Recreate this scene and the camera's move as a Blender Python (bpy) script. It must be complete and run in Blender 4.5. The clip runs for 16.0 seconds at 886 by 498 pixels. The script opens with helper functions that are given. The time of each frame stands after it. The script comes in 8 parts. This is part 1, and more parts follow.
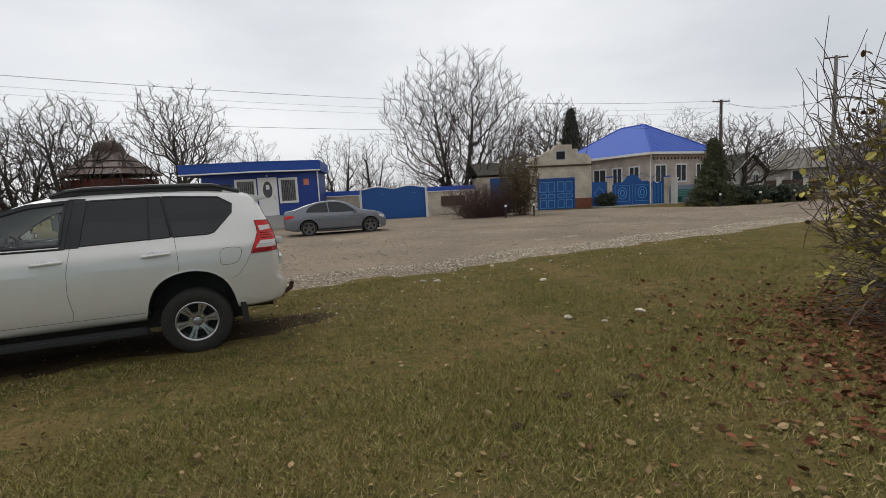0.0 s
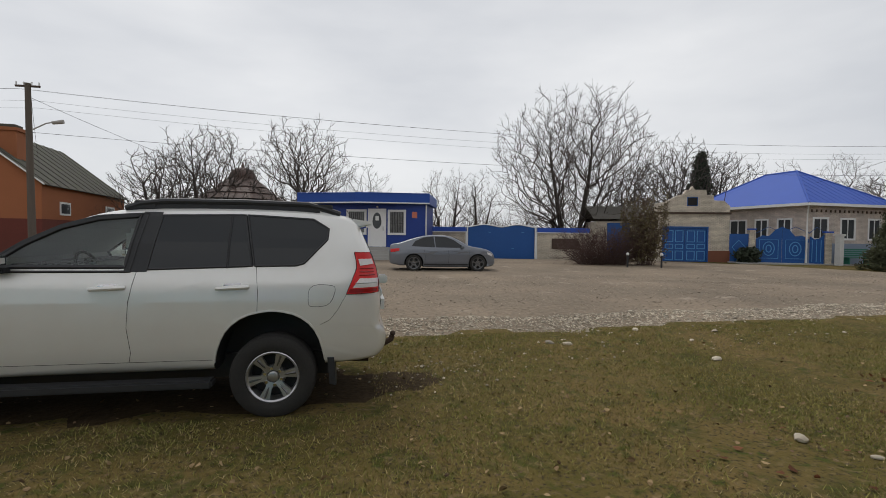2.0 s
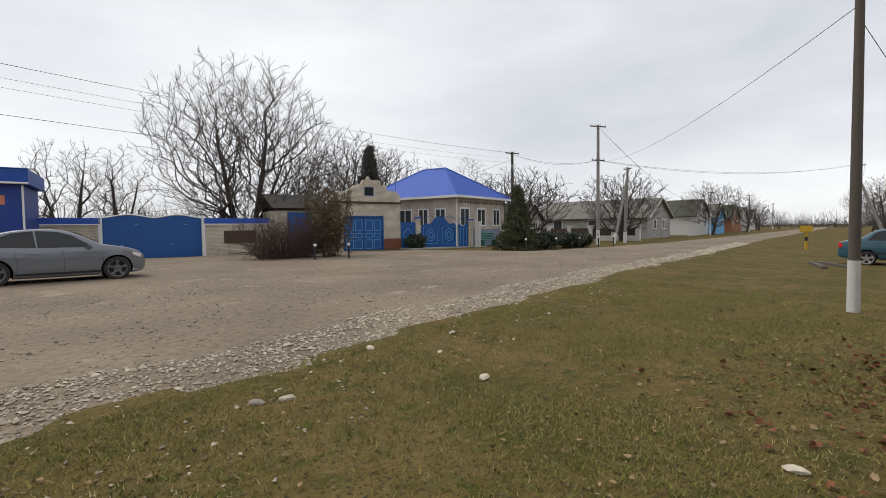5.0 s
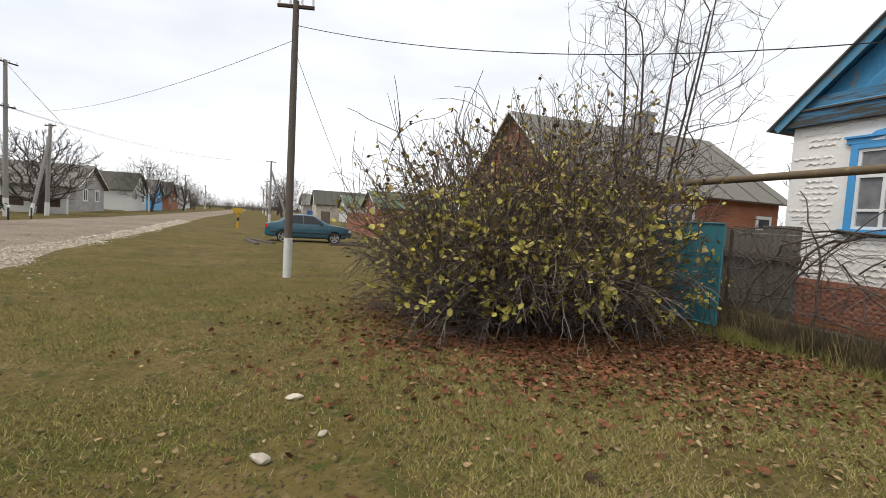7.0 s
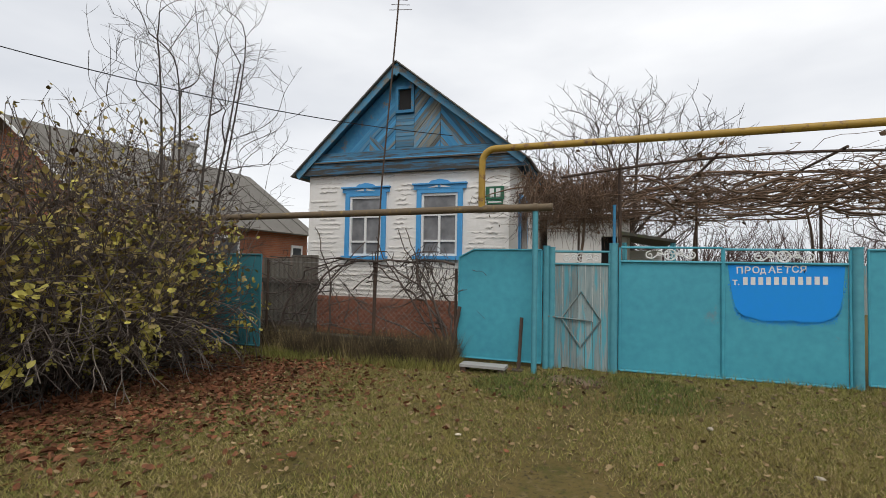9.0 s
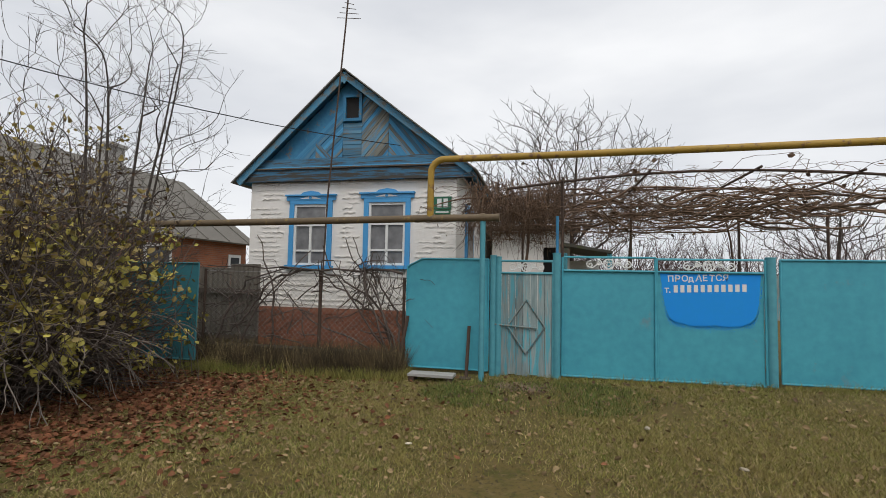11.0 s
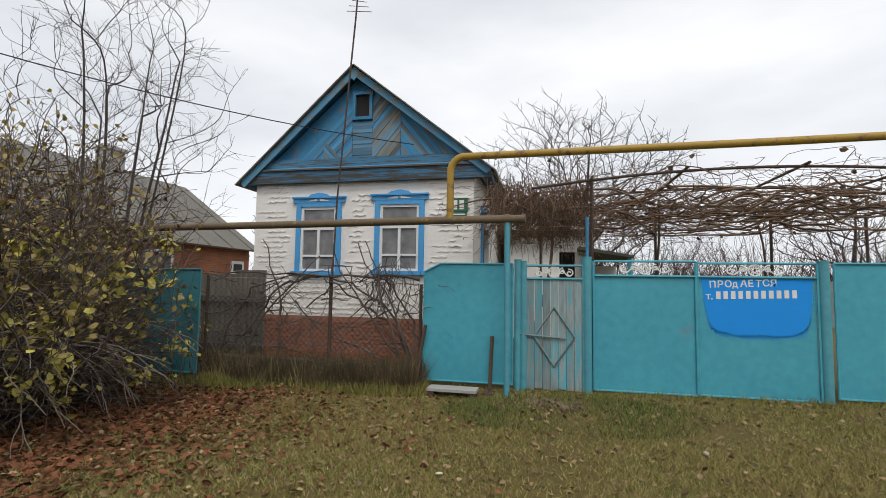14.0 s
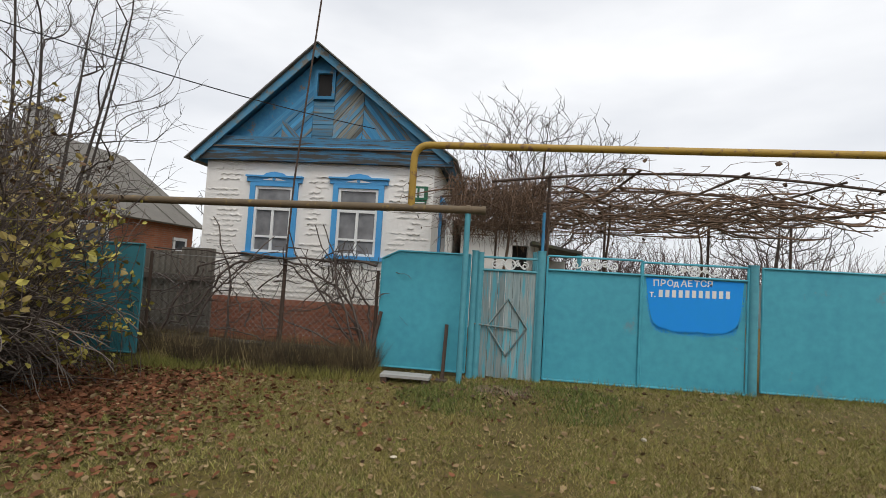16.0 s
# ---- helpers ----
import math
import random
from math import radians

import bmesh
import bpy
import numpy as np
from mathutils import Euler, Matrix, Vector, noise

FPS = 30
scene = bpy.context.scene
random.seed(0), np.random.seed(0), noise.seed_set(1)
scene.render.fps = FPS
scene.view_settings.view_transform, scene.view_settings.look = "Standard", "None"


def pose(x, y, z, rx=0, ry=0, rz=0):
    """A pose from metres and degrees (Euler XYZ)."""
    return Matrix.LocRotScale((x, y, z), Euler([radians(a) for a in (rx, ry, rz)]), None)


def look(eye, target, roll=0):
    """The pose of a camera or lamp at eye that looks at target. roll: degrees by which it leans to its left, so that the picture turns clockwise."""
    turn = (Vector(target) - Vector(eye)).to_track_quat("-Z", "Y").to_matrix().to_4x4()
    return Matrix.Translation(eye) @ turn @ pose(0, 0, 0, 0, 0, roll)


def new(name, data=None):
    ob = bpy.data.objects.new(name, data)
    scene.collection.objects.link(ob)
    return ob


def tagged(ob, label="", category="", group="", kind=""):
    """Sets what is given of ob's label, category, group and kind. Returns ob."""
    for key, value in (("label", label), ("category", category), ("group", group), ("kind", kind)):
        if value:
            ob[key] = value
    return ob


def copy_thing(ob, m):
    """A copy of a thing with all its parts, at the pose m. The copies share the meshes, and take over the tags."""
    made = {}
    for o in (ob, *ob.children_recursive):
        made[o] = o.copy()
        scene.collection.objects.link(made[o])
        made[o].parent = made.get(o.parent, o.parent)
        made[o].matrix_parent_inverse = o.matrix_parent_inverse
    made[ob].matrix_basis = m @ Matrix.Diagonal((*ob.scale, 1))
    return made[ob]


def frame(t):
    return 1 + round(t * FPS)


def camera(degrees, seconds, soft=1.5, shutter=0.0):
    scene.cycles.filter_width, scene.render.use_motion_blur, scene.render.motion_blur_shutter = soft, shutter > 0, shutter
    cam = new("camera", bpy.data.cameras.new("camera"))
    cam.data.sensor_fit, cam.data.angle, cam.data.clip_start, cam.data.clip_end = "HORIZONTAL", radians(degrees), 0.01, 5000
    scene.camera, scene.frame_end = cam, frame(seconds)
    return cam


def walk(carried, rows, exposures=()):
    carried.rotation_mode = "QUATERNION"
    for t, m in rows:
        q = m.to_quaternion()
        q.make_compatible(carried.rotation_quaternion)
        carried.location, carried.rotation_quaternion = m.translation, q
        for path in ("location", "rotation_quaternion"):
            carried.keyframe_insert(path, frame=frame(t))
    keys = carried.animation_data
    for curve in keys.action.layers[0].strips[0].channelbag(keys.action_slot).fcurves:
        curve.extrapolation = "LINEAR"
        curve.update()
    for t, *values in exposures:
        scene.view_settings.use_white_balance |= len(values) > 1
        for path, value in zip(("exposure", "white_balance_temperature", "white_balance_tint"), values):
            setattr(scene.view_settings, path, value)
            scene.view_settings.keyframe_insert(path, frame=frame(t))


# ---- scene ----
cam = camera(86.3, 16.0, soft=0.85)
METRES, EYE, TILT, LEAN, TURN = 6.84, 1.58, 0.0, 0.0, -22.0
ROWS = [
    (0.0, 0.0, 0.0, 0.0, -0.34, -6.57, 2.96),
    (0.5, -0.0299, 0.0335, 0.0019, 4.22, -4.87, 0.46),
    (1.0, -0.0468, 0.0977, -0.0011, 9.52, -3.79, 0.58),
    (1.5, -0.0629, 0.1625, -0.005, 13.33, -2.33, 0.34),
    (2.0, -0.0789, 0.2288, -0.0037, 11.9, -1.61, -0.72),
    (2.5, -0.0877, 0.3103, -0.0038, 10.72, -1.19, -0.01),
    (3.0, -0.1042, 0.3756, -0.0108, 6.4, -1.44, -0.65),
    (3.5, -0.1015, 0.4398, -0.0146, -2.29, -2.76, -1.05),
    (3.7, -0.1005, 0.4664, -0.0157, -6.58, -2.69, -0.61),
    (5.8, -0.1232, 0.7103, -0.0094, -40.65, -2.81, -0.96),
    (6.0, -0.1316, 0.7143, -0.0103, -45.82, -2.78, -1.53),
    (6.5, -0.1546, 0.717, -0.0135, -64.56, -3.55, -2.53),
    (7.0, -0.1863, 0.6985, -0.0121, -88.21, -3.65, -3.45),
    (7.5, -0.2105, 0.7021, -0.0097, -113.78, -2.38, -3.61),
    (8.0, -0.2268, 0.7145, -0.0096, -129.32, -1.5, -3.17),
    (8.5, -0.2398, 0.7108, -0.0062, -135.15, 0.04, -2.59),
    (9.0, -0.2466, 0.709, -0.0043, -139.1, 2.01, -1.11),
    (9.5, -0.248, 0.7133, -0.0062, -139.93, 2.96, -0.26),
    (11.8, -0.2292, 0.7227, -0.0092, -147.97, 3.73, -1.66),
    (12.0, -0.2218, 0.7159, -0.0096, -147.69, 3.87, -1.81),
    (12.5, -0.2014, 0.696, -0.0109, -147.11, 3.63, -1.7),
    (13.0, -0.1805, 0.6774, -0.0097, -145.33, 3.73, -0.86),
    (13.5, -0.1711, 0.6774, -0.0082, -144.77, 3.98, -0.61),
    (14.0, -0.1671, 0.6779, -0.0087, -145.68, 4.18, -0.89),
    (14.5, -0.1646, 0.6794, -0.0093, -147.07, 4.06, -1.43),
    (15.0, -0.1605, 0.6828, -0.0097, -149.07, 3.81, -2.39),
    (15.5, -0.1575, 0.6864, -0.0105, -150.36, 3.55, -2.85),
    (16.0, -0.1556, 0.6902, -0.0109, -151.75, 3.07, -3.45),
]
walk(cam, [(t, pose(0, 0, EYE, TILT, LEAN, TURN) @ pose(METRES * x, METRES * y, METRES * z, 90 + pitch, roll, yaw)) for t, x, y, z, yaw, pitch, roll in ROWS],
     ((0.0, 0.10), (1.0, -0.02), (3.0, -0.01), (3.7, 0.12), (6.0, 0.38), (7.0, 0.64), (8.0, 0.58), (8.5, 0.46), (9.0, 0.30), (9.5, 0.15), (12.0, 0.28), (16.0, 0.35)))


# ---- light ----
world = bpy.data.worlds.new("overcast_sky")
scene.world = world
world.use_nodes = True
wn, wl = world.node_tree.nodes, world.node_tree.links
wn.clear()
w_out, w_bg = wn.new("ShaderNodeOutputWorld"), wn.new("ShaderNodeBackground")
w_sky = wn.new("ShaderNodeTexSky")
w_sky.sky_type, w_sky.sun_disc = "NISHITA", False
w_sky.sun_elevation, w_sky.sun_rotation = radians(56), radians(-22)
w_dim = wn.new("ShaderNodeVectorMath")
w_dim.operation = "SCALE"
w_dim.inputs["Scale"].default_value = 0.10
w_co, w_map, w_noise, w_ramp = wn.new("ShaderNodeTexCoord"), wn.new("ShaderNodeMapping"), wn.new("ShaderNodeTexNoise"), wn.new("ShaderNodeValToRGB")
w_map.inputs["Scale"].default_value = (1.0, 1.0, 3.2)
w_noise.inputs["Scale"].default_value, w_noise.inputs["Detail"].default_value, w_noise.inputs["Roughness"].default_value = 1.5, 5.0, 0.5
w_ramp.color_ramp.elements[0].position, w_ramp.color_ramp.elements[0].color = 0.3, (0.58, 0.60, 0.64, 1)
w_ramp.color_ramp.elements[1].position, w_ramp.color_ramp.elements[1].color = 0.7, (0.86, 0.865, 0.875, 1)
w_mix = wn.new("ShaderNodeMix")
w_mix.data_type = "RGBA"
w_mix.inputs["Factor"].default_value = 0.93
wl.new(w_sky.outputs[0], w_dim.inputs[0])
wl.new(w_co.outputs["Generated"], w_map.inputs["Vector"])
wl.new(w_map.outputs[0], w_noise.inputs["Vector"])
wl.new(w_noise.outputs[0], w_ramp.inputs[0])
wl.new(w_dim.outputs[0], w_mix.inputs["A"])
wl.new(w_ramp.outputs[0], w_mix.inputs["B"])
wl.new(w_mix.outputs["Result"], w_bg.inputs["Color"])
w_bg.inputs["Strength"].default_value = 1.0
wl.new(w_bg.outputs[0], w_out.inputs[0])
sun = new("sun", bpy.data.lights.new("sun", "SUN"))
sun.data.energy, sun.data.angle, sun.data.color = 1.2, radians(25), (1.0, 0.97, 0.93)
sun.matrix_world = look((0, 0, 40), (7, -17, 12))


# ---- materials ----
def mat(name, col, col2=None, rough=0.8, metal=0.0, scale=3.0, fine=40.0, bump=0.15, amount=0.5, worn=None, worn_at=0.6, random_tint=0.0, coat=0.0, island=0.0, stretch=(1, 1, 1), use_world=False, bump_dist=0.01, turn=None):
    """A surface with broad and fine variation, an optional worn colour in patches, and fine relief."""
    m = bpy.data.materials.new(name)
    m.use_nodes = True
    n, l = m.node_tree.nodes, m.node_tree.links
    b = n["Principled BSDF"]
    col2 = col2 or tuple(c * 0.72 for c in col)
    if use_world:
        src = n.new("ShaderNodeNewGeometry").outputs["Position"]
    else:
        src = n.new("ShaderNodeTexCoord").outputs["Object"]
    mp = n.new("ShaderNodeMapping")
    mp.inputs["Scale"].default_value = stretch
    if turn is not None:
        mp.vector_type = "TEXTURE"
        mp.inputs["Rotation"].default_value = (0, radians(turn), 0)
        mp.inputs["Scale"].default_value = tuple(1 / q for q in stretch)
    l.new(src, mp.inputs["Vector"])
    big, small = n.new("ShaderNodeTexNoise"), n.new("ShaderNodeTexNoise")
    big.inputs["Scale"].default_value, big.inputs["Detail"].default_value = scale, 4.0
    small.inputs["Scale"].default_value, small.inputs["Detail"].default_value = fine, 3.0
    l.new(mp.outputs[0], big.inputs["Vector"])
    l.new(mp.outputs[0], small.inputs["Vector"])
    add = n.new("ShaderNodeMath")
    add.operation = "ADD"
    l.new(big.outputs[0], add.inputs[0])
    l.new(small.outputs[0], add.inputs[1])
    rng = n.new("ShaderNodeMapRange")
    rng.inputs["From Min"].default_value, rng.inputs["From Max"].default_value = 1.0 - 0.3, 1.0 + 0.3
    rng.inputs["To Min"].default_value, rng.inputs["To Max"].default_value = 0.5 - amount / 2, 0.5 + amount / 2
    l.new(add.outputs[0], rng.inputs["Value"])
    mix = n.new("ShaderNodeMix")
    mix.data_type = "RGBA"
    mix.inputs["A"].default_value, mix.inputs["B"].default_value = (*col, 1), (*col2, 1)
    l.new(rng.outputs[0], mix.inputs["Factor"])
    out = mix.outputs["Result"]
    if worn:
        wnz = n.new("ShaderNodeTexNoise")
        wnz.inputs["Scale"].default_value, wnz.inputs["Detail"].default_value, wnz.inputs["Roughness"].default_value = scale * 2.3, 8.0, 0.65
        l.new(mp.outputs[0], wnz.inputs["Vector"])
        wr = n.new("ShaderNodeMapRange")
        wr.inputs["From Min"].default_value, wr.inputs["From Max"].default_value = worn_at, worn_at + 0.08
        l.new(wnz.outputs[0], wr.inputs["Value"])
        wm = n.new("ShaderNodeMix")
        wm.data_type = "RGBA"
        wm.inputs["B"].default_value = (*worn, 1)
        l.new(wr.outputs[0], wm.inputs["Factor"])
        l.new(out, wm.inputs["A"])
        out = wm.outputs["Result"]
    if random_tint or island:
        info = n.new("ShaderNodeNewGeometry").outputs["Random Per Island"] if island else n.new("ShaderNodeObjectInfo").outputs["Random"]
        k = island or random_tint
        hr = n.new("ShaderNodeMapRange")
        hr.inputs["To Min"].default_value, hr.inputs["To Max"].default_value = 1 - k, 1 + k
        l.new(info, hr.inputs["Value"])
        hs = n.new("ShaderNodeHueSaturation")
        l.new(hr.outputs[0], hs.inputs["Value"])
        l.new(out, hs.inputs["Color"])
        out = hs.outputs[0]
    l.new(out, b.inputs["Base Color"])
    b.inputs["Roughness"].default_value, b.inputs["Metallic"].default_value = rough, metal
    b.inputs["Coat Weight"].default_value = coat
    if bump:
        bp = n.new("ShaderNodeBump")
        bp.inputs["Strength"].default_value, bp.inputs["Distance"].default_value = bump, bump_dist
        l.new(small.outputs[0], bp.inputs["Height"])
        l.new(bp.outputs[0], b.inputs["Normal"])
    return m


def brick_mat(name, col, col2, mortar, bw=0.25, bh=0.075, rough=0.85, axis="X"):
    """Courses of brick with recessed joints, for walls that stay far off."""
    m = bpy.data.materials.new(name)
    m.use_nodes = True
    n, l = m.node_tree.nodes, m.node_tree.links
    b = n["Principled BSDF"]
    co = n.new("ShaderNodeTexCoord")
    sep, com = n.new("ShaderNodeSeparateXYZ"), n.new("ShaderNodeCombineXYZ")
    l.new(co.outputs["Object"], sep.inputs[0])
    add = n.new("ShaderNodeMath")
    l.new(sep.outputs["X"], add.inputs[0])
    l.new(sep.outputs["Y"], add.inputs[1])
    l.new(add.outputs[0], com.inputs["X"])
    l.new(sep.outputs["Z"], com.inputs["Y"])
    br = n.new("ShaderNodeTexBrick")
    br.inputs["Color1"].default_value, br.inputs["Color2"].default_value, br.inputs["Mortar"].default_value = (*col, 1), (*col2, 1), (*mortar, 1)
    br.inputs["Scale"].default_value = 1.0
    br.inputs["Brick Width"].default_value, br.inputs["Row Height"].default_value, br.inputs["Mortar Size"].default_value = bw, bh, 0.008
    l.new(com.outputs[0], br.inputs["Vector"])
    nz = n.new("ShaderNodeTexNoise")
    nz.inputs["Scale"].default_value, nz.inputs["Detail"].default_value = 1.3, 6.0
    l.new(co.outputs["Object"], nz.inputs["Vector"])
    hr = n.new("ShaderNodeMapRange")
    hr.inputs["From Min"].default_value, hr.inputs["From Max"].default_value = 0.3, 0.7
    hr.inputs["To Min"].default_value, hr.inputs["To Max"].default_value = 0.75, 1.15
    l.new(nz.outputs[0], hr.inputs["Value"])
    hs = n.new("ShaderNodeHueSaturation")
    l.new(hr.outputs[0], hs.inputs["Value"])
    l.new(br.outputs["Color"], hs.inputs["Color"])
    l.new(hs.outputs[0], b.inputs["Base Color"])
    bp = n.new("ShaderNodeBump")
    bp.inputs["Strength"].default_value, bp.inputs["Distance"].default_value, bp.invert = 0.6, 0.01, True
    l.new(br.outputs["Fac"], bp.inputs["Height"])
    l.new(bp.outputs[0], b.inputs["Normal"])
    b.inputs["Roughness"].default_value = rough
    return m


def glass_mat(name, col, rough=0.04, trans=0.0):
    m = bpy.data.materials.new(name)
    m.use_nodes = True
    b = m.node_tree.nodes["Principled BSDF"]
    b.inputs["Base Color"].default_value = (*col, 1)
    b.inputs["Roughness"].default_value = rough
    b.inputs["IOR"].default_value = 1.45
    b.inputs["Transmission Weight"].default_value = trans
    return m


M_ROAD = mat("gravel_road", (0.250, 0.192, 0.132), (0.132, 0.102, 0.070), 0.95, scale=0.35, fine=11, bump=1.0, amount=1.1, worn=(0.31, 0.255, 0.195), worn_at=0.60, use_world=True, bump_dist=0.03)
M_WHITEWALL = mat("whitewashed_plaster", (0.83, 0.80, 0.76), (0.73, 0.70, 0.65), 0.9, scale=1.4, fine=22, bump=0.5, worn=(0.60, 0.57, 0.52), worn_at=0.68)
M_BLUEWOOD = mat("weathered_blue_boards", (0.036, 0.19, 0.37), (0.06, 0.27, 0.45), 0.8, scale=2.2, fine=18, bump=0.35, worn=(0.20, 0.19, 0.16), worn_at=0.57, random_tint=0.25, amount=0.9)
M_GREYBLUE = mat("flaked_blue_boards", (0.045, 0.21, 0.36), (0.10, 0.20, 0.26), 0.85, scale=2.5, fine=16, bump=0.4, worn=(0.15, 0.145, 0.125), worn_at=0.53, random_tint=0.3, amount=1.0)


def board_mats(deg):
    """Painted, flaking and nearly bare boards, all streaked along the grain at deg."""
    k = dict(turn=-deg, stretch=(0.30, 1.0, 5.0), bump=0.4, rough=0.85)
    return (mat("blue_boards", (0.034, 0.185, 0.37), (0.075, 0.28, 0.46), scale=2.4, fine=9, worn=(0.20, 0.24, 0.25), worn_at=0.60, random_tint=0.22, amount=1.0, **k),
            mat("flaking_blue_boards", (0.05, 0.20, 0.35), (0.13, 0.25, 0.33), scale=2.4, fine=9, worn=(0.17, 0.16, 0.135), worn_at=0.53, random_tint=0.3, amount=1.1, **k),
            mat("bare_boards_with_blue_flakes", (0.25, 0.245, 0.205), (0.10, 0.105, 0.095), scale=2.4, fine=9, worn=(0.07, 0.23, 0.38), worn_at=0.52, random_tint=0.35, amount=1.1, **k))


M_TRIMBLUE = mat("bright_blue_gloss_paint", (0.07, 0.34, 0.66), (0.06, 0.28, 0.56), 0.5, scale=3, bump=0.1, amount=0.6)
M_WHITEPAINT = mat("white_gloss_paint", (0.78, 0.78, 0.76), (0.66, 0.66, 0.63), 0.5, scale=4, bump=0.1)
M_TEAL = mat("turquoise_sheet_paint", (0.068, 0.375, 0.46), (0.050, 0.295, 0.385), 0.6, scale=1.2, fine=9, bump=0.12, amount=1.0, worn=(0.13, 0.27, 0.31), worn_at=0.64)
M_TEALPOST = mat("turquoise_post_paint", (0.09, 0.34, 0.40), (0.065, 0.26, 0.32), 0.6, scale=3, fine=12, bump=0.15, amount=0.7, worn=(0.12, 0.09, 0.07), worn_at=0.70)
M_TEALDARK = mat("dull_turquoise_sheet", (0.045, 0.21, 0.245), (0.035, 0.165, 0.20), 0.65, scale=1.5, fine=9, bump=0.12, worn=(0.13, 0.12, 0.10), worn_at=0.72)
M_SPRAY = mat("sprayed_blue_paint", (0.004, 0.265, 0.80), (0.006, 0.27, 0.72), 0.8, scale=2, fine=12, bump=0.08, amount=0.6)
M_GREYPLANK = mat("weathered_plank_turquoise", (0.24, 0.26, 0.24), (0.13, 0.17, 0.17), 0.85, scale=1.6, fine=10, bump=0.4, amount=1.0, worn=(0.075, 0.26, 0.31), worn_at=0.52, random_tint=0.3, stretch=(6, 6, 0.6))
M_WICKET = mat("wicket_planks_flaked_turquoise", (0.30, 0.355, 0.345), (0.16, 0.22, 0.225), 0.85, scale=1.4, fine=9, bump=0.4, amount=1.1, worn=(0.10, 0.33, 0.39), worn_at=0.50, random_tint=0.22, stretch=(6, 6, 0.5))
M_RUST = mat("rusty_iron", (0.09, 0.055, 0.035), (0.045, 0.03, 0.024), 0.85, scale=6, fine=40, bump=0.3)
M_PIPEY = mat("yellow_gas_pipe_paint", (0.42, 0.255, 0.03), (0.30, 0.19, 0.03), 0.6, scale=3, fine=14, bump=0.15, worn=(0.17, 0.09, 0.04), worn_at=0.55)
M_PIPEB = mat("grimy_brown_pipe", (0.17, 0.115, 0.06), (0.10, 0.075, 0.045), 0.7, scale=3, fine=14, bump=0.2, worn=(0.24, 0.16, 0.05), worn_at=0.58)
M_PLINTH = mat("red_brown_painted_brick", (0.25, 0.09, 0.048), (0.18, 0.07, 0.04), 0.85, scale=3, fine=20, bump=0.35, worn=(0.22, 0.17, 0.13), worn_at=0.66, random_tint=0.15)
M_GLASS = glass_mat("window_glass", (0.05, 0.055, 0.06), 0.05)
# mottled grey base colour paints in the reflections and the pale curtain
M_OLDGLASS = mat("old_window_glass_painted_reflections", (0.25, 0.25, 0.255), (0.13, 0.13, 0.135), 0.12, scale=2.2, fine=5, bump=0.02, amount=1.0)
M_CURTAIN = mat("lace_curtain", (0.36, 0.35, 0.33), (0.26, 0.25, 0.24), 0.95, scale=6, fine=60, bump=0.2)
M_DARK = mat("dark_interior", (0.02, 0.018, 0.017), rough=0.95, bump=0)
M_ASBESTOS = mat("grey_slate_sheet_roof", (0.20, 0.185, 0.16), (0.13, 0.12, 0.105), 0.95, scale=1.2, fine=10, bump=0.3, worn=(0.10, 0.105, 0.06), worn_at=0.6)
M_DARKROOF = mat("mossy_dark_slate_roof", (0.085, 0.08, 0.062), (0.06, 0.057, 0.048), 0.95, scale=1.2, fine=9, bump=0.3, worn=(0.075, 0.085, 0.04), worn_at=0.55)
M_METALBLUE = mat("blue_profiled_metal_roof", (0.022, 0.085, 0.43), (0.02, 0.075, 0.38), 0.6, scale=0.8, fine=8, bump=0.05, amount=0.5)
M_CREAM = brick_mat("cream_silicate_brick", (0.64, 0.57, 0.45), (0.55, 0.48, 0.38), (0.30, 0.27, 0.23))
M_PALEBRICK = brick_mat("pale_pink_brick", (0.60, 0.51, 0.44), (0.50, 0.43, 0.37), (0.33, 0.29, 0.26))
M_GREYBRICK = brick_mat("grey_white_brick", (0.42, 0.40, 0.37), (0.36, 0.34, 0.32), (0.27, 0.26, 0.24))
M_REDBRICK = brick_mat("red_orange_brick", (0.36, 0.125, 0.055), (0.29, 0.095, 0.045), (0.26, 0.18, 0.13))
M_ORANGE = mat("orange_limewash", (0.35, 0.125, 0.052), (0.28, 0.10, 0.042), 0.9, scale=1.0, fine=14, bump=0.3)
M_DKRED = mat("dark_red_limewash", (0.15, 0.035, 0.025), (0.11, 0.03, 0.02), 0.9, scale=1.0, fine=14, bump=0.3)
M_GATEBLUE = mat("gate_blue_enamel", (0.007, 0.085, 0.31), (0.007, 0.072, 0.26), 0.5, scale=1.0, fine=8, bump=0.05, amount=0.6)
M_GATELIGHT = mat("light_blue_enamel", (0.10, 0.33, 0.62), (0.08, 0.28, 0.55), 0.5, bump=0.05)
M_KIOSK = mat("deep_blue_siding", (0.003, 0.036, 0.25), (0.003, 0.030, 0.21), 0.5, scale=1.2, fine=8, bump=0.05, amount=0.5)
M_KIOSKTOP = mat("royal_blue_fascia", (0.003, 0.058, 0.33), (0.003, 0.050, 0.29), 0.5, scale=1.0, fine=8, bump=0.04, amount=0.5)
M_CONCRETE = mat("worn_concrete", (0.40, 0.385, 0.36), (0.30, 0.29, 0.27), 0.95, scale=2, fine=25, bump=0.35)
M_WOODPOLE = mat("grey_timber_pole", (0.13, 0.105, 0.085), (0.08, 0.066, 0.053), 0.95, scale=2, fine=20, bump=0.4, stretch=(6, 6, 0.5))
M_CONPOLE = mat("grey_concrete_pole", (0.27, 0.255, 0.235), (0.2, 0.19, 0.175), 0.95, scale=2, fine=25, bump=0.3)
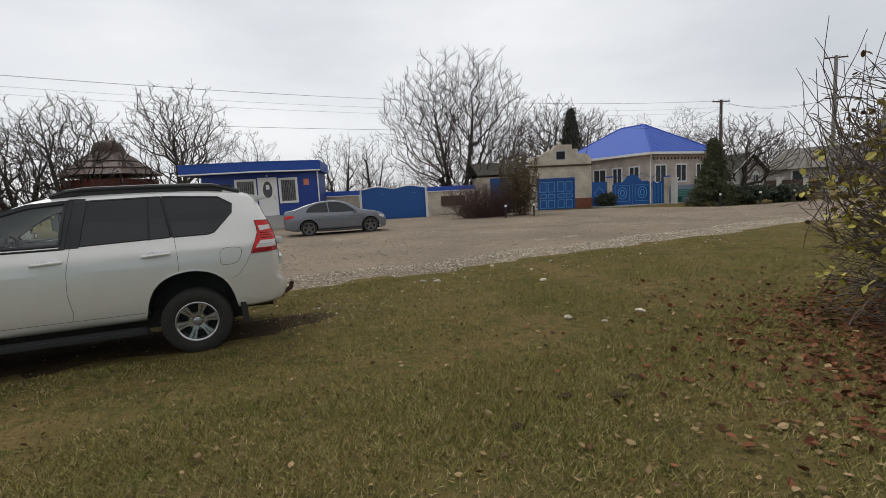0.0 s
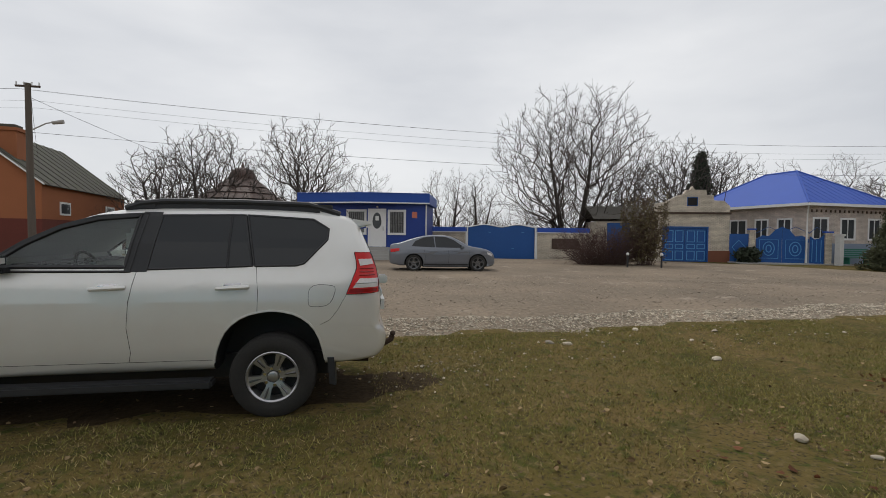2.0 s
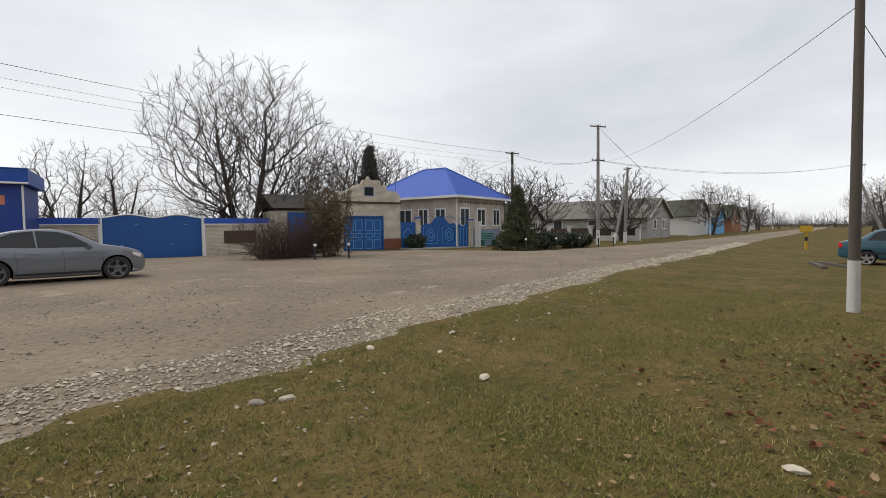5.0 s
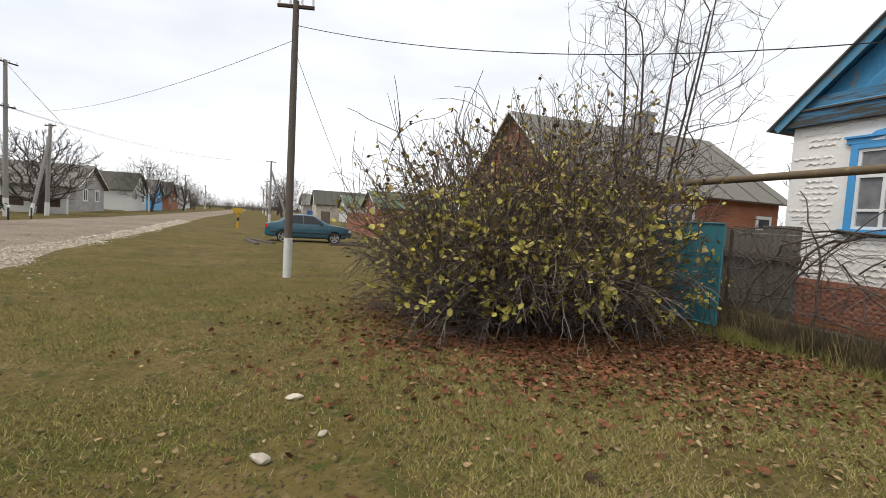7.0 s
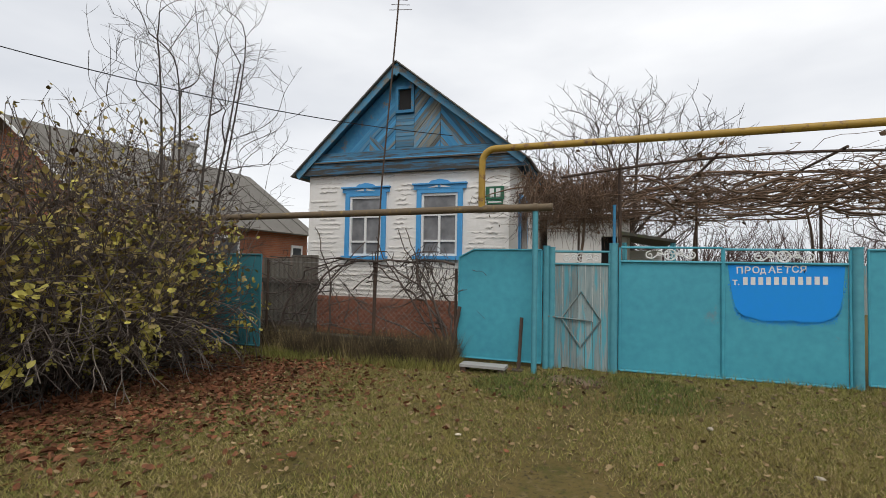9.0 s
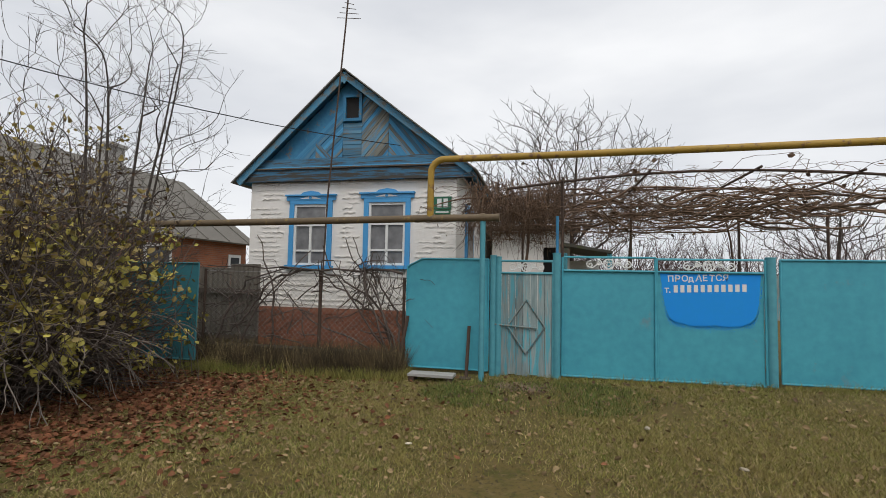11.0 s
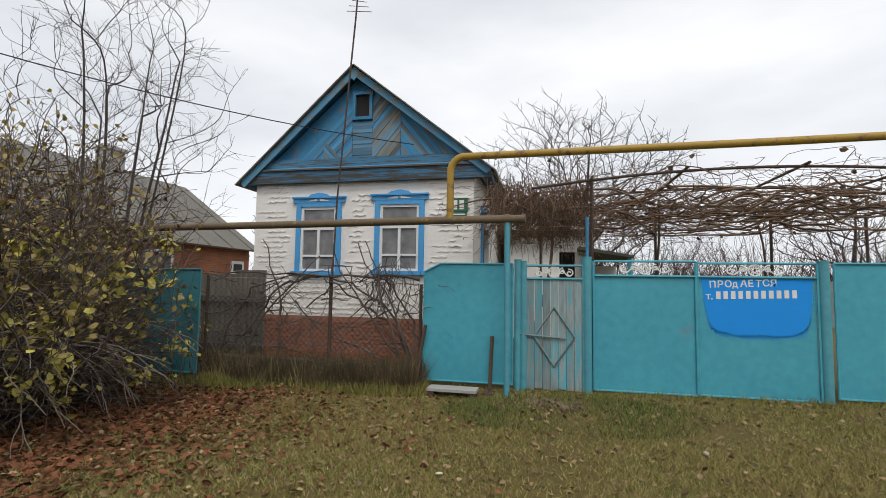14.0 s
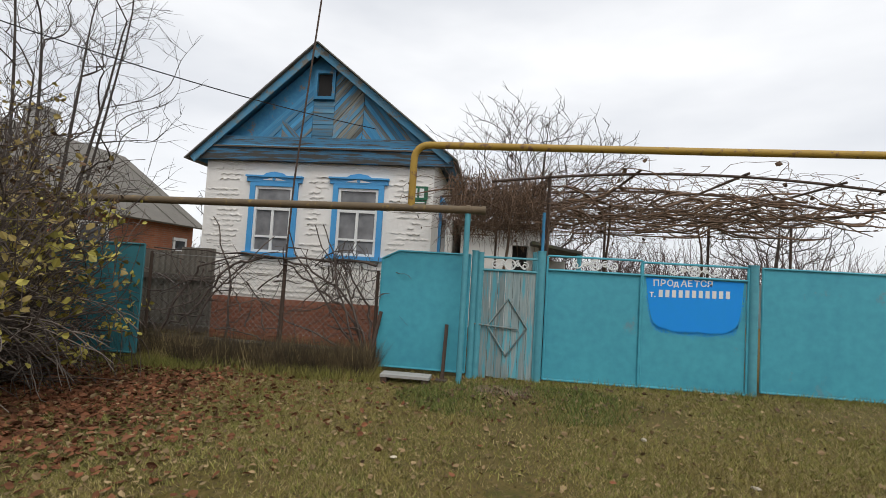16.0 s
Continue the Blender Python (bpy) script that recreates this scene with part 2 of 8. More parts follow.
M_LIME = mat("whitewash", (0.68, 0.67, 0.64), (0.5, 0.49, 0.46), 0.95, scale=4, fine=25, bump=0.25, worn=(0.35, 0.32, 0.28), worn_at=0.62)
M_WIRE = mat("black_cable", (0.02, 0.02, 0.022), rough=0.7, bump=0)
M_BARK = mat("grey_brown_bark", (0.075, 0.060, 0.05), (0.045, 0.037, 0.032), 0.95, scale=5, fine=30, bump=0.4)
M_TWIG = mat("bare_twigs", (0.098, 0.080, 0.068), (0.062, 0.052, 0.045), 0.95, scale=5, fine=20, bump=0)
M_REDTWIG = mat("reddish_brown_twigs", (0.10, 0.055, 0.045), (0.065, 0.04, 0.035), 0.95, scale=5, fine=20, bump=0)
M_NEEDLE = mat("dark_conifer_foliage", (0.045, 0.06, 0.034), (0.03, 0.04, 0.024), 0.8, scale=2, fine=14, bump=0, island=0.4)
M_OLIVE = mat("olive_brown_conifer_foliage", (0.16, 0.13, 0.058), (0.095, 0.073, 0.038), 0.85, scale=2, fine=14, bump=0, island=0.4)


# ---- building helpers ----
def link(name, bm, material, parent=None, label="", smooth=False):
    me = bpy.data.meshes.new(name)
    bm.to_mesh(me)
    bm.free()
    for m in material if isinstance(material, (list, tuple)) else [material]:
        me.materials.append(m)
    if smooth:
        me.polygons.foreach_set("use_smooth", [True] * len(me.polygons))
        me.set_sharp_from_angle(angle=radians(38))
    ob = new(name, me)
    ob.parent = parent
    if label:
        ob["label"] = label
    return ob


def part(name, bm, material, parent, label="", smooth=False):
    return link(name, bm, material, parent, label, smooth)


def thing(name, label, category, x=0, y=0, z=0, rz=0, group="", kind=""):
    ob = new(name)
    ob.matrix_world = pose(x, y, z, 0, 0, rz)
    return tagged(ob, label, category, group, kind)


def box(bm, x0, x1, y0, y1, z0, z1, m=None):
    vs = [bm.verts.new((x, y, z)) for z in (z0, z1) for x, y in ((x0, y0), (x1, y0), (x1, y1), (x0, y1))]
    for f in ((3, 2, 1, 0), (4, 5, 6, 7), (0, 1, 5, 4), (1, 2, 6, 5), (2, 3, 7, 6), (3, 0, 4, 7)):
        bm.faces.new([vs[i] for i in f])
    if m:
        for v in vs:
            v.co = m @ v.co
    return bm


def Box(x0, x1, y0, y1, z0, z1, m=None, bevel=0.0):
    bm = box(bmesh.new(), min(x0, x1), max(x0, x1), min(y0, y1), max(y0, y1), min(z0, z1), max(z0, z1), m)
    if bevel:
        bmesh.ops.bevel(bm, geom=bm.edges[:], offset=bevel, segments=2, affect="EDGES")
    return bm


def slab(bm, pts, y0, y1):
    """A flat piece: outline pts of (x, z), from y0 to y1."""
    a = [bm.verts.new((x, y0, z)) for x, z in pts]
    b = [bm.verts.new((x, y1, z)) for x, z in pts]
    n = len(pts)
    bm.faces.new(a)
    bm.faces.new(b[::-1])
    for i in range(n):
        bm.faces.new((a[i], b[i], b[(i + 1) % n], a[(i + 1) % n]))
    bmesh.ops.recalc_face_normals(bm, faces=bm.faces)
    return bm


def Slab(pts, y0, y1):
    return slab(bmesh.new(), pts, y0, y1)


def tube(bm, pts, r, sides=8, r1=None, cap=True):
    """A round bar along pts; r may taper to r1."""
    pts = [Vector(p) for p in pts]
    rings, n = [], len(pts)
    for i, p in enumerate(pts):
        d = (pts[min(i + 1, n - 1)] - pts[max(i - 1, 0)]).normalized()
        u = d.orthogonal().normalized() if i == 0 else (u - d * u.dot(d)).normalized()
        v = d.cross(u)
        rr = r if r1 is None else r + (r1 - r) * i / (n - 1)
        rings.append([bm.verts.new(p + (u * math.cos(a) + v * math.sin(a)) * rr) for a in (2 * math.pi * k / sides for k in range(sides))])
    for a, b in zip(rings, rings[1:]):
        for k in range(sides):
            bm.faces.new((a[k], a[(k + 1) % sides], b[(k + 1) % sides], b[k]))
    if cap:
        bm.faces.new(rings[0][::-1])
        bm.faces.new(rings[-1])
    return bm


def Tube(pts, r, sides=8, r1=None):
    return tube(bmesh.new(), pts, r, sides, r1)


def arc(cx, cz, r, a0, a1, n, y=0.0):
    return [(cx + r * math.cos(radians(a0 + (a1 - a0) * i / n)), y, cz + r * math.sin(radians(a0 + (a1 - a0) * i / n))) for i in range(n + 1)]


def lerp_table(t, table):
    return float(np.interp(t, [a for a, _ in table], [b for _, b in table]))


def ground_z(x, y):
    """The lie of the land."""
    z = lerp_table(y, ((-60, 0.25), (-6, 0.16), (-2, 0.09), (0, 0.03), (5, -0.08), (7.6, -0.11), (9.4, 0.0), (12, 0.07), (30, 0.10), (60, 0.15)))
    k = min(1.0, max(0.0, (4.0 - y) / 4.0))
    return z - 0.022 * max(-5.0, min(5.0, x)) * k


# ---- ground and road ----
def road_near(x):
    return lerp_table(x, ((-300, 6), (-40, 8.2), (-6, 8.6), (2, 8.9), (9, 9.4), (16, 9.9), (30, 10.2), (51, 11.2), (120, 11.8), (600, 22))) + 0.10 * math.sin(1.3 * x) + 0.07 * math.sin(3.1 * x + 1)


def road_far(x):
    return lerp_table(x, ((-300, 20), (-40, 24), (-24, 28.5), (-10, 30.2), (-4, 30.2), (1, 30.0), (6.2, 32.8), (19, 29.0), (22.5, 26.0), (24.5, 19.2), (34, 17.6), (47, 16.8), (120, 17.0), (600, 27))) + 0.12 * math.sin(1.1 * x)


def spaced(a, b, near0, near1, step, n_out):
    inner = list(np.arange(near0, near1, step))
    left = [near0 - (near0 - a) * ((i / n_out) ** 3) for i in range(n_out, 0, -1)]
    right = [near1 + (b - near1) * ((i / n_out) ** 3) for i in range(0, n_out + 1)]
    return left + inner + right


def sheet(name, xs, rows, zfun, material, label, smooth=True):
    """A sheet over columns xs; rows(x) gives the y of each column's points."""
    verts, faces = [], []
    cols = [rows(x) for x in xs]
    n = len(cols[0])
    for x, ys in zip(xs, cols):
        verts += [(x, y, zfun(x, y)) for y in ys]
    for i in range(len(xs) - 1):
        for j in range(n - 1):
            faces.append((i * n + j, (i + 1) * n + j, (i + 1) * n + j + 1, i * n + j + 1))
    me = bpy.data.meshes.new(name)
    me.from_pydata(verts, [], faces)
    me.polygons.foreach_set("use_smooth", [smooth] * len(me.polygons))
    me.materials.append(material)
    return tagged(new(name, me), label, name, kind="structure")


def grass_ground_mat():
    """Short winter turf: greens, straw and bare earth, in patches of two sizes."""
    m = bpy.data.materials.new("winter_turf")
    m.use_nodes = True
    n, l = m.node_tree.nodes, m.node_tree.links
    b = n["Principled BSDF"]
    geo = n.new("ShaderNodeNewGeometry")

    def nz(scale, detail=5.0):
        t = n.new("ShaderNodeTexNoise")
        t.inputs["Scale"].default_value, t.inputs["Detail"].default_value, t.inputs["Roughness"].default_value = scale, detail, 0.6
        l.new(geo.outputs["Position"], t.inputs["Vector"])
        return t.outputs[0]

    def mixed(a, bcol, fac, lo, hi):
        r = n.new("ShaderNodeMapRange")
        r.inputs["From Min"].default_value, r.inputs["From Max"].default_value = lo, hi
        l.new(fac, r.inputs["Value"])
        x = n.new("ShaderNodeMix")
        x.data_type = "RGBA"
        if isinstance(a, tuple):
            x.inputs["A"].default_value = (*a, 1)
        else:
            l.new(a, x.inputs["A"])
        x.inputs["B"].default_value = (*bcol, 1)
        l.new(r.outputs[0], x.inputs["Factor"])
        return x.outputs["Result"]

    c = mixed((0.098, 0.079, 0.022), (0.160, 0.110, 0.042), nz(0.55), 0.38, 0.64)
    c = mixed(c, (0.060, 0.060, 0.016), nz(2.3), 0.50, 0.68)
    c = mixed(c, (0.060, 0.068, 0.015), nz(5.5, 8.0), 0.54, 0.66)
    c = mixed(c, (0.20, 0.145, 0.07), nz(15.0), 0.52, 0.70)
    c = mixed(c, (0.040, 0.032, 0.018), nz(30.0), 0.52, 0.66)
    # the verge before the gates is trodden down to straw
    sep, wob, add = n.new("ShaderNodeSeparateXYZ"), n.new("ShaderNodeMath"), n.new("ShaderNodeMath")
    l.new(geo.outputs["Position"], sep.inputs[0])
    wob.operation, wob.inputs[1].default_value = "MULTIPLY", 7.0
    l.new(nz(0.8), wob.inputs[0])
    l.new(sep.outputs["Y"], add.inputs[0])
    l.new(wob.outputs[0], add.inputs[1])
    straw = mixed(c, (0.128, 0.100, 0.042), add.outputs[0], 7.2, 0.0)
    l.new(straw, b.inputs["Base Color"])
    b.inputs["Roughness"].default_value = 1.0
    b.inputs["Specular IOR Level"].default_value = 0.1
    bp = n.new("ShaderNodeBump")
    bp.inputs["Strength"].default_value, bp.inputs["Distance"].default_value = 0.7, 0.03
    l.new(nz(22.0, 8.0), bp.inputs["Height"])
    l.new(bp.outputs[0], b.inputs["Normal"])
    return m


M_TURF = grass_ground_mat()
ground_y = spaced(-1500, 2500, -4, 12, 0.25, 26)
sheet("ground", spaced(-1800, 2500, -6, 14, 0.25, 30), lambda x: ground_y,
      lambda x, y: ground_z(x, y) - (0.05 if road_near(x) + 0.3 < y < road_far(x) - 0.3 else 0.0) + 0.02 * noise.noise((x * 0.9, y * 0.9, 0)),
      M_TURF, "short worn winter turf, green and straw")


def road_rows(x):
    a, b = road_near(x), road_far(x)
    return [a + (b - a) * k for k in (0, 0.01, 0.03, 0.06, 0.1, 0.17, 0.25, 0.35, 0.45, 0.55, 0.65, 0.75, 0.85, 0.93, 0.98, 1)]


def road_z(x, y):
    a, b = road_near(x), road_far(x)
    k = min(y - a, b - y)
    return ground_z(x, y) + min(0.03, -0.03 + 0.08 * k) + 0.012 * noise.noise((x * 0.5, y * 1.2, 3))


sheet("road", spaced(-280, 600, -14, 40, 0.4, 24), road_rows, road_z, M_ROAD, "wide packed gravel village road, dry and dusty")

# ---- the whitewashed house for sale ----
HX0, HX1, HY = 1.98, 6.44, -3.75


def window(parent, x0, x1, z0, z1, y, depth=0.10, casing=0.10, crown=True, name="window", casing_mat=None, mullion=True):
    """A casement in a wall facing +y at y: casing, frame, panes, curtain, crown."""
    win = new(name)
    win.parent = parent
    win.location = (0, y, 0)
    cm = casing_mat or M_TRIMBLUE
    c = bmesh.new()
    box(c, x0, x0 + casing, -0.02, 0.045, z0, z1)
    box(c, x1 - casing, x1, -0.02, 0.045, z0, z1)
    box(c, x0 + casing, x1 - casing, -0.02, 0.045, z1 - casing, z1)
    part("casing", c, cm, win)
    part("sill", Box(x0 - 0.05, x1 + 0.05, -0.02, 0.10, z0 - 0.05, z0 + 0.02), cm, win)
    a, b, p, q = x0 + casing, x1 - casing, z0 + 0.02, z1 - casing
    f = bmesh.new()
    w = 0.05
    box(f, a, a + w, -0.05, 0.02, p, q)
    box(f, b - w, b, -0.05, 0.02, p, q)
    box(f, a + w, b - w, -0.05, 0.02, p, p + w)
    box(f, a + w, b - w, -0.05, 0.02, q - w, q)
    h, mid = q - p, (a + b) / 2
    if mullion:
        z_t, z_b = p + h * 0.66, p + h * 0.24
        box(f, a + w, b - w, -0.045, 0.018, z_t - w / 2, z_t + w / 2)
        box(f, a + w, b - w, -0.045, 0.016, z_b - 0.02, z_b + 0.02)
        box(f, mid - w / 2, mid + w / 2, -0.045, 0.017, p + w, z_t - w / 2)
    part("frame", f, M_WHITEPAINT, win)
    for u0, u1, v0, v1 in ((a + w, b - w, p + h * 0.66, q - w), (a + w, mid, p + w, p + h * 0.66), (mid, b - w, p + w, p + h * 0.66)) if mullion else ((a + w, b - w, p + w, q - w),):
        part("pane", Box(u0, u1, -0.02, -0.014, v0, v1), M_OLDGLASS, win)
    if crown:
        k = bmesh.new()
        cw = (x1 - x0) / 2
        cx = (x0 + x1) / 2
        prof = [(-cw - 0.07, 0), (-cw - 0.07, 0.09), (-cw * 0.55, 0.10), (-cw * 0.35, 0.17), (0, 0.20), (cw * 0.35, 0.17), (cw * 0.55, 0.10), (cw + 0.07, 0.09), (cw + 0.07, 0)]
        slab(k, [(cx + u, z1 + v - 0.02) for u, v in prof], -0.02, 0.05)
        box(k, x0 - 0.09, x1 + 0.09, -0.02, 0.085, z1 + 0.068, z1 + 0.10)
        part("crown", k, cm, win)
        s = Slab([(cx - cw * 0.5, z1 + 0.01), (cx, z1 + 0.07), (cx + cw * 0.5, z1 + 0.01)], 0.051, 0.058)
        part("carved_panel", s, M_WHITEPAINT, win, "white carved panel over the window")
        part("boss", Tube([(cx, 0.05, z1 + 0.035), (cx, 0.068, z1 + 0.035)], 0.032, 12), M_TRIMBLUE, win)
    return win


def holed_wall(x0, x1, z0, z1, y, holes, thick=0.3):
    """One wall facing +y with real openings (x0, x1, z0, z1)."""
    xs = sorted({x0, x1, *(v for h in holes for v in h[:2])})
    zs = sorted({z0, z1, *(v for h in holes for v in h[2:])})
    bm = bmesh.new()
    grid = {(i, j): bm.verts.new((x, y, z)) for i, x in enumerate(xs) for j, z in enumerate(zs)}
    for i in range(len(xs) - 1):
        for j in range(len(zs) - 1):
            cx, cz = (xs[i] + xs[i + 1]) / 2, (zs[j] + zs[j + 1]) / 2
            if not any(h[0] < cx < h[1] and h[2] < cz < h[3] for h in holes):
                bm.faces.new((grid[i, j], grid[i, j + 1], grid[i + 1, j + 1], grid[i + 1, j]))
    ext = bmesh.ops.extrude_face_region(bm, geom=bm.faces[:])
    bmesh.ops.translate(bm, verts=[v for v in ext["geom"] if isinstance(v, bmesh.types.BMVert)], vec=(0, -thick, 0))
    bmesh.ops.recalc_face_normals(bm, faces=bm.faces)
    return bm


house = thing("house", "small whitewashed house with weathered blue gable boards", "house")
openings = [(5.51, 4.56, 1.70, 3.08), (3.87, 2.90, 1.72, 3.10)]
W0, W1 = 0.86, 3.62
part("wall", holed_wall(HX0, HX1, W0, W1, HY, [(b, a, c, d) for a, b, c, d in openings]), M_WHITEWALL, house)
part("wall", Box(HX0, HX0 + 0.3, HY - 9, HY - 0.3, W0, W1), M_WHITEWALL, house)
part("wall", Box(HX1 - 0.3, HX1, HY - 9, HY - 0.3, W0, W1), M_WHITEWALL, house)
part("wall", Box(HX0 + 0.3, HX1 - 0.3, HY - 9, HY - 8.7, W0, W1), M_WHITEWALL, house)
for b1, b0, zz0, zz1 in openings:
    window(house, b0, b1, zz0, zz1, HY)
    room = Box(b0 - 0.1, b1 + 0.1, HY - 0.36, HY - 0.33, zz0 - 0.1, zz1 + 0.1)
    part("curtain", room, M_CURTAIN, house, "grey lace curtain behind the glass")
# render relief: raised plaster blocks with wavy edges
rel_rng = random.Random(11)
for row in range(27):
    z = W0 + 0.06 + row * 0.099
    x = HX0 + 0.06 + (0.15 if row % 2 else 0.0)
    while x < HX1 - 0.1:
        w = rel_rng.uniform(0.13, 0.27)
        mid = x + w / 2
        if rel_rng.random() < 0.86 and x + w < HX1 - 0.03 and not any(b0 - 0.08 < mid + w / 2 and mid - w / 2 < b1 + 0.08 and zz0 - 0.12 < z < zz1 + 0.26 for b1, b0, zz0, zz1 in openings):
            ph, up = rel_rng.uniform(0, 6), rel_rng.uniform(0.008, 0.016)
            pts = [(x + w * i / 7, z + up + 0.012 * math.sin(i * 1.5 + ph) + rel_rng.uniform(-0.003, 0.004)) for i in range(8)]
            pts += [(x + w - w * i / 7, z - 0.006 + 0.012 * math.sin((7 - i) * 1.5 + ph) + rel_rng.uniform(-0.005, 0.002)) for i in range(8)]
            part("plaster_block", Slab(pts, HY - 0.01, HY + rel_rng.uniform(0.010, 0.022)), M_WHITEWALL, house)
        x += w + rel_rng.uniform(0.02, 0.05)
# side window
sw = new("side_window")
sw.parent = house
c = bmesh.new()
box(c, HX0 - 0.045, HX0 + 0.01, HY - 2.0, HY - 1.0, 1.7, 3.1)
part("casing", c, M_TRIMBLUE, sw)
part("pane", Box(HX0 - 0.055, HX0 - 0.047, HY - 1.88, HY - 1.12, 1.8, 3.0), M_GLASS, sw)
# plinth
pl = bmesh.new()
box(pl, HX0 - 0.05, HX1 + 0.05, HY - 9.05, HY + 0.02, -0.1, W0 - 0.004)
plinth = part("plinth", pl, M_PLINTH, house, "red-brown painted brick plinth")
# gable
GX, GZ = 4.325, 5.69
FY = HY + 0.17
g_l, g_r = 6.71, 1.64
gb = Slab([(HX0, 3.62), (HX1, 3.62), (GX, GZ - 0.15)], HY - 0.12, HY - 0.05)
part("gable_backing", gb, M_BLUEWOOD, house)


def clip(poly, a, b, c):
    """Keeps the side of poly where a*x + b*z <= c."""
    out = []
    for i, p in enumerate(poly):
        q = poly[(i + 1) % len(poly)]
        dp, dq = a * p[0] + b * p[1] - c, a * q[0] + b * q[1] - c
        if dp <= 0:
            out.append(p)
        if dp * dq < 0:
            k = dp / (dp - dq)
            out.append((p[0] + (q[0] - p[0]) * k, p[1] + (q[1] - p[1]) * k))
    return out


gable = [(HX0 + 0.1, 3.95), (HX1 - 0.1, 3.95), (GX, GZ - 0.12)]
zones = [(HX0, 3.41, 50), (3.41, 3.99, -50), (3.985, 4.40, 0), (4.40, HX1, -44), (4.40, 5.0, 46)]
for zi, (zx0, zx1, deg) in enumerate(zones):
    zone = clip(clip(gable, 1, 0, zx1 - 0.004), -1, 0, -zx0 - 0.004)
    if zi == 2:
        zone = clip(zone, 0, 1, 4.66)
    if zi == 4:
        zone = clip(zone, -0.70, 0.714, 3.95 * 0.714 - 0.70 * 4.62)
    ca, sa = math.cos(radians(deg)), math.sin(radians(deg))
    painted, flaking, bare = board_mats(deg)
    for k in range(-90, 90):
        d = k * 0.074
        strip = clip(clip(zone, -sa, ca, d + 0.0715), sa, -ca, -d)
        if len(strip) >= 3:
            out = HY - 0.02 - 0.005 * (k % 3) + (0.012 if zi == 4 else 0.0)
            part("board", Slab(strip, HY - 0.05, out), bare if zi in (1, 4) and k % 5 or (zi == 0 and k % 4 == 0) else flaking if k % 3 == 0 or zi == 2 else painted, house)
# attic window
aw = new("attic_window")
aw.parent = house
c = bmesh.new()
ax0, ax1, az0, az1 = 3.985, 4.395, 4.69, 5.25
for q in ((ax0, ax0 + 0.06, az0, az1), (ax1 - 0.06, ax1, az0, az1), (ax0 + 0.06, ax1 - 0.06, az0, az0 + 0.06), (ax0 + 0.06, ax1 - 0.06, az1 - 0.06, az1)):
    box(c, q[0], q[1], HY - 0.05, HY + 0.03, q[2], q[3])
part("frame", c, M_BLUEWOOD, aw)
part("opening", Box(ax0 + 0.06, ax1 - 0.06, HY - 0.045, HY - 0.03, az0 + 0.06, az1 - 0.06), M_DARK, aw, "dark open attic hatch")
# boxed eave under the gable: two weathered bands and a sloping pent
def under_roof(z, right):
    """x of the roof's underside at height z."""
    xl, zl = (g_r, 3.60) if right else (g_l, 3.48)
    return xl + (GX - xl) * max(0.0, (z - zl + 0.05)) / (GZ - zl)


M_EAVELOW = mat("dark_weathered_fascia", (0.045, 0.12, 0.20), (0.05, 0.17, 0.29), 0.9, scale=2.0, fine=10, bump=0.4, worn=(0.06, 0.057, 0.05), worn_at=0.44, amount=1.1, stretch=(0.35, 1, 5))
M_EAVE = mat("weathered_eave_boards", (0.04, 0.16, 0.28), (0.08, 0.21, 0.32), 0.85, scale=2.0, fine=10, bump=0.4, worn=(0.075, 0.07, 0.06), worn_at=0.50, amount=1.1, stretch=(0.35, 1, 5))
part("fascia_board", Slab([(under_roof(3.45, True), 3.45), (under_roof(3.45, False), 3.45), (under_roof(3.70, False), 3.70), (under_roof(3.70, True), 3.70)], HY + 0.02, FY - 0.05), M_EAVELOW, house)
# added dark strip: draws the shadow line between the two bands
part("drip_strip", Slab([(under_roof(3.695, True), 3.695), (under_roof(3.695, False), 3.695), (under_roof(3.725, False), 3.725), (under_roof(3.725, True), 3.725)], FY - 0.05, FY - 0.02), M_WOODPOLE, house, "dark strip painted as the shadow line between the fascia boards")
part("fascia_board", Slab([(under_roof(3.72, True), 3.72), (under_roof(3.72, False), 3.72), (under_roof(3.93, False), 3.93), (under_roof(3.93, True), 3.93)], HY - 0.02, HY + 0.07), M_EAVE, house)
pent = bmesh.new()
vv = [(under_roof(3.72, True), FY - 0.05, 3.705), (under_roof(3.72, False), FY - 0.05, 3.705), (under_roof(3.80, False), HY, 3.80), (under_roof(3.80, True), HY, 3.80)]
pv = [pent.verts.new(p) for p in vv] + [pent.verts.new((p[0], p[1], p[2] + 0.02)) for p in vv]
for f in ((0, 1, 2, 3), (7, 6, 5, 4), (0, 4, 5, 1), (1, 5, 6, 2), (2, 6, 7, 3), (3, 7, 4, 0)):
    pent.faces.new([pv[i] for i in f])
part("pent_board", pent, M_BLUEWOOD, house)


def rake(x_low, z_low, x_top, z_top, y0, y1, thick, name, material, drop=0.0):
    """A sloping board or roof sheet from the eave to the ridge."""
    dx, dz = x_top - x_low, z_top - z_low
    ln = math.hypot(dx, dz)
    nx, nz = -dz / ln, dx / ln
    if nz < 0:
        nx, nz = -nx, -nz
    pts = [(x_low - nx * drop, z_low - nz * drop), (x_top - nx * drop, z_top - nz * drop), (x_top + nx * (thick - drop), z_top + nz * (thick - drop)), (x_low + nx * (thick - drop), z_low + nz * (thick - drop))]
    return part(name, Slab(pts, y0, y1), material, house)


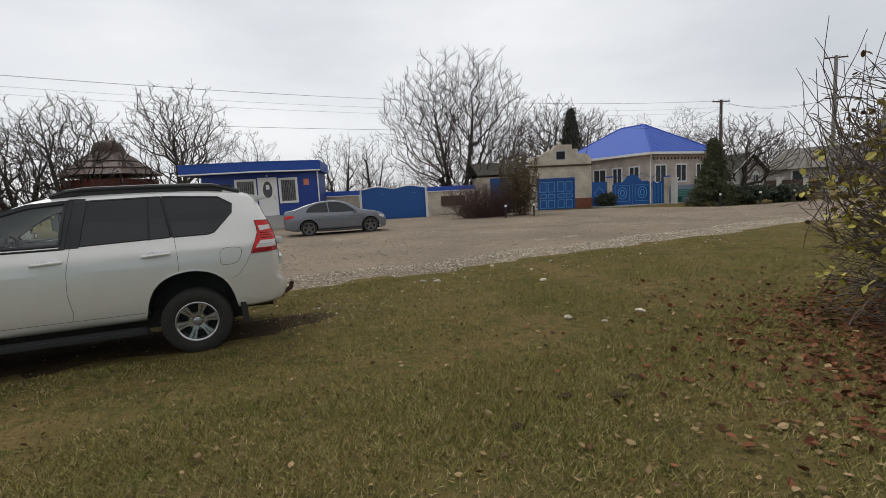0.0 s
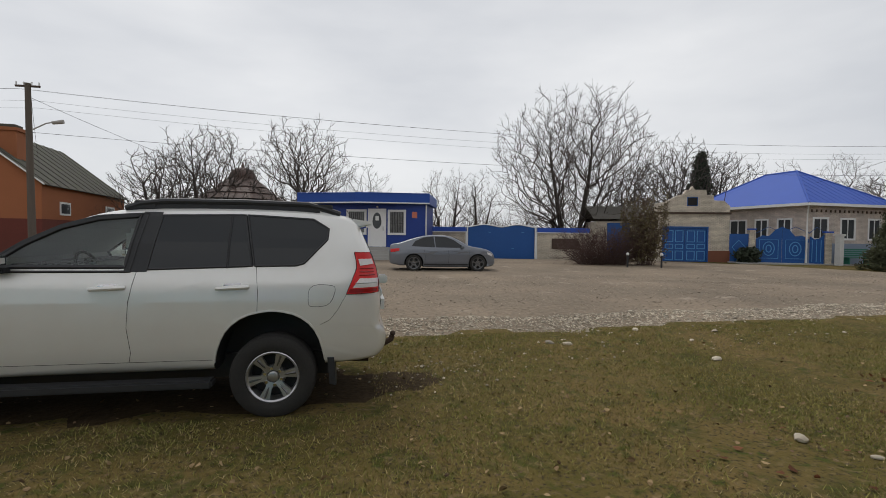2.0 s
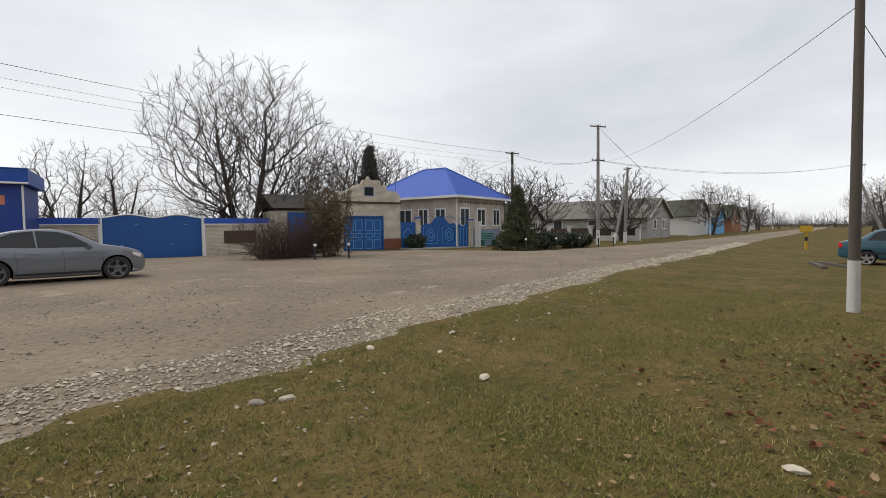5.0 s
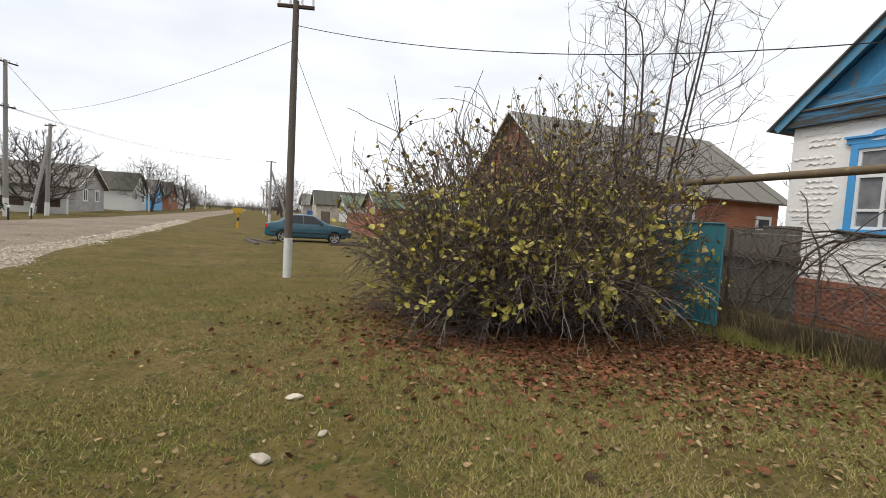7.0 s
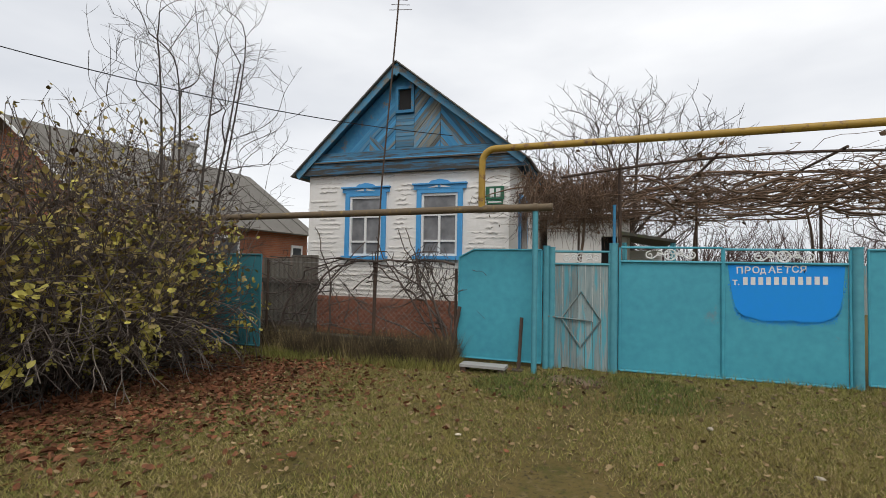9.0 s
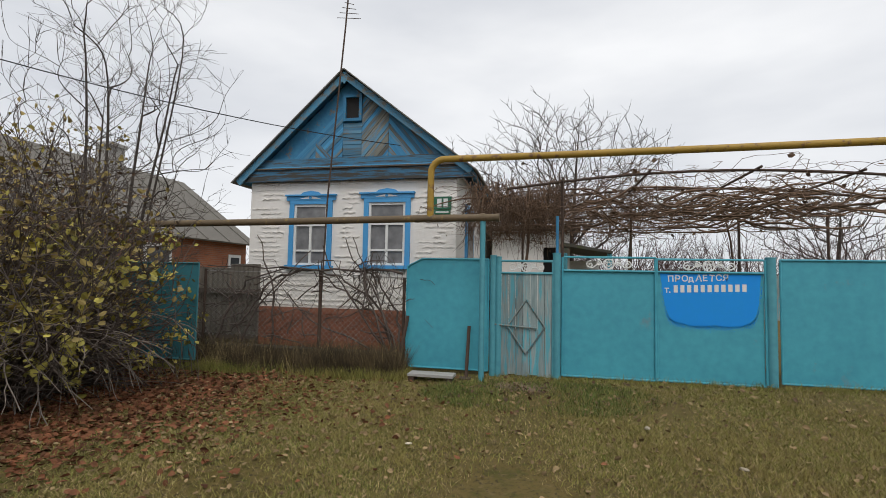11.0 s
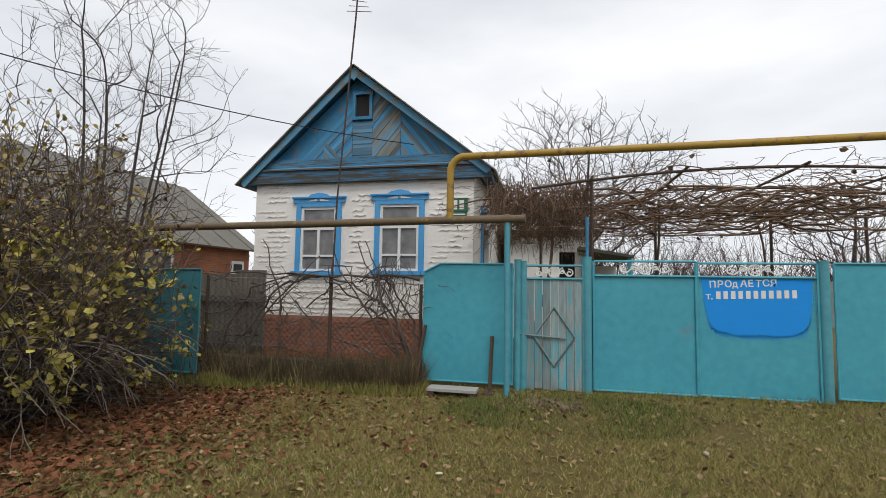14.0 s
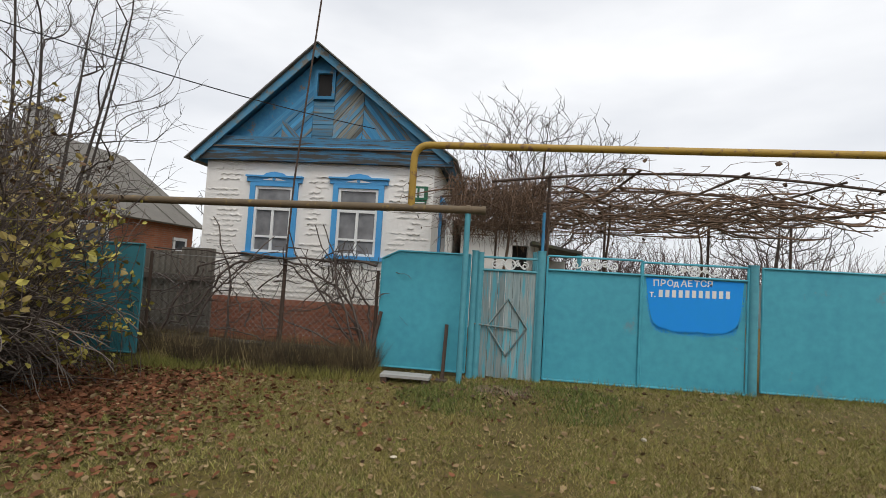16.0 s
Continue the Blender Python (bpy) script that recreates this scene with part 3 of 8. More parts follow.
for xl, zl in ((g_r, 3.60), (g_l, 3.48)):
    rake(xl, zl, GX, GZ, FY - 0.03, FY, 0.135, "barge_board", M_GREYBLUE, 0.135)
    rake(xl, zl, GX, GZ, HY - 9.3, FY - 0.03, 0.02, "soffit", M_BLUEWOOD, 0.04)
    rake(xl + (0.07 if xl > 4 else -0.07), zl - 0.06, GX, GZ + 0.02, HY - 9.4, FY + 0.06, 0.022, "roof", M_ASBESTOS)
part("ridge_board", Slab([(GX - 0.13, GZ - 0.13), (GX, GZ - 0.27), (GX + 0.13, GZ - 0.13), (GX, GZ + 0.01)], FY - 0.03, FY + 0.003), M_GREYBLUE, house)
# aerial mast beside the ridge
part("aerial_mast", Tube([(4.42, -3.02, 0.1), (4.35, -3.07, 3.0), (4.16, -3.21, 6.4), (4.08, -3.27, 8.2)], 0.017, 8), M_RUST, house)
ab = bmesh.new()
for k in range(4):
    tube(ab, [(3.86 + 0.05 * k, -3.24, 6.55 + 0.1 * k), (4.36 - 0.05 * k, -3.24, 6.62 + 0.1 * k)], 0.006, 4)
part("aerial", ab, M_RUST, house)

# house sign: a green plate with plain bars
M_SIGNGREEN = mat("green_enamel_sign", (0.015, 0.12, 0.06), (0.012, 0.10, 0.05), 0.4, bump=0.03)
hs = thing("house_sign", "green enamel plate with white bars on the house wall", "sign")
part("plate", Box(2.08, 2.44, HY + 0.022, HY + 0.035, 2.84, 3.09), M_SIGNGREEN, hs)
part("bars", box(box(bmesh.new(), 2.15, 2.235, HY + 0.035, HY + 0.040, 2.88, 3.05), 2.275, 2.36, HY + 0.035, HY + 0.040, 2.88, 3.05), M_WHITEPAINT, hs)
part("strip", Box(2.10, 2.42, HY + 0.022, HY + 0.034, 2.745, 2.825), M_SIGNGREEN, hs)
part("strip_bars", Box(2.13, 2.39, HY + 0.034, HY + 0.038, 2.775, 2.800), M_WHITEPAINT, hs)

# ---- turquoise fence and gates ----
FYL = -2.0


def sheet_panel(name, label, x0, x1, z0, z1, y=FYL, corner=0.0, material=None, rail=0.035):
    """A steel sheet in an angle-iron frame; corner cuts the high-x top corner."""
    t = thing(name, label, "fence")
    m = material or M_TEAL
    pts = [(x0, z0), (x1, z0), (x1, z1 - corner * 0.5), (x1 - corner, z1), (x0, z1)] if corner else [(x0, z0), (x1, z0), (x1, z1), (x0, z1)]
    part("sheet", Slab(pts, y - 0.004, y + 0.004), m, t)
    for a, b in zip(pts, pts[1:] + pts[:1]):
        part("rail", Tube([(a[0], y + 0.012, a[1]), (b[0], y + 0.012, b[1])], rail * 0.4, 6), m, t)
    return t


def post(name, label, x, z1, y=FYL, r=0.055, material=None, base=None):
    z0 = ground_z(x, y) - 0.05 if base is None else base
    bm = Tube([(x, y, z0), (x, y, z1)], r, 12)
    tube(bm, [(x, y, z1), (x, y, z1 + 0.015)], r * 1.1, 12)
    return tagged(link(name, bm, material or M_TEALPOST, smooth=True), label, "post")


sheet_panel("metal_fence", "turquoise steel fence sheet with a cut top corner", 1.14, 2.42, 0.14, 1.81, corner=0.24)
post("fence_post", "turquoise steel fence post", 1.07, 1.86, r=0.05)
post("gate_post", "tall turquoise steel gate post with flaking paint", 0.135, 1.90, r=0.06)
post("trellis_rod", "thin blue iron rod above the gate post", 0.13, 2.45, y=FYL - 0.03, r=0.022, material=M_BLUEWOOD, base=1.5)
post("gate_post", "turquoise steel gate post", -2.67, 1.86, r=0.065)
sheet_panel("metal_fence", "wide plain turquoise steel fence sheet", -2.78, -5.3, 0.20, 1.84)
sheet_panel("metal_fence", "wide plain turquoise steel fence sheet", -5.42, -8.0, 0.24, 1.88)
post("fence_post", "turquoise steel fence post", -5.36, 1.9, r=0.05)


def scroll(bm, cx, cz, r, y, flip=1, turns=1.3):
    pts = []
    for i in range(22):
        a = i / 21 * turns * 2 * math.pi
        rr = r * (0.2 + 0.8 * i / 21)
        pts.append((cx + flip * rr * math.cos(a), y, cz + rr * math.sin(a)))
    tube(bm, pts, 0.010, 5)
    return pts[-1]


def ornament(parent, cx, cz, y, w):
    """White wrought scrolls on both sides of a wheel with a star."""
    bm = bmesh.new()
    R = 0.072
    tube(bm, arc(cx, cz, R, 0, 360, 20, y), 0.011, 5)
    for k in range(5):
        a, b = radians(90 + 144 * k), radians(90 + 144 * (k + 1))
        tube(bm, [(cx + R * math.cos(a), y, cz + R * math.sin(a)), (cx + R * math.cos(b), y, cz + R * math.sin(b))], 0.006, 4)
    for s in (-1, 1):
        scroll(bm, cx + s * w * 0.86, cz - 0.01, 0.055, y, s)
        scroll(bm, cx + s * w * 0.46, cz + 0.015, 0.045, y, -s)
        pts = [(cx + s * (0.06 + (w * 0.86 - 0.02) * i / 12), y, cz + 0.035 * math.sin(i / 12 * 2 * math.pi) - 0.02) for i in range(13)]
        tube(bm, pts, 0.010, 5)
    part("ornament", bm, M_WHITEPAINT, parent, "white wrought-iron scrolls with a star wheel")


def gate_leaf(name, label, x0, x1, z0, zp, z1):
    t = thing(name, label, "gate")
    part("sheet", Box(x0, x1, FYL - 0.004, FYL + 0.004, z0, zp), M_TEAL, t)
    y = FYL + 0.02
    for a, b in (((x0, z0), (x1, z0)), ((x0, zp), (x1, zp)), ((x0, z1), (x1, z1)), ((x0 + 0.015, z0), (x0 + 0.015, z1)), ((x1 - 0.015, z0), (x1 - 0.015, z1))):
        part("rail", Tube([(a[0], y, a[1]), (b[0], y, b[1])], 0.016, 6), M_TEAL, t)
    ornament(t, (x0 + x1) / 2, (zp + z1) / 2, y, abs(x1 - x0) * 0.24)
    return t


gate_leaf("driveway_gate", "turquoise steel gate leaf with white scrollwork", 0.04, -1.22, 0.14, 1.66, 1.855)
gl = gate_leaf("driveway_gate", "turquoise gate leaf with a sprayed blue patch and lettering", -1.23, -2.58, 0.15, 1.66, 1.835)
spray = []
for i in range(41):
    k = i / 40
    spray.append((-1.30 - 1.25 * k, 0.925 + 0.07 * (2 * k - 1) ** 2 + 0.50 * abs(2 * k - 1) ** 14 + 0.012 * math.sin(15 * k) + 0.006 * math.sin(37 * k)))
part("sprayed_patch", Slab([(-1.28, 1.635), *spray[1:-1], (-2.55, 1.635)], FYL + 0.004, FYL + 0.007), M_SPRAY, gl, "bright blue sprayed paint patch")


dots = bmesh.new()
dot_rng = random.Random(77)
for k in range(1500):
    u = dot_rng.uniform(-1, 1)
    edge_z = 0.925 + 0.07 * u * u + 0.50 * abs(u) ** 14
    px_, pz_ = -1.925 - 0.625 * u * (1 + 0.03 * dot_rng.random()), edge_z + 0.012 - abs(dot_rng.gauss(0, 0.032))
    q_, ph_ = dot_rng.uniform(0.002, 0.0075), dot_rng.uniform(0, 6)
    dots.faces.new([dots.verts.new((px_ + q_ * math.cos(ph_ + 1.257 * j), FYL + 0.0055, pz_ + q_ * math.sin(ph_ + 1.257 * j))) for j in range(4, -1, -1)])
part("overspray", dots, M_SPRAY, gl, "fine blue overspray below the patch")["kind"] = "stuff"


def lettering(text, x, z, size, y, parent, name="lettering", tilt=0):
    cu = bpy.data.curves.new(name, "FONT")
    cu.body, cu.size, cu.extrude, cu.offset = text, size, 0.001, 0.0022
    tmp = new(name, cu)
    dg = bpy.context.evaluated_depsgraph_get()
    me = bpy.data.meshes.new_from_object(tmp.evaluated_get(dg))
    bpy.data.objects.remove(tmp)
    me.materials.append(M_WHITEPAINT)
    ob = new(name, me)
    ob.parent = parent
    ob.matrix_local = pose(x, y, z, 90, 0, 180) @ pose(0, 0, 0, 0, 0, tilt)
    return ob


for ch_, lx, lz, tilt, size in zip("ПРОдАЕТСЯ", (-1.375, -1.465, -1.555, -1.645, -1.735, -1.825, -1.905, -1.99, -2.075), (1.522, 1.528, 1.532, 1.530, 1.538, 1.540, 1.542, 1.548, 1.55), (2, -3, 0, 4, -2, 3, -4, 2, -3), (0.118, 0.122, 0.118, 0.112, 0.124, 0.118, 0.120, 0.118, 0.122)):
    lettering(ch_, lx, lz, size, FYL + 0.009, gl, tilt=tilt)
lettering("т.", -1.335, 1.372, 0.12, FYL + 0.009, gl)
for k in range(11):
    part("bar", Box(-1.455 - 0.0865 * k, -1.455 - 0.0865 * k - 0.052, FYL + 0.007, FYL + 0.010, 1.375 + 0.003 * k, 1.475 + 0.003 * k), M_WHITEPAINT, gl)

wk = thing("wicket_gate", "weathered plank wicket gate with a diamond of iron strip", "gate")
for k in range(7):
    part("plank", Box(0.205 + k * 0.106, 0.205 + k * 0.106 + 0.101, FYL - 0.02, FYL + 0.004 + 0.004 * (k % 2), 0.09 + 0.012 * (k % 3), 1.60), M_WICKET, wk)
for a, b in (((0.19, 0.10), (0.19, 1.79)), ((0.96, 0.10), (0.96, 1.79)), ((0.19, 1.79), (0.96, 1.79)), ((0.19, 1.61), (0.96, 1.61))):
    part("rail", Tube([(a[0], FYL + 0.012, a[1]), (b[0], FYL + 0.012, b[1])], 0.018, 6), M_TEALPOST, wk)
dia = [(0.575, 1.22), (0.30, 0.82), (0.575, 0.42), (0.85, 0.82)]
for a, b in zip(dia, dia[1:] + dia[:1]):
    part("strip", Tube([(a[0], FYL + 0.022, a[1]), (b[0], FYL + 0.022, b[1])], 0.012, 5), M_GREYPLANK, wk)
part("bolt", Tube([(0.42, FYL + 0.03, 0.80), (1.04, FYL + 0.03, 0.84)], 0.012, 6), M_GREYPLANK, wk, "long iron bolt bar")
ornament(wk, 0.575, 1.70, FYL + 0.012, 0.24)
post("wicket_post", "turquoise steel wicket post", 0.99, 1.84, r=0.045)

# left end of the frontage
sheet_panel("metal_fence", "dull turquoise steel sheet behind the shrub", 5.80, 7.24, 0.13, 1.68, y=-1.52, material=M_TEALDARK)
M_DARKBLUE = mat("dark_blue_tarpaulin", (0.012, 0.022, 0.06), (0.008, 0.016, 0.04), 0.6, scale=3, fine=9, bump=0.3)
tp = bmesh.new()
for i in range(15):
    box(tp, 7.35 + i * 0.13, 7.35 + i * 0.13 + 0.13, -1.92 + 0.03 * math.sin(i * 2.2), -1.87 + 0.03 * math.sin(i * 2.2), 0.1, 1.72)
tagged(link("tarpaulin", tp, M_DARKBLUE), "dark blue tarpaulin hung behind the shrub", "tarpaulin")
M_SLATE = mat("weathered_slate_sheet", (0.28, 0.25, 0.21), (0.18, 0.16, 0.13), 0.95, scale=1.6, fine=12, bump=0.4, worn=(0.11, 0.09, 0.07), worn_at=0.58)
for k, (xa, xb, zt) in enumerate(((5.33, 5.93, 1.70), (5.94, 6.58, 1.66))):
    sl = bmesh.new()
    n = 24
    va = [sl.verts.new((xa + (xb - xa) * i / n, -2.5 + 0.012 * math.sin(i * 1.6), z)) for z in (0.12, zt - 0.03 * k) for i in range(n + 1)]
    for i in range(n):
        sl.faces.new((va[i], va[i + 1], va[n + 2 + i], va[n + 1 + i]))
    bmesh.ops.solidify(sl, geom=sl.faces[:], thickness=0.008)
    tagged(link("slate_sheet", sl, M_SLATE), "weathered grey corrugated sheet leaning in the fence", "sheet")

fr_ = thing("fence_rail", "dark weathered timber rail nailed across the grey sheets", "rail")
part("rail", Box(5.30, 6.60, -2.485, -2.44, 1.16, 1.25), M_WOODPOLE, fr_)
part("rail", Box(5.32, 6.58, -2.485, -2.44, 0.34, 0.44), M_WOODPOLE, fr_)

# ---- gas pipes ----
PY = -1.62
gp = thing("gas_pipe", "overhead gas pipe, yellow paint over grimy brown steel", "pipe")
part("low_pipe", Tube([(0.98, PY, 2.40), (2.0, PY, 2.395), (4.5, PY, 2.36), (7.5, PY, 2.33), (12, PY, 2.3), (24, PY, 2.25)], 0.055, 14), M_PIPEB, gp, "grimy brown low pipe", smooth=True)
part("end_cap", Tube([(0.95, PY, 2.40), (1.0, PY, 2.40)], 0.06, 14), M_PIPEB, gp)
riser = [(1.98, PY, 2.4), (1.98, PY, 3.08)] + [(1.98 - 0.20 + 0.20 * math.cos(radians(a)), PY, 3.08 + 0.20 * math.sin(radians(a))) for a in range(15, 91, 15)] + [(0.5, PY, 3.285), (-2, PY, 3.30), (-5, PY, 3.33), (-12, PY, 3.36)]
part("high_pipe", Tube(riser, 0.05, 14), M_PIPEY, gp, "yellow painted riser and high pipe", smooth=True)
part("clamp", Tube([(1.16, PY, 2.40), (1.22, PY, 2.40)], 0.068, 14), M_PIPEB, gp)
post("pipe_post", "turquoise steel post under the gas pipe", 1.19, 2.34, y=PY, r=0.04)

# ---- cars ----
M_WHITECAR = mat("pearl_white_car_paint", (0.79, 0.78, 0.75), (0.73, 0.71, 0.67), 0.30, 0.30, scale=1.0, fine=5, bump=0, amount=0.5, coat=1.0)
M_GREYCAR = mat("mid_grey_car_paint", (0.17, 0.185, 0.215), (0.15, 0.165, 0.19), 0.28, 0.3, scale=2, fine=8, bump=0, amount=0.4, coat=0.7)
M_TEALCAR = mat("dusty_petrol_blue_car_paint", (0.022, 0.085, 0.125), (0.03, 0.095, 0.13), 0.4, scale=2, fine=8, bump=0, amount=0.5, coat=0.4)
M_BLACKPLASTIC = mat("black_car_plastic", (0.018, 0.018, 0.02), (0.026, 0.026, 0.028), 0.55, scale=4, fine=40, bump=0.05)
M_TYRE = mat("dusty_tyre_rubber", (0.020, 0.019, 0.018), (0.034, 0.031, 0.027), 0.9, scale=5, fine=50, bump=0.3)
M_ALLOY = mat("silver_alloy", (0.55, 0.55, 0.56), (0.42, 0.41, 0.41), 0.32, 0.85, scale=5, fine=30, bump=0.05)
M_DARKALLOY = mat("dark_alloy", (0.10, 0.10, 0.105), (0.2, 0.2, 0.2), 0.35, 0.7, scale=5, fine=30, bump=0.05)
M_TINT = glass_mat("tinted_car_glass", (0.016, 0.018, 0.02), 0.03)
M_REARGLASS = mat("olive_grey_rear_glass", (0.10, 0.105, 0.085), (0.07, 0.075, 0.06), 0.12, scale=3, fine=8, bump=0)
M_CLEAR = glass_mat("greenish_car_glass", (0.86, 0.93, 0.90), 0.0, 1.0)
M_REDLAMP = mat("red_lamp_plastic", (0.72, 0.006, 0.006), (0.55, 0.005, 0.005), 0.4, scale=9, fine=60, bump=0.05, coat=0.0)
M_DEEPRED = mat("deep_red_lamp_plastic", (0.30, 0.004, 0.006), (0.22, 0.004, 0.005), 0.25, scale=9, fine=60, bump=0.03, coat=0.5)
M_CLEARLAMP = mat("clear_lamp_plastic", (0.78, 0.75, 0.74), (0.62, 0.58, 0.57), 0.12, scale=9, fine=50, bump=0.08, coat=0.6)
M_CHROME = mat("chrome", (0.75, 0.75, 0.76), (0.6, 0.6, 0.6), 0.12, 1.0, bump=0)
M_INTERIOR = mat("grey_car_interior", (0.33, 0.35, 0.33), (0.22, 0.23, 0.22), 0.8, bump=0.1)


def chaikin(pts, times=2):
    for _ in range(times):
        out = []
        for i, p in enumerate(pts):
            q = pts[(i + 1) % len(pts)]
            out += [(p[0] * 0.75 + q[0] * 0.25, p[1] * 0.75 + q[1] * 0.25), (p[0] * 0.25 + q[0] * 0.75, p[1] * 0.25 + q[1] * 0.75)]
        pts = out
    return pts


def dense(pts, step):
    out = []
    for i, p in enumerate(pts):
        q = pts[(i + 1) % len(pts)]
        n = max(1, round(math.dist(p, q) / step))
        out += [(p[0] + (q[0] - p[0]) * k / n, p[1] + (q[1] - p[1]) * k / n) for k in range(n)]
    return out


def car_shell(outline, w, centre, r=0.09, step=0.06):
    """A closed body: the side outline (x, z) spanned across, with rounded shoulders; w(x, z) is the half width of its flanks."""
    pts = dense(chaikin(outline), step)
    n = len(pts)
    inset = lambda p, d: (p[0] + (centre[0] - p[0]) * d / math.dist(p, centre), p[1] + (centre[1] - p[1]) * d / math.dist(p, centre))
    bm = bmesh.new()
    rings = []
    for s in (1, -1):
        side = []
        for f in (0.45, 0.8):
            side.append([bm.verts.new((p[0], s * f * (w(*p) - r), p[1] - 0.012 * f * f)) for p in pts])
        for a in (0, 25, 50, 72, 90):
            ring = []
            for p in pts:
                q = inset(p, r * (1 - math.cos(radians(a))))
                ring.append(bm.verts.new((q[0], s * (w(*q) - r + r * math.sin(radians(a))), q[1] - 0.012 * (1 - a / 90.0))))
            side.append(ring)
        for t in (0.88, 0.78, 0.68, 0.58, 0.48, 0.38, 0.28, 0.18, 0.08):
            ring = []
            for p in pts:
                q = inset(p, r)
                q = (centre[0] + (q[0] - centre[0]) * t, centre[1] + (q[1] - centre[1]) * t)
                ring.append(bm.verts.new((q[0], s * w(*q), q[1])))
            side.append(ring)
        rings.append(side)
    mid = [bm.verts.new((p[0], 0, p[1])) for p in pts]
    for s, side in zip((1, -1), rings):
        allr = [mid] + side
        for a, b in zip(allr, allr[1:]):
            for k in range(n):
                f = (a[k], a[(k + 1) % n], b[(k + 1) % n], b[k])
                bm.faces.new(f if s > 0 else f[::-1])
        last = allr[-1]
        bm.faces.new(last if s > 0 else last[::-1])
    bmesh.ops.recalc_face_normals(bm, faces=bm.faces)
    return bm


def patch(poly, w, off, side=1, step=0.08, thick=0.004):
    """A curved panel that lies on the flank: polygon (x, z), off metres proud of it."""
    bm = bmesh.new()
    xs, zs = [p[0] for p in poly], [p[1] for p in poly]
    seen = {}

    def vert(p, o):
        key = (round(p[0], 4), round(p[1], 4), o)
        if key not in seen:
            seen[key] = bm.verts.new((p[0], side * (w(*p) + o), p[1]))
        return seen[key]

    i = min(xs)
    while i < max(xs):
        col = clip(clip(poly, 1, 0, i + step), -1, 0, -i)
        j = min(zs)
        while j < max(zs) and len(col) > 2:
            cell = clip(clip(col, 0, 1, j + step), 0, -1, -j)
            if len(cell) > 2:
                vs = []
                for p in cell:
                    v = vert(p, off)
                    if v not in vs:
                        vs.append(v)
                if len(vs) > 2:
                    try:
                        bm.faces.new(vs)
                    except ValueError:
                        pass
            j += step
        i += step
    bmesh.ops.recalc_face_normals(bm, faces=bm.faces)
    if bm.faces and sum(f.normal.y for f in bm.faces) * side < 0:
        bmesh.ops.reverse_faces(bm, faces=bm.faces)
    if thick:
        bmesh.ops.solidify(bm, geom=bm.faces[:], thickness=thick)
    return bm


def seam(pts, w, side=1, r=0.0035, off=0.0):
    fine = [pts[0]]
    for a, b in zip(pts, pts[1:]):
        n = max(1, round(math.dist(a, b) / 0.05))
        fine += [(a[0] + (b[0] - a[0]) * k / n, a[1] + (b[1] - a[1]) * k / n) for k in range(1, n + 1)]
    return Tube([(x, side * (w(x, z) + off), z) for x, z in fine], r, 5)


def cut(ob, cutters):
    """Cuts the cutters out of ob for good."""
    for c in cutters:
        m = ob.modifiers.new("cut", "BOOLEAN")
        m.object, m.operation, m.solver, m.material_mode = c, "DIFFERENCE", "EXACT", "TRANSFER"
    me = bpy.data.meshes.new_from_object(ob.evaluated_get(bpy.context.evaluated_depsgraph_get()))
    ob.modifiers.clear()
    ob.data = me
    for c in cutters:
        bpy.data.objects.remove(c)
    me.polygons.foreach_set("use_smooth", [True] * len(me.polygons))
    me.set_sharp_from_angle(angle=radians(40))


def lathe(bm, prof, axis_y0, n=36):
    """prof: (radius, y) rings round the y axis."""
    rings = [[bm.verts.new((r * math.cos(2 * math.pi * k / n), axis_y0 + y, r * math.sin(2 * math.pi * k / n))) for k in range(n)] for r, y in prof]
    for a, b in zip(rings, rings[1:]):
        for k in range(n):
            bm.faces.new((a[k], b[k], b[(k + 1) % n], a[(k + 1) % n]))
    return rings


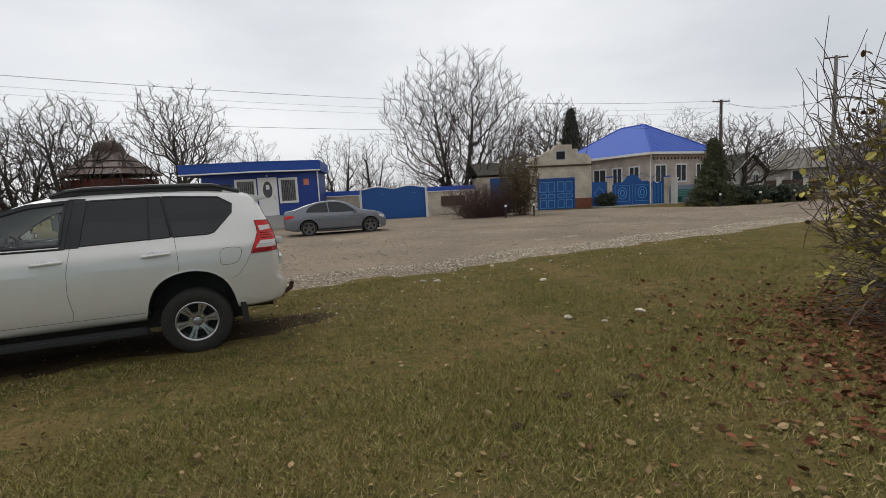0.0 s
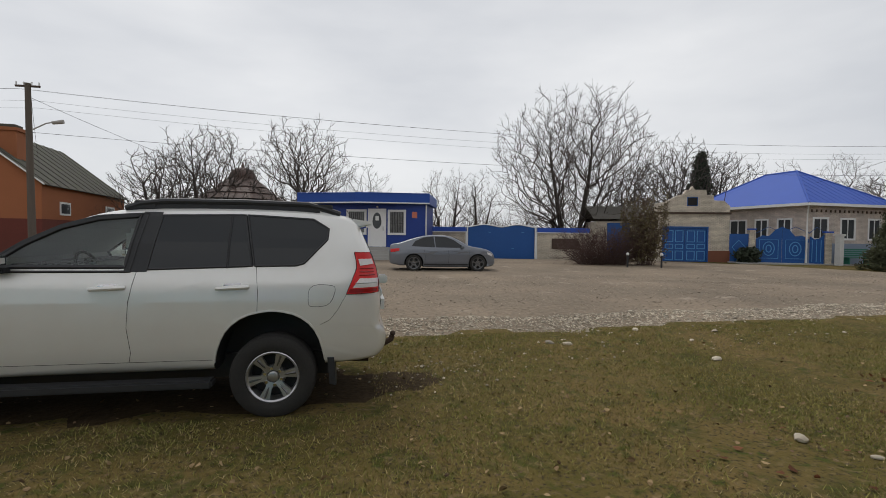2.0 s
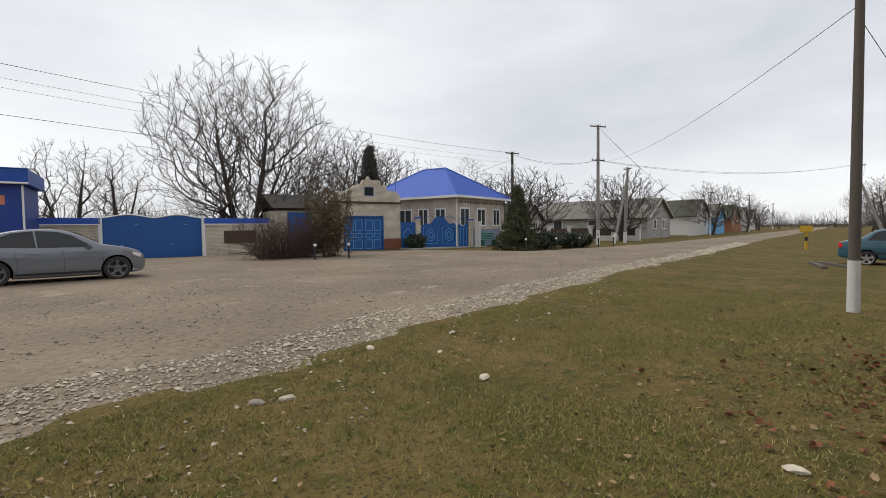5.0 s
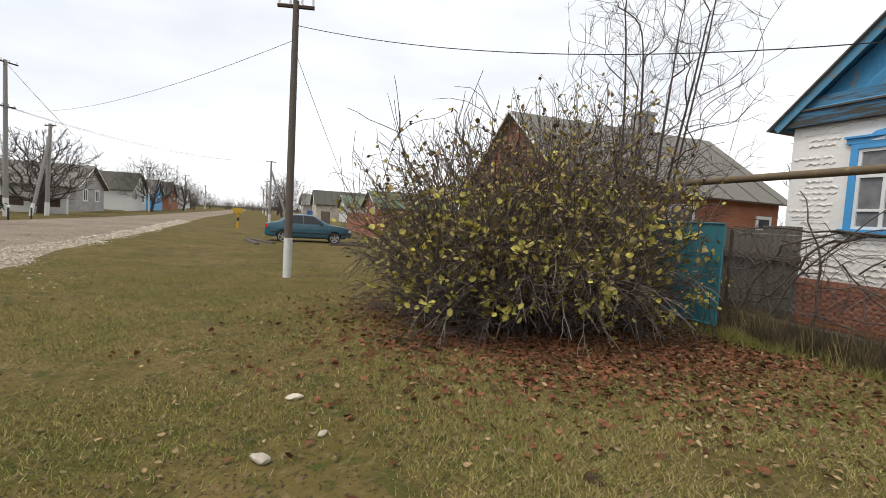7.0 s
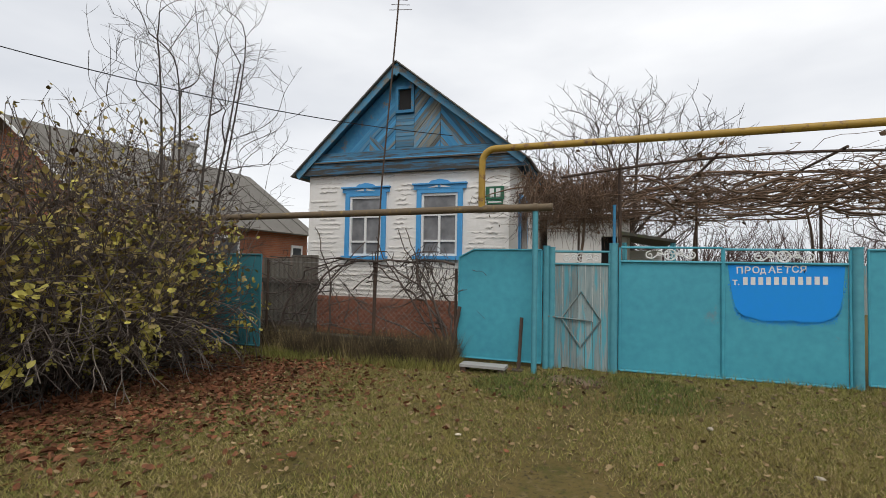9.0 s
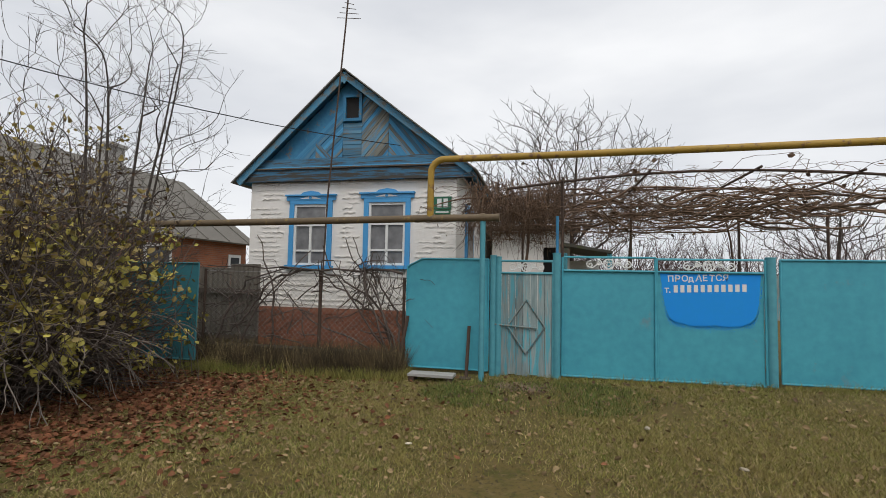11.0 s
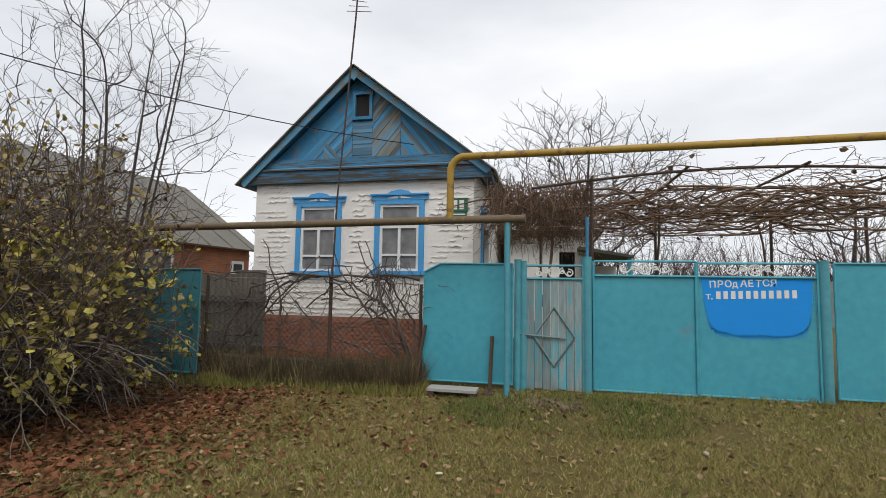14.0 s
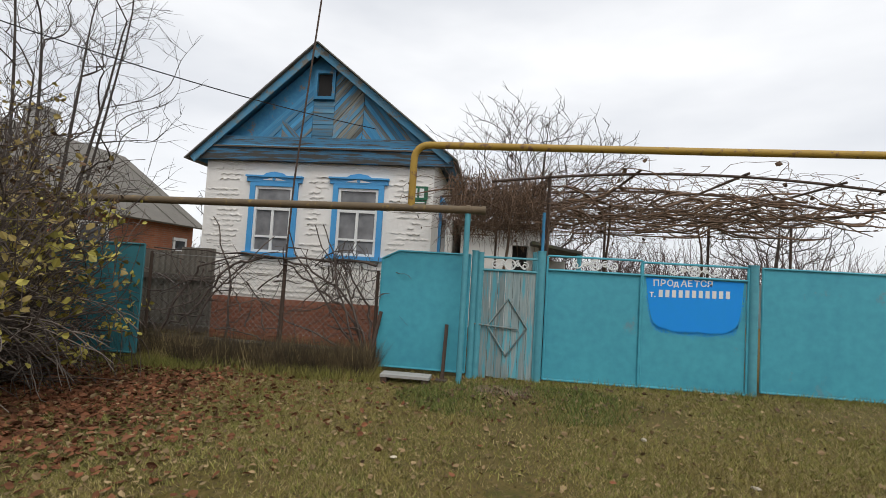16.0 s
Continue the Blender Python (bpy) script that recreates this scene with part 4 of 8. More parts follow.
def wheel(parent, x, y, z, R, rim, width, side, spokes, alloy, phase=0.3):
    wh = new("wheel")
    wh.parent = parent
    wh.matrix_local = pose(x, y, z, 0, 0, 0 if side > 0 else 180)
    h = width / 2
    t = bmesh.new()
    lathe(t, [(rim, -h * 0.8), (R - 0.05, -h), (R - 0.015, -h * 0.85), (R, -h * 0.5), (R, h * 0.5), (R - 0.015, h * 0.85), (R - 0.05, h), (rim + 0.03, h * 0.98), (rim, h * 0.86), (rim, -h * 0.8)], 0)
    bmesh.ops.recalc_face_normals(t, faces=t.faces)
    part("tyre", t, M_TYRE, wh, smooth=True)
    r = bmesh.new()
    lathe(r, [(rim, h * 0.86), (rim - 0.008, h * 0.9), (rim - 0.022, h * 0.8), (rim - 0.03, -h * 0.7)], 0)
    part("rim", r, alloy, wh, smooth=True)
    b = bmesh.new()
    lathe(b, [(rim - 0.02, -h * 0.2), (0.0001, -h * 0.2)], 0)
    part("brake", b, M_BLACKPLASTIC, wh)
    sp = bmesh.new()
    for k in range(spokes):
        a = 2 * math.pi * k / spokes + phase
        ca, sa = math.cos(a), math.sin(a)
        o, i = rim - 0.012, 0.05
        w0, w1 = 0.030, 0.050
        q = []
        for rr, ww, yy in ((i, w0 * 1.1, h * 0.62), (o * 0.55, w0 * 0.92, h * 0.72), (o, w1, h * 0.82)):
            for sgn in (-1, 1):
                for dy in (0, -0.045):
                    q.append(sp.verts.new((ca * rr - sa * ww * sgn, yy + dy, sa * rr + ca * ww * sgn)))
        for s0 in (0, 4):
            A = q[s0:s0 + 8]
            for f in ((0, 4, 6, 2), (1, 3, 7, 5), (0, 1, 5, 4), (2, 6, 7, 3)):
                sp.faces.new([A[v] for v in f])
    bmesh.ops.recalc_face_normals(sp, faces=sp.faces)
    part("spokes", sp, alloy, wh)
    for k in range(spokes if spokes == 6 else 0):
        a = 2 * math.pi * k / spokes + phase
        part("spoke_groove", Tube([(math.cos(a) * rr, yy, math.sin(a) * rr) for rr, yy in ((0.10, h * 0.655), (rim * 0.55, h * 0.722), (rim - 0.03, h * 0.80))], 0.006, 5, 0.012), M_DARKALLOY, wh)
    hb = bmesh.new()
    lathe(hb, [(0.048, h * 0.55), (0.046, h * 0.70), (0.034, h * 0.74), (0.0001, h * 0.75)], 0, 24)
    part("hub_cap", hb, alloy, wh, smooth=True)
    hr_ = bmesh.new()
    lathe(hr_, [(0.108, h * 0.40), (0.104, h * 0.60), (0.05, h * 0.63)], 0, 24)
    part("hub_ring", hr_, M_DARKALLOY, wh)
    for k in range(5 if spokes == 5 else 6):
        a = 2 * math.pi * (k + 0.5) / 6 + phase
        part("wheel_nut", Tube([(0.075 * math.cos(a), h * 0.5, 0.075 * math.sin(a)), (0.075 * math.cos(a), h * 0.74, 0.075 * math.sin(a))], 0.014, 6), M_CHROME, wh)
    return wh


def flat_arch(x, k=1.0):
    """The outline of a wheel arch with a flattened crown, standing over the axle at x."""
    half = [(0.505, 0.20), (0.50, 0.45), (0.458, 0.66), (0.378, 0.82), (0.235, 0.925), (0.06, 0.965)]
    return [(x + k * u, z) for u, z in half] + [(x - k * u * 0.93, z) for u, z in half[::-1]]


def arch_cutter(x, z, r, y0, y1):
    bm = Tube([(x, y0, z), (x, y1, z)], r, 40)
    ob = link("arch_cutter", bm, M_BLACKPLASTIC)
    return ob


# the white off-roader
def suv_w(x, z):
    plan = float(np.interp(x, (-0.1, 0.0, 0.08, 0.2, 0.4, 0.8, 3.7, 4.3, 4.6, 4.85), (0.70, 0.76, 0.84, 0.895, 0.925, 0.94, 0.94, 0.90, 0.82, 0.62)))
    tz = float(np.interp(z, (0.3, 0.45, 0.62, 0.85, 1.05, 1.20, 1.28, 1.33, 1.55, 1.80, 1.9), (-0.085, -0.06, -0.022, 0.0, 0.004, -0.010, -0.034, -0.05, -0.10, -0.185, -0.24)))
    return plan + tz


def suv_rear(z):
    """How far forward the tailgate stands at height z."""
    return float(np.interp(z, (0.50, 0.60, 0.74, 0.80, 1.0, 1.22, 1.45, 1.66, 1.82), (0.02, -0.03, -0.02, 0.05, 0.03, 0.05, 0.11, 0.21, 0.26)))


def suv_skin(x, z):
    """Half width of the body where it rounds into the tailgate."""
    r = 0.09
    d = min(max(x - suv_rear(z), 0.0), r)
    return suv_w(x, z) - (r - math.sqrt(max(0.0, r * r - (r - d) ** 2)))


SUV = thing("off_road_car", "dusty pearl-white off-road car parked on the grass", "car", 0.33, 6.97, -0.095, 180)
suv_outline = [(0.16, 0.47), (0.02, 0.50), (-0.03, 0.60), (-0.02, 0.74), (0.05, 0.80), (0.03, 1.0), (0.05, 1.22), (0.11, 1.45), (0.21, 1.66), (0.26, 1.82), (0.60, 1.875), (1.2, 1.90), (1.9, 1.90), (2.3, 1.87), (2.60, 1.79), (2.95, 1.60),
               (3.25, 1.42), (3.45, 1.31), (3.9, 1.25), (4.35, 1.17), (4.62, 1.06), (4.72, 0.90), (4.76, 0.62), (4.70, 0.45), (4.4, 0.40), (3.3, 0.43), (1.5, 0.43), (0.5, 0.46)]
body = link("body", car_shell(suv_outline, suv_w, (2.2, 1.05)), [M_WHITECAR, M_BLACKPLASTIC], smooth=True)
WF = [(3.13, 1.345), (3.16, 1.41), (2.98, 1.54), (2.73, 1.68), (2.46, 1.76), (2.12, 1.795), (2.20, 1.345)]
tunnel = Slab(WF, -1.5, 1.5)
tc = link("window_cutter", tunnel, M_INTERIOR)
arches = [link("arch_cutter", Slab(chaikin(flat_arch(ax), 1), ya, yb), M_BLACKPLASTIC) for ax in (1.0, 3.79) for ya, yb in ((0.50, 1.3), (-1.3, -0.50))]
cut(body, arches + [tc])
body.parent = SUV
GL = [[(3.16, 1.31), (3.20, 1.41), (2.99, 1.56), (2.73, 1.70), (2.46, 1.785), (2.06, 1.815), (2.16, 1.31)], [(2.03, 1.33), (1.945, 1.80), (1.255, 1.815), (1.175, 1.36)], [(1.155, 1.36), (1.235, 1.815), (0.66, 1.785), (0.52, 1.70), (0.53, 1.60), (0.73, 1.385), (0.80, 1.365)]]
for s in (1, -1):
    part("window", patch(GL[0], suv_w, -0.012, s), M_CLEAR, SUV, "clear front door glass").visible_shadow = False
    part("window", patch(GL[1], suv_w, 0.004, s), M_TINT, SUV, "dark tinted door glass")
    part("window", patch(GL[2], suv_w, 0.004, s), M_TINT, SUV, "dark tinted quarter glass")
    part("pillar", patch([(2.21, 1.31), (2.10, 1.83), (1.95, 1.83), (2.03, 1.31)], suv_w, 0.006, s), M_BLACKPLASTIC, SUV)
    part("pillar", patch([(1.30, 1.36), (1.33, 1.81), (1.15, 1.81), (1.05, 1.37)], suv_w, 0.002, s), M_BLACKPLASTIC, SUV)
    part("window_seal", seam(WF + WF[:1], suv_w, s, 0.022, -0.008), M_BLACKPLASTIC, SUV)
    for gl_ in GL:
        part("window_seal", seam(gl_ + gl_[:1], suv_w, s, 0.011, 0.002), M_BLACKPLASTIC, SUV)
    for ln in ([(2.11, 1.31), (2.16, 1.05), (2.175, 0.83), (2.15, 0.62), (2.17, 0.53)], [(1.14, 1.36), (1.12, 1.12), (1.125, 0.90)], [(3.36, 1.27), (3.43, 1.05), (3.45, 0.8), (3.40, 0.58), (3.34, 0.53), (1.45, 0.53)],
               (lambda f: f + f[:1])(chaikin([(0.685, 1.195), (0.47, 1.19), (0.445, 1.15), (0.48, 1.04), (0.54, 0.995), (0.67, 0.995), (0.69, 1.02)], 2)), [(0.30, 1.79), (0.36, 1.88)]):
        part("panel_gap", seam(ln, suv_w, s, 0.0024, -0.0005), M_BLACKPLASTIC, SUV)
    lamp = [(0.282, 1.484), (0.264, 1.41), (0.259, 1.34), (0.30, 1.225), (0.352, 1.104), (0.056, 1.112), (0.058, 1.22), (0.082, 1.345), (0.112, 1.42), (0.14, 1.482)]
    tail = part("tail_lamp", patch(lamp, suv_skin, 0.009, s, 0.022), M_REDLAMP, SUV, "red and clear tail lamp", smooth=True)
    part("lamp_seal", seam(lamp + lamp[:1], suv_skin, s, 0.0055, 0.004), M_BLACKPLASTIC, tail)
    part("lamp_lens", patch([(0.247, 1.424), (0.122, 1.424), (0.104, 1.376), (0.229, 1.361)], suv_skin, 0.014, s, 0.022), M_CLEARLAMP, tail, "clear lamp band", smooth=True)
    part("lamp_lens", patch([(0.232, 1.246), (0.062, 1.243), (0.062, 1.163), (0.296, 1.16)], suv_skin, 0.014, s, 0.022), M_CLEARLAMP, tail, "clear lamp band", smooth=True)
    for zz in (1.275, 1.305, 1.335):
        part("lamp_rib", seam([(0.235, zz), (0.095 + (zz - 1.275) * 0.2, zz)], suv_skin, s, 0.006, 0.010), M_DEEPRED, tail)
    part("lamp_rib", seam([(0.27, 1.202), (0.075, 1.205)], suv_skin, s, 0.005, 0.016), M_ALLOY, tail)
    part("lower_lens", patch([(0.318, 1.150), (0.066, 1.152), (0.066, 1.122), (0.336, 1.114)], suv_skin, 0.0125, s, 0.022), M_DEEPRED, tail, "deep red lower lens", smooth=True)
    part("panel_gap", seam([(0.585, 0.83), (0.50, 0.87), (0.43, 0.96), (0.387, 1.04), (0.352, 1.10)], suv_skin, s, 0.0018, -0.0004), M_BLACKPLASTIC, SUV)
    part("glass_divider", seam([(1.372, 1.80), (1.384, 1.34)], suv_w, s, 0.011, 0.004), M_BLACKPLASTIC, SUV)
    for hx in (2.32, 1.33):
        hd = bmesh.new()
        tube(hd, [(hx + 0.13, s * suv_w(hx, 1.17), 1.162), (hx + 0.10, s * (suv_w(hx, 1.17) + 0.03), 1.168), (hx, s * (suv_w(hx, 1.17) + 0.045), 1.175), (hx - 0.10, s * (suv_w(hx, 1.17) + 0.03), 1.178), (hx - 0.13, s * suv_w(hx, 1.17), 1.176)], 0.019, 8)
        part("door_handle", hd, M_WHITECAR, SUV, "white door handle with bright trim", smooth=True)
        part("handle_recess", patch([(hx + 0.09, 1.15), (hx + 0.07, 1.205), (hx - 0.07, 1.21), (hx - 0.09, 1.155)], suv_w, 0.001, s, 0.04, 0.001), M_CHROME, SUV)
    st = bmesh.new()
    box(st, 1.49, 3.34, 0.84, 0.985, 0.30, 0.372) if s > 0 else box(st, 1.49, 3.34, -0.985, -0.84, 0.30, 0.372)
    bmesh.ops.bevel(st, geom=st.edges[:], offset=0.015, segments=2, affect="EDGES")
    part("side_step", st, M_BLACKPLASTIC, SUV, "black side step")
    lip = [p for p in chaikin(flat_arch(1.0, 1.01), 1) if p[1] > 0.42]
    lip = sorted(lip, key=lambda p: math.atan2(p[1] - 0.4, p[0] - 1.0))
    part("arch_lip", seam(lip, suv_w, s, 0.012, -0.004), M_WHITECAR, SUV, smooth=True)
    rl = [(2.28, s * 0.68, 1.86), (2.15, s * 0.68, 1.905), (1.95, s * 0.68, 1.93), (1.3, s * 0.68, 1.935), (0.72, s * 0.68, 1.925), (0.55, s * 0.68, 1.885), (0.42, s * 0.68, 1.84)]
    part("roof_rail", Tube(rl, 0.028, 8), M_BLACKPLASTIC, SUV, "black roof rail", smooth=True)
    skirt = [(x_, z_ - 0.012) for x_, _, z_ in rl] + [(0.42, 1.82), (1.3, 1.865), (1.95, 1.865), (2.28, 1.84)]
    part("rail_skirt", Slab(skirt, s * 0.68 - 0.011, s * 0.68 + 0.011), M_BLACKPLASTIC, SUV)
    for fx in (2.12, 0.58):
        part("rail_foot", Box(fx - 0.09, fx + 0.09, s * 0.68 - 0.02, s * 0.68 + 0.02, 1.855, 1.93, bevel=0.008), M_BLACKPLASTIC, SUV)
    mf = Slab([(0.46, 0.52), (0.52, 0.52), (0.50, 0.28), (0.44, 0.26)], s * 0.66, s * 0.90)
    part("mud_flap", mf, M_BLACKPLASTIC, SUV)
    mi = Box(3.02, 3.25, s * 0.93, s * 1.13, 1.315, 1.50, bevel=0.07)
    mirror = part("mirror", mi, M_WHITECAR, SUV, "white door mirror", smooth=True)
    part("mirror_arm", Box(3.05, 3.22, s * 0.86, s * 0.98, 1.30, 1.345, bevel=0.01), M_BLACKPLASTIC, mirror)
    part("mirror_glass", Box(3.022, 3.032, s * 0.985, s * 1.07, 1.37, 1.45), M_CHROME, mirror)
    part("head_lamp", patch([(4.28, 1.10), (4.60, 0.98), (4.56, 0.86), (4.25, 0.92)], suv_w, 0.012, s, 0.05), M_CLEARLAMP, SUV)
sp = Slab([(0.30, 1.80), (0.12, 1.775), (0.115, 1.745), (0.30, 1.70), (0.62, 1.83), (0.62, 1.885)], -0.70, 0.70)
bmesh.ops.bevel(sp, geom=sp.edges[:], offset=0.014, segments=2, affect="EDGES")
part("spoiler", sp, M_WHITECAR, SUV, "white roof spoiler", smooth=True)
rg = bmesh.new()
rows_ = [[rg.verts.new((suv_rear(z) - 0.004, y, z)) for y in (-hw, -hw / 2, 0.0, hw / 2, hw)] for z, hw in ((1.30, 0.50), (1.42, 0.49), (1.54, 0.475), (1.66, 0.46), (1.74, 0.44))]
for ra_, rb_ in zip(rows_, rows_[1:]):
    for k in range(4):
        rg.faces.new((ra_[k], ra_[k + 1], rb_[k + 1], rb_[k]))
bmesh.ops.recalc_face_normals(rg, faces=rg.faces)
bmesh.ops.solidify(rg, geom=rg.faces[:], thickness=0.006)
part("rear_window", rg, M_REARGLASS, SUV, "dark rear window")
part("tailgate_trim", Box(0.005, 0.08, -0.45, 0.45, 1.02, 1.09, bevel=0.012), M_WHITECAR, SUV, smooth=True)
part("tailgate_gap", Tube([(suv_rear(z) + 0.004, 0.70, z) for z in (0.82, 0.9, 1.0, 1.1, 1.22)], 0.006, 5), M_BLACKPLASTIC, SUV)
part("tailgate_handle", Box(-0.045, 0.05, 0.30, 0.50, 1.16, 1.24, bevel=0.015), M_WHITECAR, SUV)
part("plate_bars", Box(-0.03, 0.02, -0.26, 0.26, 0.86, 0.97), M_WHITEPAINT, SUV, "white plate with no writing")
hitch = bmesh.new()
tube(hitch, [(0.25, 0.0, 0.42), (-0.05, 0.0, 0.44), (-0.12, 0.0, 0.48), (-0.135, 0.0, 0.52)], 0.034, 8)
bmesh.ops.create_uvsphere(hitch, u_segments=12, v_segments=8, radius=0.032, matrix=Matrix.Translation((-0.14, 0, 0.545)))
box(hitch, -0.02, 0.12, -0.05, 0.05, 0.37, 0.46)
part("tow_hitch", hitch, M_RUST, SUV, "rusty tow ball on a bracket", smooth=True)
part("exhaust_tip", Tube([(0.5, 0.45, 0.40), (0.14, 0.5, 0.40)], 0.03, 10), M_RUST, SUV)
part("underbody", Box(0.5, 4.3, -0.55, 0.55, 0.28, 0.5), M_BLACKPLASTIC, SUV)
sw_ = bmesh.new()
ring_ = [(2.72 + 0.06 * math.sin(radians(a)), 0.40 + 0.185 * math.cos(radians(a)), 1.29 + 0.17 * math.sin(radians(a))) for a in range(0, 361, 20)]
tube(sw_, ring_, 0.016, 6, cap=False)
tube(sw_, [(2.78, 0.40, 1.27), (2.72, 0.4, 1.29), (2.74, 0.40, 1.40)], 0.03, 6)
part("steering_wheel", sw_, M_BLACKPLASTIC, SUV)
part("dashboard", Box(2.82, 3.12, -0.8, 0.8, 1.32, 1.37, bevel=0.012), M_BLACKPLASTIC, SUV)
part("seat_headrest", Box(2.24, 2.36, 0.30, 0.54, 1.46, 1.68, bevel=0.04), M_INTERIOR, SUV, smooth=True)
for wx in (1.0, 3.79):
    for s in (1, -1):
        wheel(SUV, wx - 0.005, s * 0.80, 0.362, 0.379, 0.232, 0.265, s, 6, M_ALLOY, phase=0.87)


# saloon cars
def saloon(name, label, x, y, z, rz, outline, glass, length, half, height, paint, rim_mat, lamps, r_wheel=0.315, axles=(0.86, 3.495), spokes=5):
    k = length

    def w(px, pz):
        plan = float(np.interp(px, (0, 0.06, 0.25, 0.7, k - 0.9, k - 0.3, k), (0.70, 0.80, 0.93, 1.0, 1.0, 0.90, 0.62)))
        tz = float(np.interp(pz, (0.15, 0.4, 0.7, 0.9, 1.0, height), (-0.06, -0.01, 0.0, -0.02, -0.05, -0.26)))
        return half * plan + tz

    car = thing(name, label, "car", x, y, z, rz)
    b = link("body", car_shell(outline, w, (k * 0.5, 0.72), 0.08, 0.08), [paint, M_BLACKPLASTIC], smooth=True)
    cut(b, [arch_cutter(ax, r_wheel, r_wheel + 0.055, s * 0.4, s * 1.3) for ax in axles for s in (1, -1)])
    b.parent = car
    for s in (1, -1):
        for g in glass:
            part("window", patch(g, w, 0.005, s), M_TINT, car)
            part("window_trim", seam(g + g[:1], w, s, 0.008, 0.004), M_BLACKPLASTIC, car)
        for a, c_, lab in lamps:
            part(lab, patch(a, w, 0.008, s, 0.05), c_, car)
        part("sill_strip", patch([(axles[0] + 0.4, 0.25), (axles[1] - 0.4, 0.25), (axles[1] - 0.4, 0.31), (axles[0] + 0.4, 0.31)], w, 0.008, s), M_BLACKPLASTIC, car)
        for dx in (axles[0] + 0.45, (axles[0] + axles[1]) / 2 + 0.1, axles[1] - 0.35):
            part("panel_gap", seam([(dx, 0.34), (dx + 0.02, 0.6), (dx - 0.02, 0.88)], w, s, 0.004), M_BLACKPLASTIC, car)
        for dx in (axles[0] + 0.65, (axles[0] + axles[1]) / 2 + 0.3):
            part("door_handle", Tube([(dx, s * (w(dx, 0.83) + 0.015), 0.83), (dx + 0.18, s * (w(dx, 0.83) + 0.015), 0.83)], 0.014, 6), paint, car)
        part("mirror", Box(axles[1] - 0.72, axles[1] - 0.58, s * (half - 0.05), s * (half + 0.10), 0.93, 1.04, bevel=0.03), paint, car, smooth=True)
        for ax in axles:
            wheel(car, ax, s * (half - 0.10), r_wheel, r_wheel, r_wheel * 0.73, 0.2, s, spokes, rim_mat)
    return car, w


vesta_outline = [(0.12, 0.28), (0.0, 0.36), (-0.01, 0.62), (0.0, 0.98), (0.06, 1.10), (0.40, 1.14), (0.95, 1.345), (1.35, 1.45), (1.85, 1.50), (2.35, 1.48), (2.75, 1.36), (3.25, 1.06), (3.45, 1.02), (4.0, 0.93), (4.30, 0.78), (4.41, 0.58), (4.41, 0.32), (4.28, 0.20), (3.2, 0.18), (1.2, 0.18)]
vesta_glass = [[(0.92, 1.03), (1.05, 1.22), (1.38, 1.37), (1.80, 1.42), (1.85, 0.99)], [(1.90, 0.99), (1.86, 1.42), (2.30, 1.40), (2.62, 1.29), (2.98, 1.04), (2.95, 0.98)]]
# the last two are flat dark patches that paint shading of door creases
vesta_lamps = [([(0.04, 0.90), (0.42, 0.93), (0.40, 0.82), (0.06, 0.76)], M_REDLAMP, "tail_lamp"), ([(4.02, 0.80), (4.28, 0.72), (4.26, 0.62), (4.05, 0.70)], M_CLEARLAMP, "head_lamp"), ([(0.95, 0.72), (1.75, 0.70), (2.0, 0.83), (1.8, 0.80), (1.55, 0.745), (0.95, 0.745)], M_DARKALLOY, "pressed_crease"), ([(2.72, 0.72), (3.45, 0.80), (3.1, 0.83), (2.85, 0.80)], M_DARKALLOY, "pressed_crease")]
SEDAN, sed_w = saloon("saloon_car", "grey modern saloon car parked on the gravel", 1.38, 21.73, 0.095, -5, vesta_outline, vesta_glass, 4.41, 0.88, 1.5, M_GREYCAR, M_DARKALLOY, vesta_lamps, 0.335, axles=(1.0, 3.635))
for g, nm in (([(0.58, 1.16), (0.98, 1.345), (1.30, 1.45)], "rear_window"), ([(2.72, 1.385), (3.0, 1.23), (3.28, 1.06)], "windscreen")):
    bm = bmesh.new()
    for (xa, za), (xb, zb) in zip(g, g[1:]):
        hw = 0.58
        q = [bm.verts.new((xa, -hw, za + 0.004)), bm.verts.new((xb, -hw, zb + 0.004)), bm.verts.new((xb, hw, zb + 0.004)), bm.verts.new((xa, hw, za + 0.004))]
        bm.faces.new(q)
    bmesh.ops.solidify(bm, geom=bm.faces[:], thickness=-0.01)
    part(nm, bm, M_TINT, SEDAN)
lada_outline = [(0.05, 0.30), (-0.02, 0.40), (0.0, 0.70), (0.05, 0.93), (0.60, 0.98), (0.95, 1.27), (1.15, 1.38), (2.0, 1.40), (2.4, 1.34), (2.95, 0.98), (3.2, 0.93), (3.95, 0.82), (4.16, 0.72), (4.2, 0.45), (4.1, 0.28), (3.0, 0.24), (1.2, 0.24)]
lada_glass = [[(0.85, 0.98), (1.10, 1.25), (1.30, 1.32), (1.75, 1.34), (1.75, 0.95)], [(1.80, 0.95), (1.80, 1.34), (2.25, 1.32), (2.70, 1.02), (2.70, 0.95)]]
lada_lamps = [([(0.02, 0.85), (0.14, 0.86), (0.14, 0.70), (0.02, 0.68)], M_REDLAMP, "tail_lamp"), ([(3.98, 0.74), (4.14, 0.70), (4.14, 0.58), (3.98, 0.60)], M_CLEARLAMP, "head_lamp"), ([(0.3, 0.46), (3.9, 0.46), (3.9, 0.52), (0.3, 0.52)], M_BLACKPLASTIC, "rubbing_strip")]
saloon("old_saloon_car", "old petrol-blue boxy saloon car parked on the verge", 25.5, 5.05, -0.1, -92, lada_outline, lada_glass, 4.2, 0.82, 1.4, M_TEALCAR, M_CONCRETE, lada_lamps, 0.285, (0.85, 3.30))

